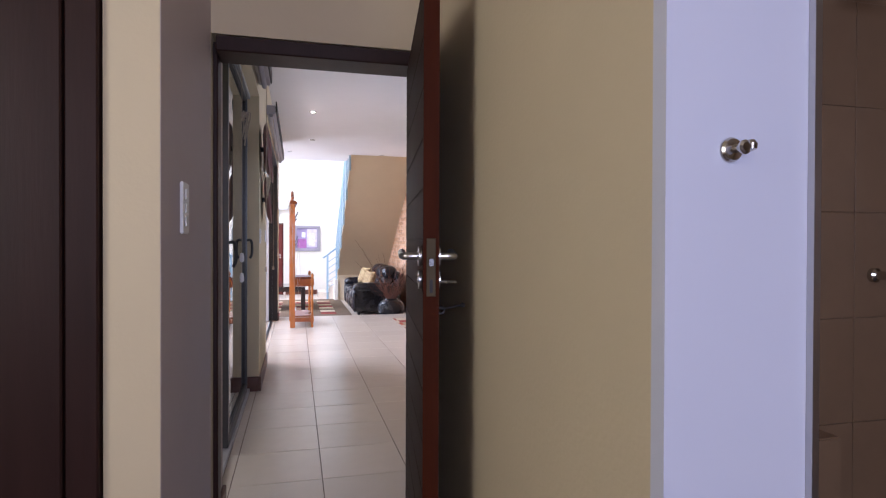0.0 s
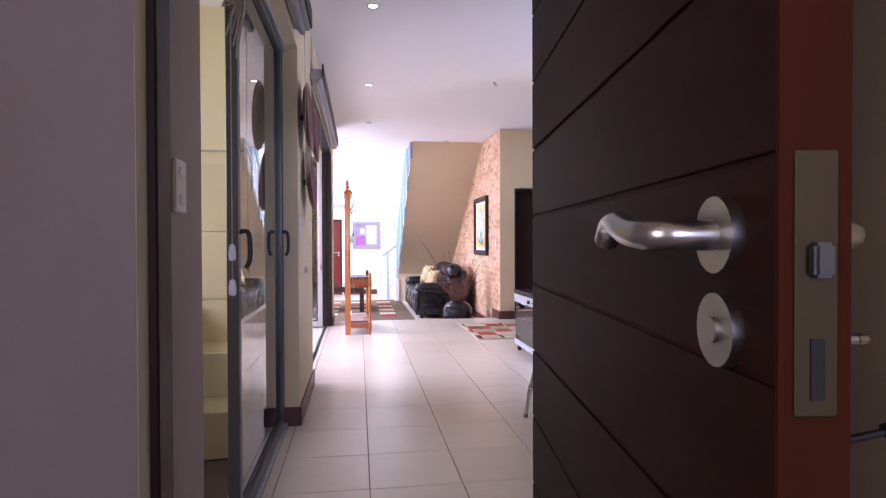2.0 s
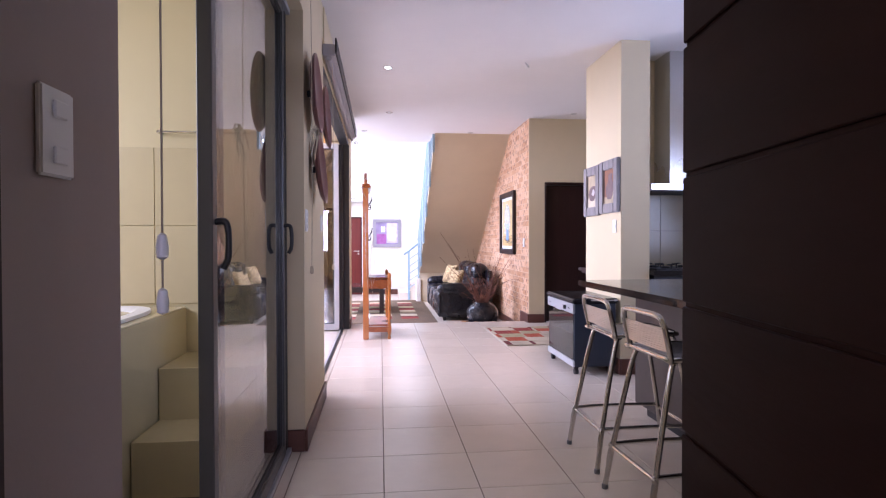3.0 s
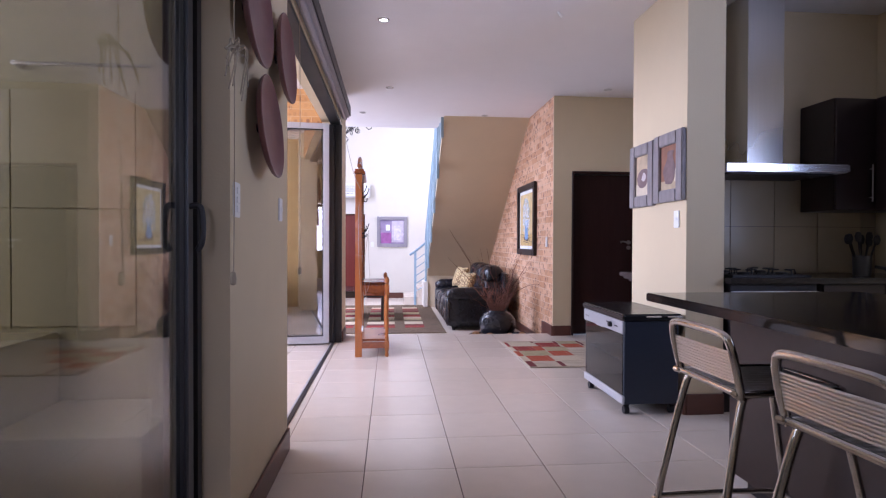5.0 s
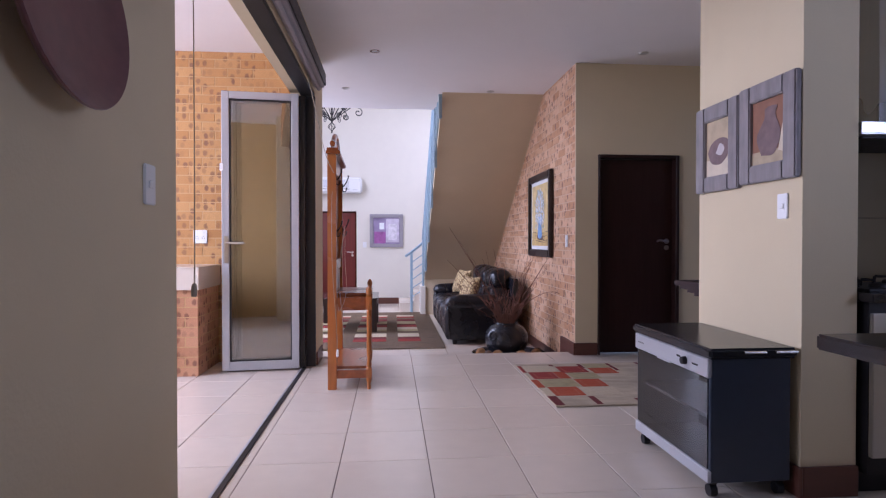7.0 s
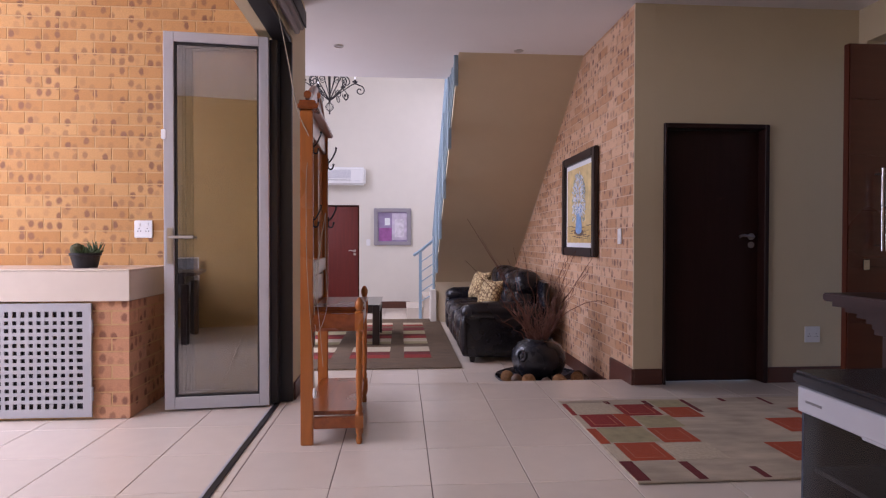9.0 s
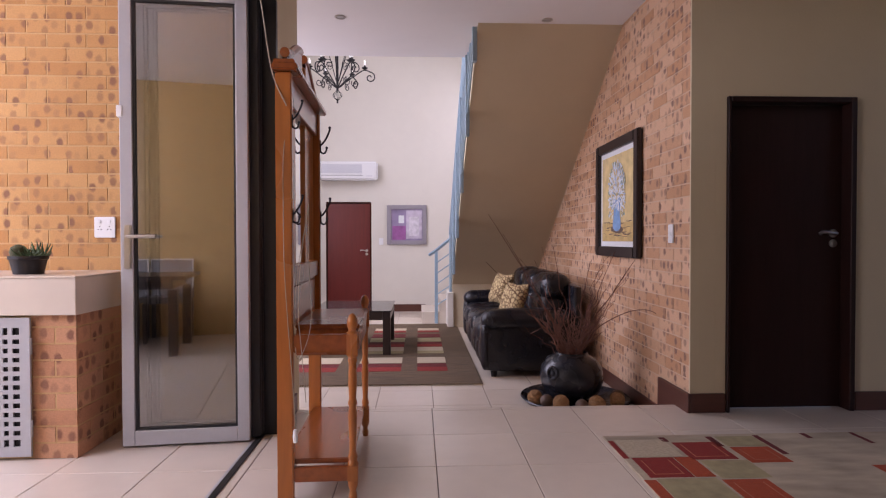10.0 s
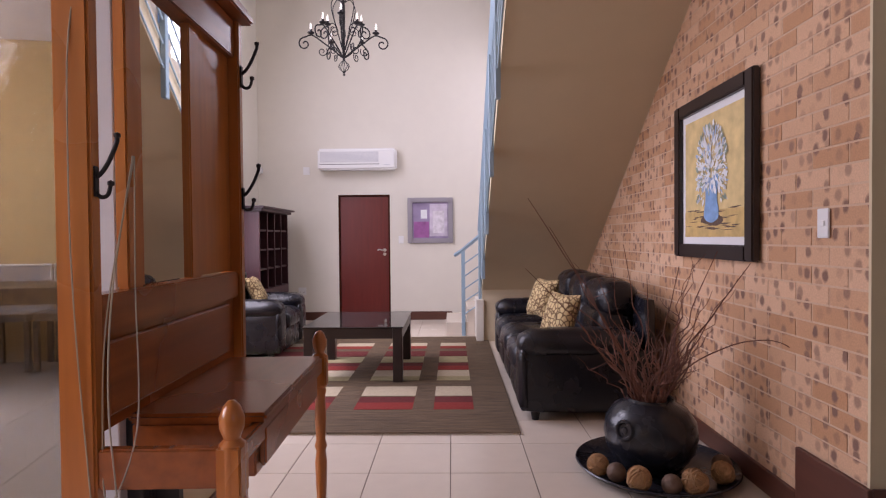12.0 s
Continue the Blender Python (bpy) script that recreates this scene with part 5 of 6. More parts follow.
# seat with glove box and arms
part("side_rail", box(0.072, 0.32, 0.004, 0.030, 0.625, 0.70, bevel=0.004), ORANGEWOOD_H, stand)
part("side_rail", box(0.072, 0.32, W2 - 0.030, W2 - 0.004, 0.625, 0.70, bevel=0.004), ORANGEWOOD_H, stand)
boxp = part("glove_box", box(0.055, 0.335, 0.16, W2 - 0.12, 0.585, 0.70, bevel=0.004), ORANGEWOOD_H, stand)
part("drawer_front", box(0.336, 0.352, 0.18, W2 - 0.14, 0.60, 0.685, bevel=0.005), ORANGEWOOD_H, boxp)
part("lid", box(0.05, 0.362, 0.15, W2 - 0.11, 0.702, 0.722, bevel=0.007), ORANGEWOOD_H, boxp, "hinged lid of the glove box")
part("front_rail", box(0.322, 0.350, 0.05, W2 - 0.05, 0.655, 0.70, bevel=0.004), ORANGEWOOD_H, stand)
leg_profile = [(0.0, 0.0), (0.016, 0.0), (0.020, 0.02), (0.014, 0.045), (0.021, 0.06), (0.024, 0.075), (0.024, 0.16), (0.018, 0.17), (0.022, 0.185), (0.015, 0.21), (0.019, 0.29),
        (0.021, 0.36), (0.016, 0.395), (0.022, 0.41), (0.016, 0.43), (0.020, 0.50), (0.017, 0.575), (0.022, 0.59), (0.018, 0.60), (0.026, 0.61), (0.026, 0.705), (0.016, 0.715), (0.024, 0.735), (0.025, 0.755),
        (0.017, 0.775), (0.008, 0.785), (0.0, 0.787)]
for y in (0.017, W2 - 0.017):
    leg = part("turned_leg", lathe(leg_profile, (0.335, y, 0), 18), ORANGEWOOD, stand, "turned front leg with a finial", smooth=True)
    part("square_block", box(0.310, 0.360, y - 0.025, y + 0.025, 0.61, 0.705, bevel=0.004), ORANGEWOOD, leg)
    part("square_block", box(0.311, 0.359, y - 0.024, y + 0.024, 0.085, 0.155, bevel=0.004), ORANGEWOOD, leg)
for y in (0.006, W2 - 0.030):
    part("lower_rail", box(0.072, 0.315, y, y + 0.024, 0.085, 0.148, bevel=0.004), ORANGEWOOD_H, stand)
part("lower_shelf", box(0.03, 0.335, 0.04, W2 - 0.04, 0.150, 0.172, bevel=0.004), ORANGEWOOD_H, stand)
part("lower_back_rail", box(0.01, 0.05, 0.036, W2 - 0.036, 0.085, 0.149, bevel=0.004), ORANGEWOOD_H, stand)


def coat_hook(e, y, z, dy, k=1.0):
    """A double hook on the face of a post, k times its usual size."""
    bm = tube(smooth_line([(0.062, y, z - 0.03), (0.085, y + dy * 0.2, z - 0.02), (0.108, y + dy * 0.6, z + 0.01), (0.128, y + dy, z + 0.052), (0.130, y + dy, z + 0.066)], 5), 0.0055, 8)
    tube(smooth_line([(0.062, y, z - 0.045), (0.085, y, z - 0.07), (0.104, y, z - 0.066), (0.112, y, z - 0.042)], 5), 0.005, 8, bm=bm)
    for p in ((0.130, y + dy, z + 0.070), (0.112, y, z - 0.040)):
        merge(bm, lathe([(0, -0.008), (0.008, -0.004), (0.008, 0.004), (0, 0.008)], p, 10))
    box(0.072, 0.078, y - 0.010, y + 0.010, z - 0.07, z + 0.0, bevel=0.002, bm=bm)
    bm.transform(Matrix.Translation((0.062, y, z)) @ Matrix.Scale(k, 4) @ Matrix.Translation((-0.062, -y, -z)))
    part("coat_hook", bm, BLACKMETAL, e, "black iron double coat hook", smooth=True)


for y in (0.018, W2 - 0.018):
    for z in (1.25, 1.64):
        coat_hook(stand, y, z - (0.03 if y < 0.1 else 0), 0.0, 0.8 if y < 0.1 else 1.0)
# looped cord and label hanging on the near post
coil = tagged(empty("hanging_cord"), "pale cords looped over the hall stand hooks", "cord")
bm = tube(smooth_line([(0.24, 8.945, 1.62), (0.19, 8.91, 1.5), (0.185, 8.90, 1.2), (0.19, 8.905, 0.9), (0.22, 8.91, 0.45), (0.225, 8.915, 0.30)], 6), 0.0016, 6)
tube(smooth_line([(0.28, 8.94, 1.24), (0.25, 8.92, 1.0), (0.24, 8.915, 0.80), (0.255, 8.91, 0.62), (0.27, 8.915, 0.42)], 6), 0.0016, 6, bm=bm)
tube(smooth_line([(0.28, 8.945, 1.24), (0.235, 8.925, 0.95), (0.225, 8.92, 0.72), (0.24, 8.91, 0.60), (0.29, 8.92, 0.74), (0.28, 8.94, 1.0), (0.28, 8.945, 1.24)], 6), 0.0014, 6, bm=bm)
part("string", bm, CORD, coil, smooth=True)
part("toggle", lathe([(0, -0.03), (0.009, -0.026), (0.011, 0), (0.008, 0.026), (0, 0.03)], (0.225, 8.915, 0.28), 12), WHITEPLASTIC, coil, smooth=True)
bm = box(0.232, 0.318, 8.922, 8.930, 0.635, 0.69, bevel=0.002, segs=1)
tagged(part("paper_tag", bm, mat("yellowed_tag", (0.50, 0.42, 0.20), 0.7, grain=0.3, grain_scale=40, stain=0.2, stain_scale=30)), "yellowed tag on the rail of the hall stand", "tag")
tagged(part("tied_cord", tube(smooth_line([(-0.05, 9.30, 2.49), (0.05, 9.10, 2.12), (0.135, 8.93, 1.79), (0.20, 8.90, 1.64)], 6), 0.003, 6), CORD, smooth=True), "pale blind cord tied to the hall stand", "cord")

# ---- lounge ----
rugl = tagged(empty("lounge_rug", pose(0.0, 11.63, LZ + 0.002)), "brown woollen rug with red and cream blocks", "rug")
RUGBROWN = mat("brown_wool_pile", (0.125, 0.082, 0.047), 0.95, grain=0.9, grain_scale=22, stretch=(0.25, 3, 1), stain=0.2, stain_scale=3, bump=0.5, bump_scale=300)
part("rug_base", box(-1.80, 1.31, 0, 3.65, 0, 0.013, bevel=0.004, segs=1), RUGBROWN, rugl)
cols = ((-1.52, -1.22), (-1.12, -0.68), (-0.52, -0.08), (0.12, 0.56), (0.72, 1.02))
rows = ((0.50, 0.68, RUGRED), (0.68, 0.84, RUGDARK), (0.87, 1.16, RUGPALE), (1.37, 1.52, RUGOLIVE), (1.52, 1.76, RUGPALE), (1.78, 1.95, RUGRED), (1.95, 2.09, RUGDARK), (2.12, 2.40, RUGOLIVE), (2.42, 2.70, RUGDARK), (2.85, 3.0, RUGRED), (3.0, 3.2, RUGPALE))
for c0, c1 in cols:
    for r0, r1, m in rows:
        patch(rugl, c0, c1, r0, r1, m, 0.0135)
rnd = random.Random(2)
bm = bmesh.new()
for k in range(150):
    x = -1.74 + k * 3.06 / 149
    tube([(x, 0.0, 0.006), (x + rnd.uniform(-0.006, 0.006), -0.018 - rnd.uniform(0, 0.008), 0.002)], 0.004, 4, bm=bm)
part("fringe", bm, RUGPALE, rugl)

table = tagged(empty("coffee_table", pose(-0.02, 13.45, LZ + 0.0155)), "low espresso coffee table with a glass top", "coffee table")
TW, TD, THT = 0.88, 1.04, 0.50
for sx in (-1, 1):
    for sy in (-1, 1):
        part("leg", box(sx * TW / 2 - (0.085 if sx > 0 else 0), sx * TW / 2 + (0.085 if sx < 0 else 0), sy * TD / 2 - (0.085 if sy > 0 else 0), sy * TD / 2 + (0.085 if sy < 0 else 0), 0, THT - 0.02, bevel=0.003, segs=1), BLACKWOOD, table)
for sx in (-1, 1):
    part("apron", box(*sorted((sx * TW / 2, sx * (TW / 2 - 0.085))), -TD / 2 + 0.086, TD / 2 - 0.086, THT - 0.11, THT - 0.02), BLACKWOOD, table)
    part("apron", box(-TW / 2 + 0.086, TW / 2 - 0.086, *sorted((sx * TD / 2, sx * (TD / 2 - 0.085))), THT - 0.11, THT - 0.02), BLACKWOOD, table)
part("panel", box(-TW / 2 + 0.086, TW / 2 - 0.086, -TD / 2 + 0.086, TD / 2 - 0.086, THT - 0.06, THT - 0.04), BLACKWOOD, table)
part("glass_top", box(-TW / 2 - 0.01, TW / 2 + 0.01, -TD / 2 - 0.01, TD / 2 + 0.01, THT - 0.019, THT - 0.005, bevel=0.003, segs=1), mat("dark_reflective_glass", (0.03, 0.026, 0.026), 0.04, stain=0.02), table, "dark glass table top")


def soft(x0, x1, y0, y1, z0, z1, bulge=0.02, r=0.05, seed=0):
    """A padded leather block: rounded edges, slightly swollen faces and creases."""
    bm = box(x0, x1, y0, y1, z0, z1)
    bmesh.ops.subdivide_edges(bm, edges=bm.edges[:], cuts=9, use_grid_fill=True)
    c = Vector(((x0 + x1) / 2, (y0 + y1) / 2, (z0 + z1) / 2))
    hx, hy, hz = (x1 - x0) / 2, (y1 - y0) / 2, (z1 - z0) / 2
    for v in bm.verts:
        p = v.co - c
        n = Vector((p.x / hx, p.y / hy, p.z / hz))
        q = Vector([max(-h + r, min(h - r, a)) for a, h in zip(p, (hx, hy, hz))])
        d = p - q
        if d.length > 1e-6:
            d = d.normalized() * r
        f = (1 - n.x ** 2 if abs(n.x) < 0.99 else 1) * (1 - n.y ** 2 if abs(n.y) < 0.99 else 1) * (1 - n.z ** 2 if abs(n.z) < 0.99 else 1)
        out = Vector((math.copysign(abs(n.x) > 0.99, n.x), math.copysign(abs(n.y) > 0.99, n.y), math.copysign(abs(n.z) > 0.99, n.z)))
        if sum(abs(a) > 0.99 for a in n) > 1:
            f = 0
        wob = noise.noise(v.co * 6 + Vector((seed, 0, 0))) * 0.005
        v.co = c + q + d + out * (bulge * max(f, 0) + wob)
    return bm


def leather_seat(name, m, seats, label, cat):
    """A padded recliner sofa along y, facing -x; the back is at x = depth."""
    e = tagged(empty(name, m), label, cat)
    D, arm, seat_w = 0.92, 0.25, 0.60
    total = 2 * arm + seats * seat_w
    for y in (0.0, total - arm):
        a = part("arm", soft(-0.01, D - 0.04, y + 0.01, y + arm - 0.01, 0.055, 0.50, 0.008, 0.035, seed=y), LEATHER, e, smooth=True)
        part("arm_pad", soft(-0.035, D - 0.10, y - 0.012, y + arm + 0.012, 0.44, 0.625, 0.018, 0.085, seed=y + 3), LEATHER, a, "rolled padded arm top", smooth=True)
        part("arm_front", soft(-0.045, 0.02, y + 0.012, y + arm - 0.012, 0.07, 0.50, 0.012, 0.03, seed=y + 5), LEATHER, a, smooth=True)
    part("base", soft(0.05, D - 0.04, arm + 0.005, total - arm - 0.005, 0.06, 0.30, 0.0, 0.03), LEATHER, e, smooth=True)
    for k in range(seats):
        y = arm + k * seat_w
        part("seat_cushion", soft(-0.05, D - 0.26, y + 0.008, y + seat_w - 0.008, 0.27, 0.49, 0.03, 0.07, seed=k), LEATHER, e, smooth=True)
        part("front_panel", soft(-0.03, 0.06, y + 0.008, y + seat_w - 0.008, 0.06, 0.30, 0.015, 0.03, seed=k + 4), LEATHER, e, smooth=True)
        bm = soft(D - 0.36, D - 0.08, y + 0.005, y + seat_w - 0.005, 0.42, 0.74, 0.03, 0.065, seed=k + 7)
        part("back_cushion", bm, LEATHER, e, smooth=True)
        bm = soft(D - 0.33, D - 0.05, y + 0.005, y + seat_w - 0.005, 0.68, 0.94, 0.03, 0.075, seed=k + 17)
        part("head_cushion", bm, LEATHER, e, "puffed head cushion", smooth=True)
    part("back_panel", soft(D - 0.10, D, 0.02, total - 0.02, 0.08, 0.86, 0.01, 0.04), LEATHER, e, smooth=True)
    for y in (0.06, total - 0.06):
        for x in (0.07, D - 0.07):
            part("foot", lathe([(0.0, 0), (0.025, 0), (0.035, 0.06), (0.0, 0.061)], (x, y, 0), 12), BLACKMETAL, e)
    return total


leather_seat("sofa", pose(1.38, 11.88, LZ), 3, "black leather padded sofa against the brick wall", "sofa")
leather_seat("armchair", pose(-1.02, 15.05, LZ + 0.0, 0, 0, 180), 1, "black leather armchair beside the dark cabinet", "armchair")

CUSH = mat("gold_leaf_print_fabric", (0.60, 0.45, 0.23), 0.9, grain=0.25, grain_scale=30, bump=0.3, bump_scale=200)
nt = CUSH.node_tree
vt = nt.nodes.new("ShaderNodeTexVoronoi")
vt.feature = "DISTANCE_TO_EDGE"
vt.inputs["Scale"].default_value = 26
gp = nt.nodes.new("ShaderNodeNewGeometry")
nt.links.new(gp.outputs["Position"], vt.inputs["Vector"])
rmp = nt.nodes.new("ShaderNodeMapRange")
rmp.inputs["From Min"].default_value, rmp.inputs["From Max"].default_value = 0.04, 0.16
nt.links.new(vt.outputs["Distance"], rmp.inputs["Value"])
mx = nt.nodes.new("ShaderNodeMix")
mx.data_type = "RGBA"
mx.inputs[6].default_value = (0.13, 0.07, 0.03, 1)
old = nt.nodes["Principled BSDF"].inputs["Base Color"].links[0].from_socket
nt.links.new(old, mx.inputs[7])
nt.links.new(rmp.outputs[0], mx.inputs[0])
nt.links.new(mx.outputs[2], nt.nodes["Principled BSDF"].inputs["Base Color"])


def cushion(m, label):
    bm = bmesh.new()
    bmesh.ops.create_grid(bm, x_segments=12, y_segments=12, size=0.175)
    ext = bmesh.ops.extrude_face_region(bm, geom=bm.faces[:])
    top = {v for v in ext["geom"] if isinstance(v, bmesh.types.BMVert)}
    for v in bm.verts:
        u, w = v.co.x / 0.175, v.co.y / 0.175
        f = max((1 - u ** 4) * (1 - w ** 4), 0) ** 0.6
        s = 1 + 0.06 * (abs(u) * abs(w)) - 0.05 * (1 - abs(u) * abs(w))
        v.co = Vector((v.co.x * s, v.co.y * s, (1 if v in top else -1) * (0.004 + 0.07 * f)))
    bmesh.ops.recalc_face_normals(bm, faces=bm.faces[:])
    ob = part("cushion", bm, CUSH, smooth=True)
    ob.matrix_world = m
    return tagged(ob, label, "cushion", "scatter cushions")


cushion(pose(1.70, 12.33, LZ + 0.68, 0, -70, 24), "gold cushion with a dark leaf print on the sofa")
cushion(pose(1.70, 13.20, LZ + 0.73, 0, -68, 20), "gold cushion with a dark leaf print on the sofa")
cushion(pose(-1.48, 14.70, LZ + 0.68, 0, 62, 6), "gold leaf-print cushion on the armchair")

# pot with twigs on a dish
dish = tagged(part("dish", lathe([(0.0, 0.0), (0.30, 0.0), (0.40, 0.025), (0.43, 0.05), (0.425, 0.056), (0.39, 0.034), (0.29, 0.012), (0.0, 0.012)], (1.98, 11.04, LZ), 48), CERAMIC, smooth=True), "wide shallow black dish on the floor", "dish")
pot = tagged(empty("floor_vase", pose(1.955, 11.05, LZ + 0.013) @ Matrix.Diagonal((0.95, 0.95, 0.98, 1))), "round black ceramic vase on a dish", "vase")
part("body", lathe([(0.0, 0.0), (0.13, 0.0), (0.19, 0.04), (0.245, 0.12), (0.262, 0.20), (0.25, 0.28), (0.205, 0.345), (0.15, 0.375), (0.135, 0.385), (0.132, 0.40), (0.122, 0.40), (0.12, 0.375), (0.0, 0.30)], steps=48), CERAMIC, pot, smooth=True)
bm = lathe([(0.0, 0), (0.050, 0), (0.058, 0.012), (0.050, 0.022), (0.040, 0.022), (0.034, 0.010), (0.022, 0.010), (0.016, 0.018), (0.0, 0.020)], steps=24)
a = radians(-140)
bm.transform(Matrix.Translation((0.248 * math.cos(a), 0.248 * math.sin(a), 0.262)) @ Matrix.Rotation(a, 4, "Z") @ Matrix.Rotation(radians(80), 4, "Y"))
part("medallion", bm, CERAMIC, pot, "round stamped medallion", smooth=True)
twigs = tagged(empty("twig_bunch", pose(1.955, 11.05, LZ + 0.33)), "bunch of dry curly red-brown twigs in the vase", "dry twigs")
rnd = random.Random(21)
for g in range(3):
    for k in range(22):
        bm = bmesh.new()
        a = rnd.uniform(0, 2 * math.pi)
        tall = rnd.random() < 0.22
        spread = rnd.uniform(0.06, 0.36) if not tall else rnd.uniform(0.12, 0.45)
        h = rnd.uniform(0.26, 0.52) if not tall else rnd.uniform(0.55, 0.92)
        ca, sa = math.cos(a), math.sin(a)
        limit = 0.40 if ca > 0.3 else 1.0
        spread = min(spread, limit / max(abs(ca), 0.2))
        p, pts = Vector((0.06 * ca, 0.06 * sa, 0.0)), []
        wig = rnd.uniform(0.014, 0.038)
        for s in range(11):
            t = s / 10
            q = Vector((ca * (0.06 + spread * t ** 1.15), sa * (0.06 + spread * t ** 1.15), h * t))
            q += Vector((rnd.uniform(-wig, wig), rnd.uniform(-wig, wig), rnd.uniform(-wig, wig) * 0.5)) * min(1, 3 * t)
            pts.append(q)
        line = smooth_line(pts, 2)
        tube(line, rnd.uniform(0.0035, 0.0055), 5, bm=bm, taper=0.25)
        for b in range(rnd.randint(0, 2)):
            i = rnd.randint(8, len(line) - 4)
            o = line[i]
            dv = Vector((rnd.uniform(-1, 1), rnd.uniform(-1, 1), rnd.uniform(0.3, 1.2))).normalized() * rnd.uniform(0.06, 0.16)
            tube(smooth_line([o, o + dv * 0.5 + Vector((rnd.uniform(-0.02, 0.02), rnd.uniform(-0.02, 0.02), 0)), o + dv], 3), 0.0028, 5, bm=bm, taper=0.3)
        part("twig", bm, TWIG, twigs, smooth=True)
for dx, dy, h in ((-0.68, -0.10, 1.17), (-0.56, -0.05, 1.02), (-0.70, -0.12, 0.80), (-0.16, -0.05, 0.92), (0.12, -0.10, 0.80), (-0.05, -0.10, 0.74), (0.42, -0.25, 0.82), (0.30, -0.15, 0.88), (0.36, -0.20, 0.70), (-0.40, -0.15, 0.70)):
    pts = []
    for s in range(12):
        t = s / 11
        w = 0.028 * math.sin(math.pi * min(t * 1.4, 1))
        pts.append((dx * (0.08 + 0.92 * t ** 1.25) + rnd.uniform(-w, w), dy * t + rnd.uniform(-w, w), h * t + rnd.uniform(-w, w) * 0.3))
    part("twig", tube(smooth_line(pts, 3), 0.0058, 6, taper=0.3), TWIG, twigs, smooth=True)
bm = tube(smooth_line([(0.02, -0.03, 0.0), (0.14, -0.14, 0.26), (0.30, -0.26, 0.40), (0.40, -0.36, 0.45), (0.47, -0.44, 0.45), (0.53, -0.52, 0.39)], 5), 0.005, 6, taper=0.3)
part("twig", bm, TWIG, twigs, smooth=True)
bm = tube(smooth_line([(-0.02, -0.03, 0.0), (-0.22, -0.10, 0.40), (-0.42, -0.12, 0.58), (-0.50, -0.15, 0.62)], 5), 0.005, 6, taper=0.3)
part("twig", bm, TWIG, twigs, smooth=True)
BALL1 = mat("woven_tan_ball", (0.36, 0.20, 0.09), 0.85, grain=0.5, grain_scale=45, bump=1.0, bump_scale=45)
BALL2 = mat("brown_wooden_ball", (0.12, 0.07, 0.045), 0.6, grain=0.4, grain_scale=40, bump=0.5, bump_scale=60)
for ang, rad, r, m, lab in ((-162, 0.36, 0.055, BALL1, "tan woven decorative ball on the dish"), (-143, 0.34, 0.052, BALL2, "dark brown decorative ball on the dish"), (-122, 0.355, 0.060, BALL1, "tan woven decorative ball on the dish"),
                            (-97, 0.355, 0.052, BALL2, "dark brown decorative ball on the dish"), (-78, 0.35, 0.062, BALL1, "tan woven decorative ball on the dish"), (-40, 0.345, 0.056, BALL1, "tan woven decorative ball on the dish"), (-20, 0.33, 0.055, BALL2, "dark brown decorative ball on the dish")):
    a = radians(ang)
    c = Vector((1.98 + rad * math.cos(a), 11.04 + rad * math.sin(a), LZ + r + 0.022))
    bm = bmesh.new()
    bmesh.ops.create_uvsphere(bm, u_segments=20, v_segments=12, radius=r * 0.96)
    bm.transform(Matrix.Translation(c))
    ball = tagged(part("decor_ball", bm, m, smooth=True), lab, "ball", "balls on the dish")
    if m is BALL1:
        bm = bmesh.new()
        rr = random.Random(int(ang))
        for k in range(14):
            ax = Vector((rr.uniform(-1, 1), rr.uniform(-1, 1), rr.uniform(-1, 1))).normalized()
            u = ax.orthogonal().normalized()
            w = ax.cross(u)
            off = rr.uniform(-0.5, 0.5)
            q = math.sqrt(1 - off * off)
            tube([(ax * off + (u * math.cos(i / 14 * 2 * math.pi) + w * math.sin(i / 14 * 2 * math.pi)) * q) * r for i in range(15)], 0.0045, 4, bm=bm)
        bm.transform(Matrix.Translation(c))
        tagged(part("woven_strips", bm, m, ball, smooth=True), kind="stuff")

# flower painting on the bricks
fp = tagged(empty("flower_painting", pose(2.442, 11.345, 1.445, 0, 0, -90)), "painting of white flowers in a blue vase, dark frame", "painting")
BLACKFRAME = mat("dark_brown_picture_frame", (0.022, 0.013, 0.012), 0.35, grain=0.2, stain=0.1)
frame_bars(fp, 1.03, 1.0, 0.085, 0.045, BLACKFRAME)
part("mount", box(-0.435, 0.435, -0.014, -0.004, -0.42, 0.42), mat("white_mount_card", (0.75, 0.75, 0.76), 0.7, grain=0.02), fp, "white mount")
YEL = mat("yellow_ochre_paint", (0.66, 0.50, 0.23), 0.7, grain=0.35, grain_scale=12, stain=0.2, stain_scale=8)
part("canvas", box(-0.385, 0.385, -0.017, -0.0145, -0.37, 0.37), YEL, fp)
part("table_paint", box(-0.385, 0.385, -0.0185, -0.0172, -0.37, -0.21), mat("brown_ochre_paint", (0.58, 0.40, 0.15), 0.7, grain=0.4, grain_scale=14, stain=0.3, stain_scale=10), fp)
blob(fp, "vase_shadow_paint", [(-0.15, -0.28), (0.06, -0.305), (0.15, -0.27), (0.05, -0.235), (-0.12, -0.25)], -0.0187, BALL2)
blob(fp, "vase_paint", [(-0.085, 0.0), (-0.075, -0.14), (-0.095, -0.21), (-0.085, -0.26), (0.0, -0.285), (0.085, -0.26), (0.095, -0.21), (0.075, -0.14), (0.085, 0.0), (0.0, -0.02)], -0.0202, mat("light_blue_paint", (0.20, 0.36, 0.62), 0.6, grain=0.4, grain_scale=18, stain=0.3, stain_scale=12))
rnd = random.Random(9)
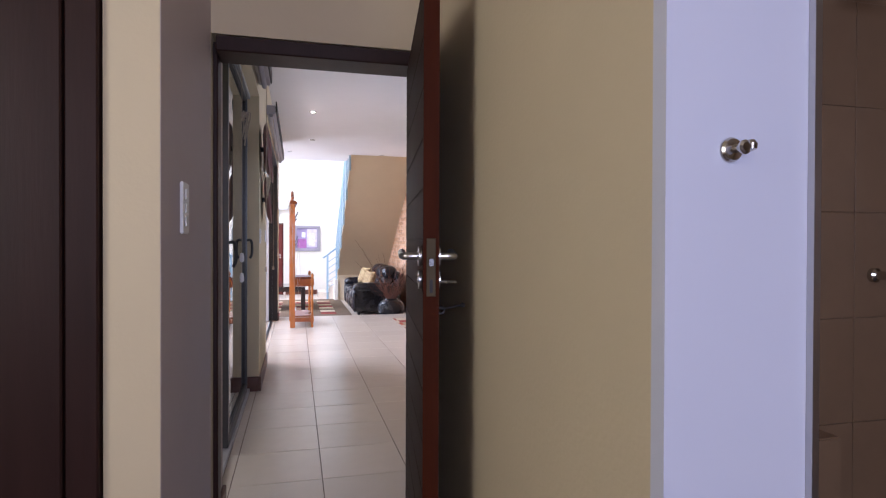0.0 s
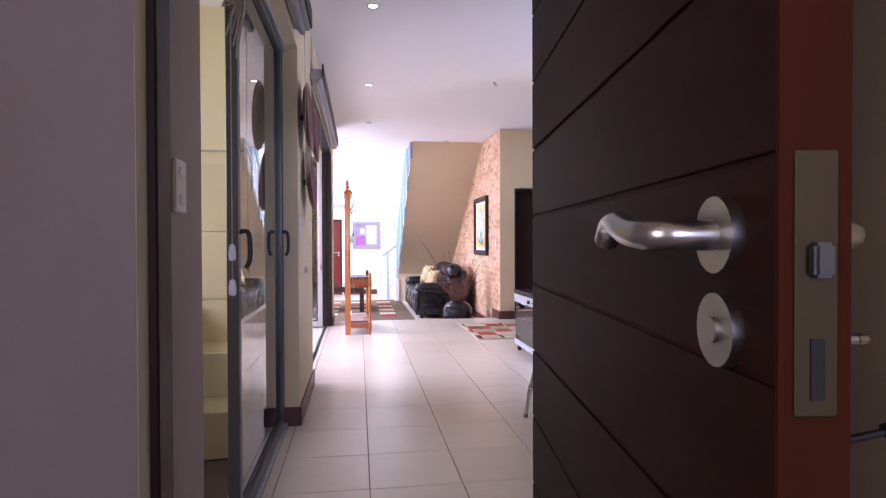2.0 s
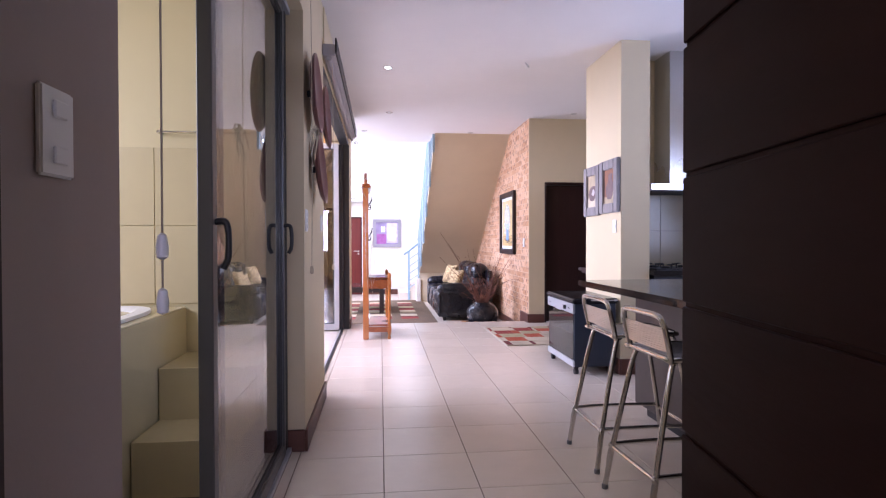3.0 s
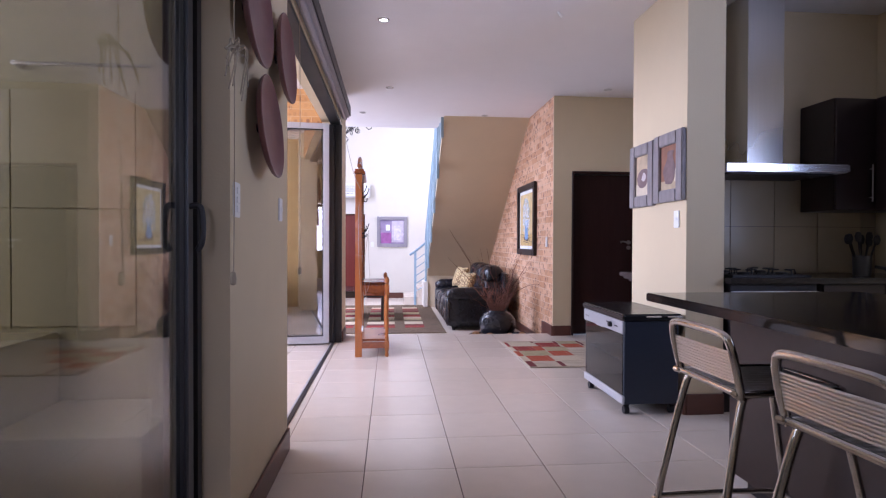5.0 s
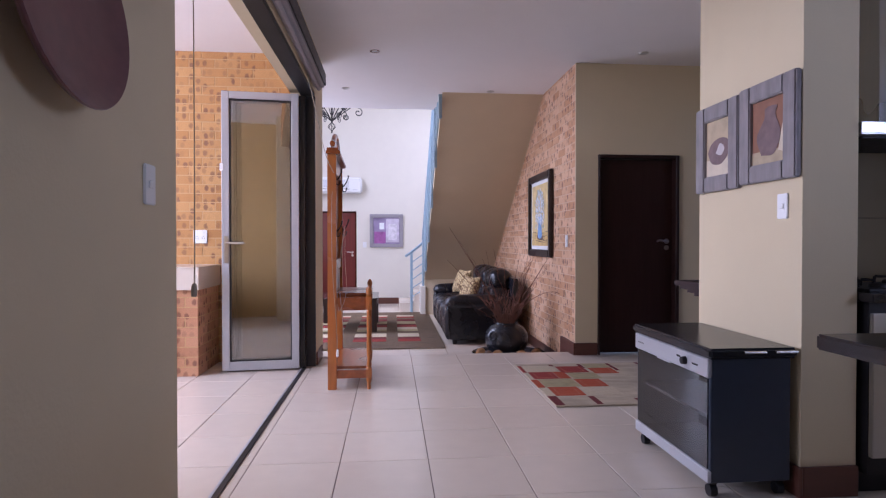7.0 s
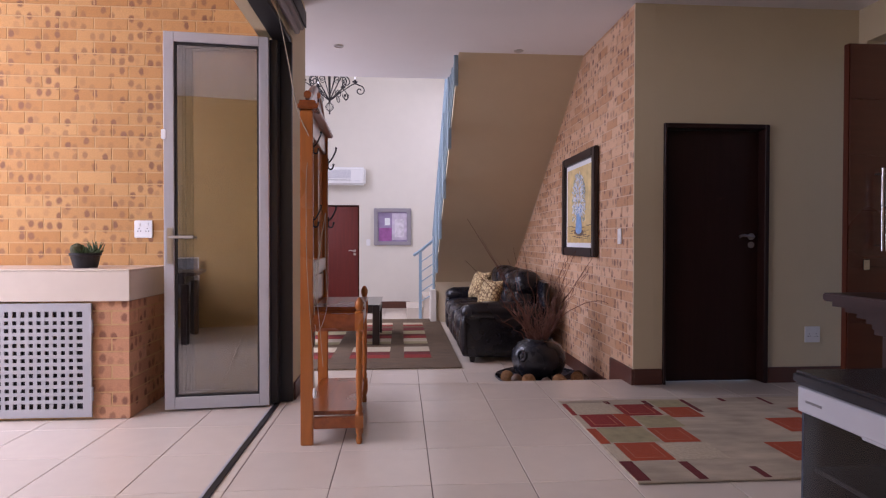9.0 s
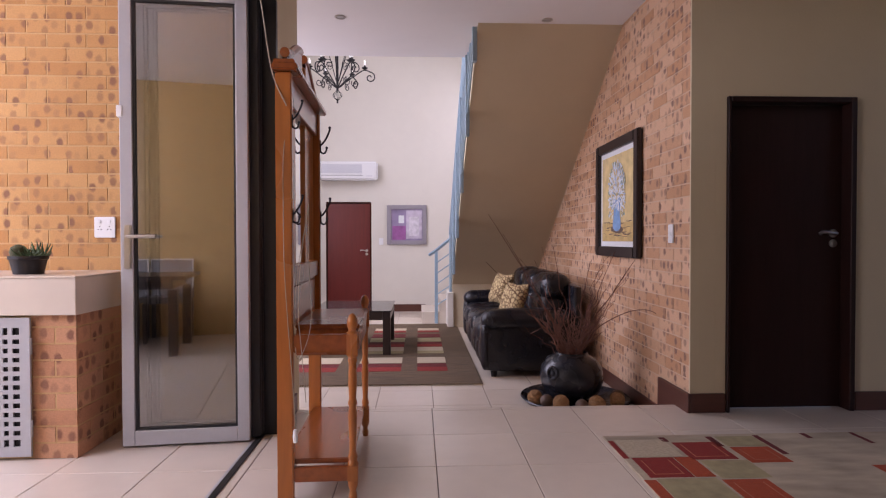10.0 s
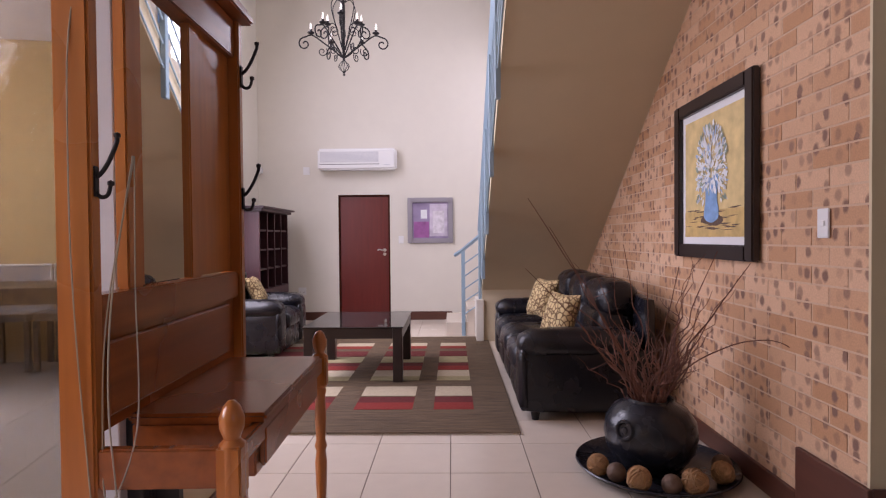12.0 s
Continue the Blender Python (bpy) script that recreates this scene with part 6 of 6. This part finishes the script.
PET = (mat("white_petal_paint", (0.78, 0.80, 0.82), 0.6, grain=0.1, grain_scale=30), mat("blue_petal_paint", (0.38, 0.50, 0.68), 0.6, grain=0.2, grain_scale=30), mat("sage_leaf_paint", (0.28, 0.34, 0.26), 0.6, grain=0.2, grain_scale=30))
groups = {0: bmesh.new(), 1: bmesh.new(), 2: bmesh.new()}
for k in range(520):
    a, q = rnd.uniform(0, 6.28), rnd.random() ** 0.55
    x, z = 0.20 * q * math.cos(a), 0.10 + 0.21 * q * math.sin(a)
    if k % 6 == 0:
        x, z = rnd.choice((-1, 1)) * rnd.uniform(0.10, 0.20), rnd.uniform(-0.16, 0.02)
    g = rnd.choices((0, 1, 2), (0.76, 0.13, 0.11) if q < 0.75 else (0.60, 0.10, 0.30))[0]
    r, yy = rnd.uniform(0.008, 0.026), -0.0208 - 0.0003 * (k % 12) - g * 0.0001
    bm = groups[g]
    t0, sq = math.atan2(z - 0.02, x) + rnd.uniform(-0.5, 0.5), rnd.uniform(0.25, 0.6)
    u, w = Vector((math.cos(t0), 0, math.sin(t0))), Vector((-math.sin(t0), 0, math.cos(t0)))
    bm.faces.new([bm.verts.new(Vector((x, yy, z)) + u * r * math.cos(i * 1.047) + w * r * sq * math.sin(i * 1.047)) for i in range(6)])
dark = bmesh.new()
for k in range(46):
    x, z, l = rnd.uniform(-0.34, 0.34), rnd.uniform(-0.33, -0.20), rnd.uniform(0.02, 0.09)
    if abs(x) > 0.2 and k % 2:
        z = -0.205
    h = rnd.uniform(0.002, 0.006)
    yy = -0.0189 - 0.0002 * (k % 5)
    dark.faces.new([dark.verts.new((x - l, yy, z)), dark.verts.new((x, yy, z - h)), dark.verts.new((x + l, yy, z + h * 0.5)), dark.verts.new((x, yy, z + h))])
tagged(part("table_strokes", dark, BALL2, fp), kind="stuff")
for g, bm in groups.items():
    tagged(part("brush_strokes", bm, PET[g], fp), kind="stuff")

# far wall: door, picture, air conditioner
door_frame("trim_lounge_door", -0.93, -0.115, YF - 0.006, YF + 0.14, LZ, LZ + 1.985, 0.025, REDWOOD, "thin red-brown frame of the lounge door")
RED = mat("deep_red_varnished_door", (0.135, 0.014, 0.010), 0.35, grain=0.25, grain_scale=30, stretch=(1, 1, 0.08), stain=0.1)
fd = tagged(empty("door_lounge", pose(-0.904, YF + 0.03, LZ + 0.006)), "closed deep red wooden door with a steel lever", "door", kind="structure")
part("door_leaf", box(0.0, 0.763, 0, 0.04, 0, 1.95, bevel=0.002, segs=1), RED, fd)
lever_handle(fd, 0.70, 0.0, 1.10, 0, -0.05, -1, 0.11)
ac = tagged(empty("air_conditioner", pose(-0.60, YF, 2.315)), "white wall-mounted split air conditioner", "air conditioner")
part("casing", box(-0.61, 0.61, -0.21, -0.001, -0.165, 0.165, bevel=0.03, segs=3), WHITEPLASTIC, ac, smooth=True)
GREYPL = mat("light_grey_plastic", (0.55, 0.56, 0.60), 0.5, stain=0.02)
part("intake_grille", box(-0.56, 0.34, -0.214, -0.2105, -0.05, 0.11, bevel=0.002, segs=1), GREYPL, ac, "light grey intake grille")
for k in range(9):
    part("grille_slat", box(-0.555, 0.335, -0.217, -0.2145, -0.045 + k * 0.0175, -0.039 + k * 0.0175), WHITEPLASTIC, ac)
part("louvre", box(-0.56, 0.34, -0.216, -0.2105, -0.14, -0.09, bevel=0.003, segs=1), WHITEPLASTIC, ac)
part("louvre_gap", box(-0.57, 0.35, -0.2125, -0.2105, -0.086, -0.078), BLACKMETAL, ac)
part("marking", box(0.42, 0.52, -0.2125, -0.2105, -0.10, -0.09), GREYPL, ac)
ap = tagged(empty("abstract_picture", pose(0.525, YF, 1.36)), "purple and lilac abstract print in a silver frame", "picture")
frame_bars(ap, 0.715, 0.715, 0.075, 0.045, mat("silver_grey_frame", (0.34, 0.32, 0.36), 0.4, metal=0.3, stain=0.05))
part("print", box(-0.283, 0.283, -0.014, -0.004, -0.283, 0.283), mat("violet_ground", (0.29, 0.23, 0.37), 0.5, grain=0.4, grain_scale=5, stain=0.4, stain_scale=4), ap)
part("magenta_field", box(-0.26, -0.02, -0.0155, -0.0142, -0.27, -0.02), mat("magenta_field", (0.34, 0.11, 0.32), 0.5, grain=0.4, grain_scale=10, stain=0.4, stain_scale=6), ap)
part("lilac_field", box(-0.01, 0.27, -0.0155, -0.0142, -0.25, 0.26), mat("pale_lilac_field", (0.56, 0.50, 0.60), 0.5, grain=0.3, grain_scale=10, stain=0.4, stain_scale=6), ap)
part("white_square", box(-0.15, -0.05, -0.0170, -0.0157, 0.03, 0.17), PET[0], ap)
part("white_bar", box(0.04, 0.22, -0.0170, -0.0157, -0.20, 0.15), mat("white_violet_field", (0.66, 0.62, 0.68), 0.5, grain=0.3, grain_scale=16, stain=0.3, stain_scale=8), ap)
sensor = tagged(part("alarm_sensor", box(-2.19, -2.12, YF - 0.09, YF - 0.02, 2.12, 2.22, bevel=0.01), WHITEPLASTIC), "small white alarm sensor in the corner", "sensor")

# dark cabinet in the corner
cabl = tagged(empty("display_cabinet", pose(-2.19, 15.30, LZ)), "dark mahogany display cabinet with open pigeonholes", "cabinet")
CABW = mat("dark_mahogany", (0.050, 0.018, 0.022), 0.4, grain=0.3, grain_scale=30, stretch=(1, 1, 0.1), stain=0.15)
# same mahogany, with the light on the near side put into its colour
CABW_LIT = mat("lit_mahogany_side", (0.105, 0.036, 0.045), 0.35, grain=0.3, grain_scale=30, stretch=(1, 1, 0.1), stain=0.12)
part("side_panel", box(0.0, 0.55, 0.0, 0.03, 0.05, 1.66, bevel=0.003, segs=1), CABW_LIT, cabl, "near side panel, side light put into its plum-brown colour")
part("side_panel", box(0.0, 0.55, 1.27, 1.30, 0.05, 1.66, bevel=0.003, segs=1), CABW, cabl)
part("back_panel", box(0.0, 0.02, 0.031, 1.269, 0.05, 1.66), CABW, cabl)
part("base", box(0.0, 0.58, -0.02, 1.32, 0.0, 0.05, bevel=0.004), CABW, cabl)
part("lower_doors", box(0.021, 0.55, 0.031, 1.269, 0.051, 0.62), CABW, cabl)
part("cornice", box(0.0, 0.60, -0.04, 1.34, 1.662, 1.70, bevel=0.008), CABW, cabl, "moulded cornice")
part("cornice", box(0.0, 0.64, -0.08, 1.38, 1.701, 1.73, bevel=0.006), CABW, cabl)
for k in range(1, 4):
    part("shelf", box(0.021, 0.53, 0.031, 1.269, 0.62 + k * 0.26, 0.645 + k * 0.26), CABW, cabl)
for k in range(1, 4):
    part("divider", box(0.021, 0.545, 0.03 + k * 0.31, 0.055 + k * 0.31, 0.621, 1.66), CABW, cabl)

# chandelier
ch = tagged(empty("chandelier", pose(-0.41, 14.77, 3.05)), "black wrought-iron chandelier with scrolled candle arms", "chandelier")
part("stem", tube([(0, 0, 0.16), (0, 0, 0.95)], 0.016, 10), BLACKMETAL, ch, smooth=True)
bm = bmesh.new()
for k in range(8):
    a = 2 * math.pi * k / 8
    tube(smooth_line([(0.004 * math.cos(a), 0.004 * math.sin(a), 0.02), (0.055 * math.cos(a), 0.055 * math.sin(a), 0.07), (0.06 * math.cos(a), 0.06 * math.sin(a), 0.11), (0.006 * math.cos(a), 0.006 * math.sin(a), 0.17)], 5), 0.004, 5, bm=bm)
merge(bm, lathe([(0, -0.02), (0.012, -0.015), (0.014, 0.0), (0.006, 0.012), (0.016, 0.02), (0, 0.03)], (0, 0, 0), 12))
part("finial_cage", bm, BLACKMETAL, ch, "caged finial", smooth=True)
BULB = glow("candle_bulb", (1.0, 0.96, 0.9), 1.2)


def spiral(cx, cz, r0, turns, start, sense, ca, sa, n=22):
    out = []
    for i in range(n):
        t = i / (n - 1)
        r = r0 * (1 - 0.8 * t)
        g = start + sense * turns * 2 * math.pi * t
        x = cx + r * math.cos(g)
        out.append((x * ca, x * sa, cz + r * math.sin(g)))
    return out


def candle_arm(ch, ang, reach, rise):
    ca, sa = math.cos(ang), math.sin(ang)
    bm = tube(smooth_line([(0.015 * ca, 0.015 * sa, 0.20), (0.10 * ca, 0.10 * sa, 0.27), (0.22 * ca, 0.22 * sa, 0.36 + rise * 0.4), (reach * 0.8 * ca, reach * 0.8 * sa, 0.46 + rise * 0.8), (reach * ca, reach * sa, 0.44 + rise)], 6)
              + [Vector(p) for p in spiral(reach, 0.36 + rise, 0.08, 1.2, math.pi / 2, -1, ca, sa)], 0.0085, 7)
    tube(spiral(reach * 0.55, 0.27 + rise * 0.3, 0.06, 1.3, math.pi * 0.8, 1, ca, sa), 0.006, 6, bm=bm)
    arm = part("arm", bm, BLACKMETAL, ch, "scrolled iron arm", smooth=True)
    x = reach * 0.84
    p = (x * ca, x * sa, 0.475 + rise * 0.85)
    part("drip_pan", lathe([(0, 0), (0.02, 0), (0.042, 0.015), (0.042, 0.022), (0.016, 0.02), (0.016, 0.055), (0, 0.056)], p, 14), BLACKMETAL, arm, smooth=True)
    part("bulb", lathe([(0.0, 0.056), (0.010, 0.058), (0.012, 0.085), (0.009, 0.11), (0.002, 0.135), (0, 0.137)], p, 10), BULB, arm, "clear candle bulb", smooth=True)


for k in range(6):
    candle_arm(ch, radians(4 + 60 * k), 0.46, 0.0)
for k in range(3):
    candle_arm(ch, radians(34 + 120 * k), 0.28, 0.17)
bm = bmesh.new()
for k in range(6):
    a = radians(34 + 60 * k)
    ca, sa = math.cos(a), math.sin(a)
    tube(smooth_line([(0.02 * ca, 0.02 * sa, 0.30), (0.08 * ca, 0.08 * sa, 0.50), (0.14 * ca, 0.14 * sa, 0.70), (0.15 * ca, 0.15 * sa, 0.82), (0.09 * ca, 0.09 * sa, 0.90), (0.02 * ca, 0.02 * sa, 0.86)], 6), 0.006, 6, bm=bm)
    tube(spiral(0.13, 0.52, 0.07, 1.4, 0, 1, ca, sa), 0.005, 6, bm=bm)
part("basket_scrolls", bm, BLACKMETAL, ch, "inner iron scrolls", smooth=True)
part("chain", tube([(0, 0, 0.95), (0, 0, 2.15)], 0.006, 6), BLACKMETAL, ch, "hanging chain")

# ---- stair: landing, steps and balustrade ----
stair = tagged(empty("staircase"), "cream tiled quarter-turn staircase with a pale blue balustrade", "staircase")
part("step", box(0.78, 1.25, 15.42, 16.40, LZ, LZ + 0.18, bevel=0.004, segs=1), TILE, stair)
part("step", box(1.06, 1.30, 15.42, 16.40, LZ + 0.18, LZ + 0.36, bevel=0.004, segs=1), TILE, stair)
part("landing", box(1.30, 2.428, 15.13, 16.40, LZ, LZ + 0.54, bevel=0.004, segs=1), PALE, stair)
part("stringer_wall", box(1.16, 1.25, 14.96, 15.42, LZ, LZ + 0.52, bevel=0.003, segs=1), PALE, stair)
NS = 15
for k in range(NS):
    y1 = 15.13 - k * 0.25
    zt = soffit_z(y1 - 0.25) + 0.32
    part("step", box(1.251, 2.428, y1 - 0.25, y1, zt - 0.178, zt, bevel=0.003, segs=1), TILE, stair)
part("newel", box(0.985, 1.035, 15.40, 15.45, LZ + 0.0, LZ + 1.12, bevel=0.004, segs=1), BLUEPAINT, stair, "pale blue newel post")
top0, top1 = Vector((0.99, 15.42, LZ + 1.12)), Vector((1.25, 15.20, LZ + 1.34))
part("handrail", tube([(0.90, 15.48, LZ + 1.06), tuple(top0), tuple(top1)], 0.026, 4), BLUEPAINT, stair)
for k in range(5):
    f = 0.2 + 0.15 * k
    part("rail_bar", tube([(1.01, 15.42, LZ + 0.28 + 0.165 * k), (1.25, 15.22, LZ + 0.46 + 0.165 * k)], 0.009, 6), BLUEPAINT, stair)
# along the flight
p0, p1 = Vector((1.215, 15.10, LZ + 1.38)), Vector((1.215, 11.40, LZ + 1.38 + 3.70 * 0.67))
part("handrail", tube([p0, p1], 0.028, 4), BLUEPAINT, stair)
for k in range(5):
    d = Vector((0, 0, -0.17 * (k + 1)))
    part("rail_bar", tube([p0 + d, p1 + d], 0.009, 6), BLUEPAINT, stair)
for k in range(6):
    q = p0.lerp(p1, k / 5)
    part("baluster", box(q.x - 0.02, q.x + 0.02, q.y - 0.03, q.y + 0.03, q.z - 1.05, q.z, bevel=0.003, segs=1), BLUEPAINT, stair)

# recessed lamps
LIT, OFF = glow("lit_downlight", (1.0, 0.97, 0.92), 12.0), mat("unlit_lamp_face", (0.45, 0.45, 0.46), 0.3, stain=0.05)
for x, y, on in ((0.434, 5.783, 1), (0.436, 7.885, 1), (0.48, 9.89, 0.5), (0.11, 11.20, 0), (1.79, 11.20, 0), (2.977, 9.97 - 0.25, 0)):
    e = tagged(empty("downlight", pose(x, y, CZ)), "small recessed ceiling spotlight" + (", lit" if on else ", unlit"), "ceiling lamp", "ceiling spotlights")
    bm = lathe([(0.030, -0.001), (0.046, -0.001), (0.044, -0.006), (0.032, -0.007), (0.030, -0.001)], steps=24)
    part("ring", bm, STEEL, e, smooth=True)
    part("lamp_face", lathe([(0.0, -0.002), (0.029, -0.002), (0.029, -0.0035), (0, -0.004)], steps=20), LIT if on == 1 else OFF, e)
tagged(part("smoke_detector", tube([(1.76, 7.6, CZ), (1.79, 7.58, CZ - 0.05)], 0.008, 8), WHITEPLASTIC), "small white ceiling hook", "hook")


# ---- floor tiles ----
def lay_tiles(parent, x0, x1, y0, y1, z, size, ox, oy, material, joint=0.0045, cross=0.003, thick=0.02):
    """Square tiles on a grid through (ox, oy), cut at the edges of the floor."""
    cache = {}
    for i in range(math.floor((x0 - ox) / size), math.ceil((x1 - ox) / size)):
        for j in range(math.floor((y0 - oy) / size), math.ceil((y1 - oy) / size)):
            ax, bx = max(x0, ox + i * size + joint / 2), min(x1, ox + (i + 1) * size - joint / 2)
            ay, by = max(y0, oy + j * size + cross / 2), min(y1, oy + (j + 1) * size - cross / 2)
            if bx - ax < 0.02 or by - ay < 0.02:
                continue
            key = (round(bx - ax, 3), round(by - ay, 3))
            if key not in cache:
                b = box(-key[0] / 2, key[0] / 2, -key[1] / 2, key[1] / 2, -thick, 0, bevel=0.0015, segs=1)
                me = bpy.data.meshes.new("tile")
                b.to_mesh(me)
                b.free()
                me.materials.append(material)
                cache[key] = me
            ob = new("tile", cache[key])
            ob.location = ((ax + bx) / 2, (ay + by) / 2, z)
            ob.parent = parent


lay_tiles(floor, -0.13, 4.23, 2.79, EDGE, 0.0, 0.45, 0.37, 3.425, TILE)
lay_tiles(lounge_floor, -2.2, 2.47, EDGE, YF, LZ, 0.45, 0.40, 11.01, TILE)
lay_tiles(patio_floor, -3.4, -0.172, 5.865, 10.05, -0.002, 0.45, 0.37, 3.425, TILE)
tagged(part("step_edge", box(-0.05, 2.47, EDGE, EDGE + 0.012, LZ, 0.0), TILE), "tiled riser of the single step", "step", kind="structure")


# ---- bricks ----
def lay_bricks(parent, along, across, a0, a1, z0, z1, plane, facing, material, limit=None, nearest=None, inside=None, seed=1):
    """Face bricks in running bond. along/across: axes; the bricks stand 6 mm proud of the mortar bed."""
    rnd = random.Random(seed)
    L, Hh, g = 0.222, 0.073, 0.010
    spots = []
    row, z = 0, z0
    while z < z1 - 0.01:
        h = min(Hh, z1 - z)
        a = a0 - (0.116 if row % 2 else 0)
        while a < a1:
            s, e = max(a, a0), min(a + L, a1)
            if e - s > 0.03 and (inside is None or inside((s + e) / 2, z + h)):
                spots.append((s, e, z, h))
            a += L + g
        row, z = row + 1, z + Hh + g
    spots.sort(key=lambda q: nearest(q) if nearest else 0)
    cache, rest = {}, []
    for k, (s, e, z, h) in enumerate(spots):
        out = 0.0025 + rnd.uniform(-0.0012, 0.0012)
        if limit is not None and k >= limit:
            rest.append((s, e, z, h, out))
            continue
        key = (round(e - s, 2), round(h, 3))
        if key not in cache:
            w = e - s
            b = box(-w / 2, w / 2, -0.02, 0.02, 0, h) if along == "x" else box(-0.02, 0.02, -w / 2, w / 2, 0, h)
            me = bpy.data.meshes.new("brick")
            b.to_mesh(me)
            b.free()
            me.materials.append(material)
            cache[key] = me
        ob = new("brick", cache[key])
        c = plane + facing * (out - 0.02)
        ob.location = ((s + e) / 2, c, z) if along == "x" else (c, (s + e) / 2, z)
        ob.parent = parent
    if rest:
        verts, faces = [], []
        for s, e, z, h, out in rest:
            c0, c1 = plane + facing * (out - 0.04), plane + facing * out
            n = len(verts)
            for q in (z, z + h):
                for a, c in ((s, c0), (e, c0), (e, c1), (s, c1)):
                    verts.append((a, c, q) if along == "x" else (c, a, q))
            faces += [(n, n + 3, n + 2, n + 1), (n + 4, n + 5, n + 6, n + 7)] + [(n + i, n + (i + 1) % 4, n + 4 + (i + 1) % 4, n + 4 + i) for i in range(4)]
        me = bpy.data.meshes.new("bricks_further_off")
        me.from_pydata(verts, [], faces)
        me.materials.append(material)
        ob = new("bricks_further_off", me)
        b = bmesh.new()
        b.from_mesh(me)
        bmesh.ops.recalc_face_normals(b, faces=b.faces[:])
        b.to_mesh(me)
        b.free()
        ob.parent = parent
        tagged(ob, kind="stuff")


stair_wall = bpy.data.objects["wall_stair_backing"]
lay_bricks(stair_wall, "y", "x", 10.076, 15.0, LZ + 0.002, CZ, 2.448, -1, BRICK_RED, limit=300, nearest=lambda q: q[0],
           inside=lambda a, z: z < soffit_z(a) + 0.05, seed=3)
patio_wall = bpy.data.objects["wall_patio_brick"]
lay_bricks(patio_wall, "x", "y", -3.2, -0.28, 0.0, CZ, 10.05, -1, BRICK_YEL, limit=300, nearest=lambda q: -q[0], seed=5)
counter_core = bpy.data.objects["core"]
lay_bricks(counter_core, "x", "y", -1.19, -0.976, 0.0, 0.72, 9.47, -1, BRICK_COUNTER, seed=8)
lay_bricks(counter_core, "y", "x", 9.476, 10.03, 0.0, 0.72, -0.976, 1, BRICK_COUNTER, seed=9)
# ochre brick reveal under the patio lintel
reveal = bpy.data.objects["wall_patio_head"]
lay_bricks(reveal, "y", "x", 6.52, 9.79, 2.465, 2.895, -0.27, -1, BRICK_YEL, limit=0, seed=10)
# bathroom tiles
bathwall = bpy.data.objects["wall_bathroom_back"]
for i in range(5):
    for j in range(2):
        part("tile", box(-2.28 + i * 0.45, min(-2.28 + i * 0.45 + 0.446, -0.275), 5.592, 5.60, 0.80 + j * 0.45, 1.246 + j * 0.45, bevel=0.0015, segs=1), WALLTILE, bathwall)
ensuite = bpy.data.objects["wall_ensuite_back"]
edges = (0.87, 1.127, 1.577, 2.027, 2.477, 2.927, 3.095)
for x0, x1 in zip(edges, edges[1:]):
    for j in range(5):
        part("tile", box(x0, x1 - 0.003, 2.292, 2.30, 0.046 + j * 0.435, 0.478 + j * 0.435, bevel=0.0015, segs=1), BROWNTILE, ensuite)
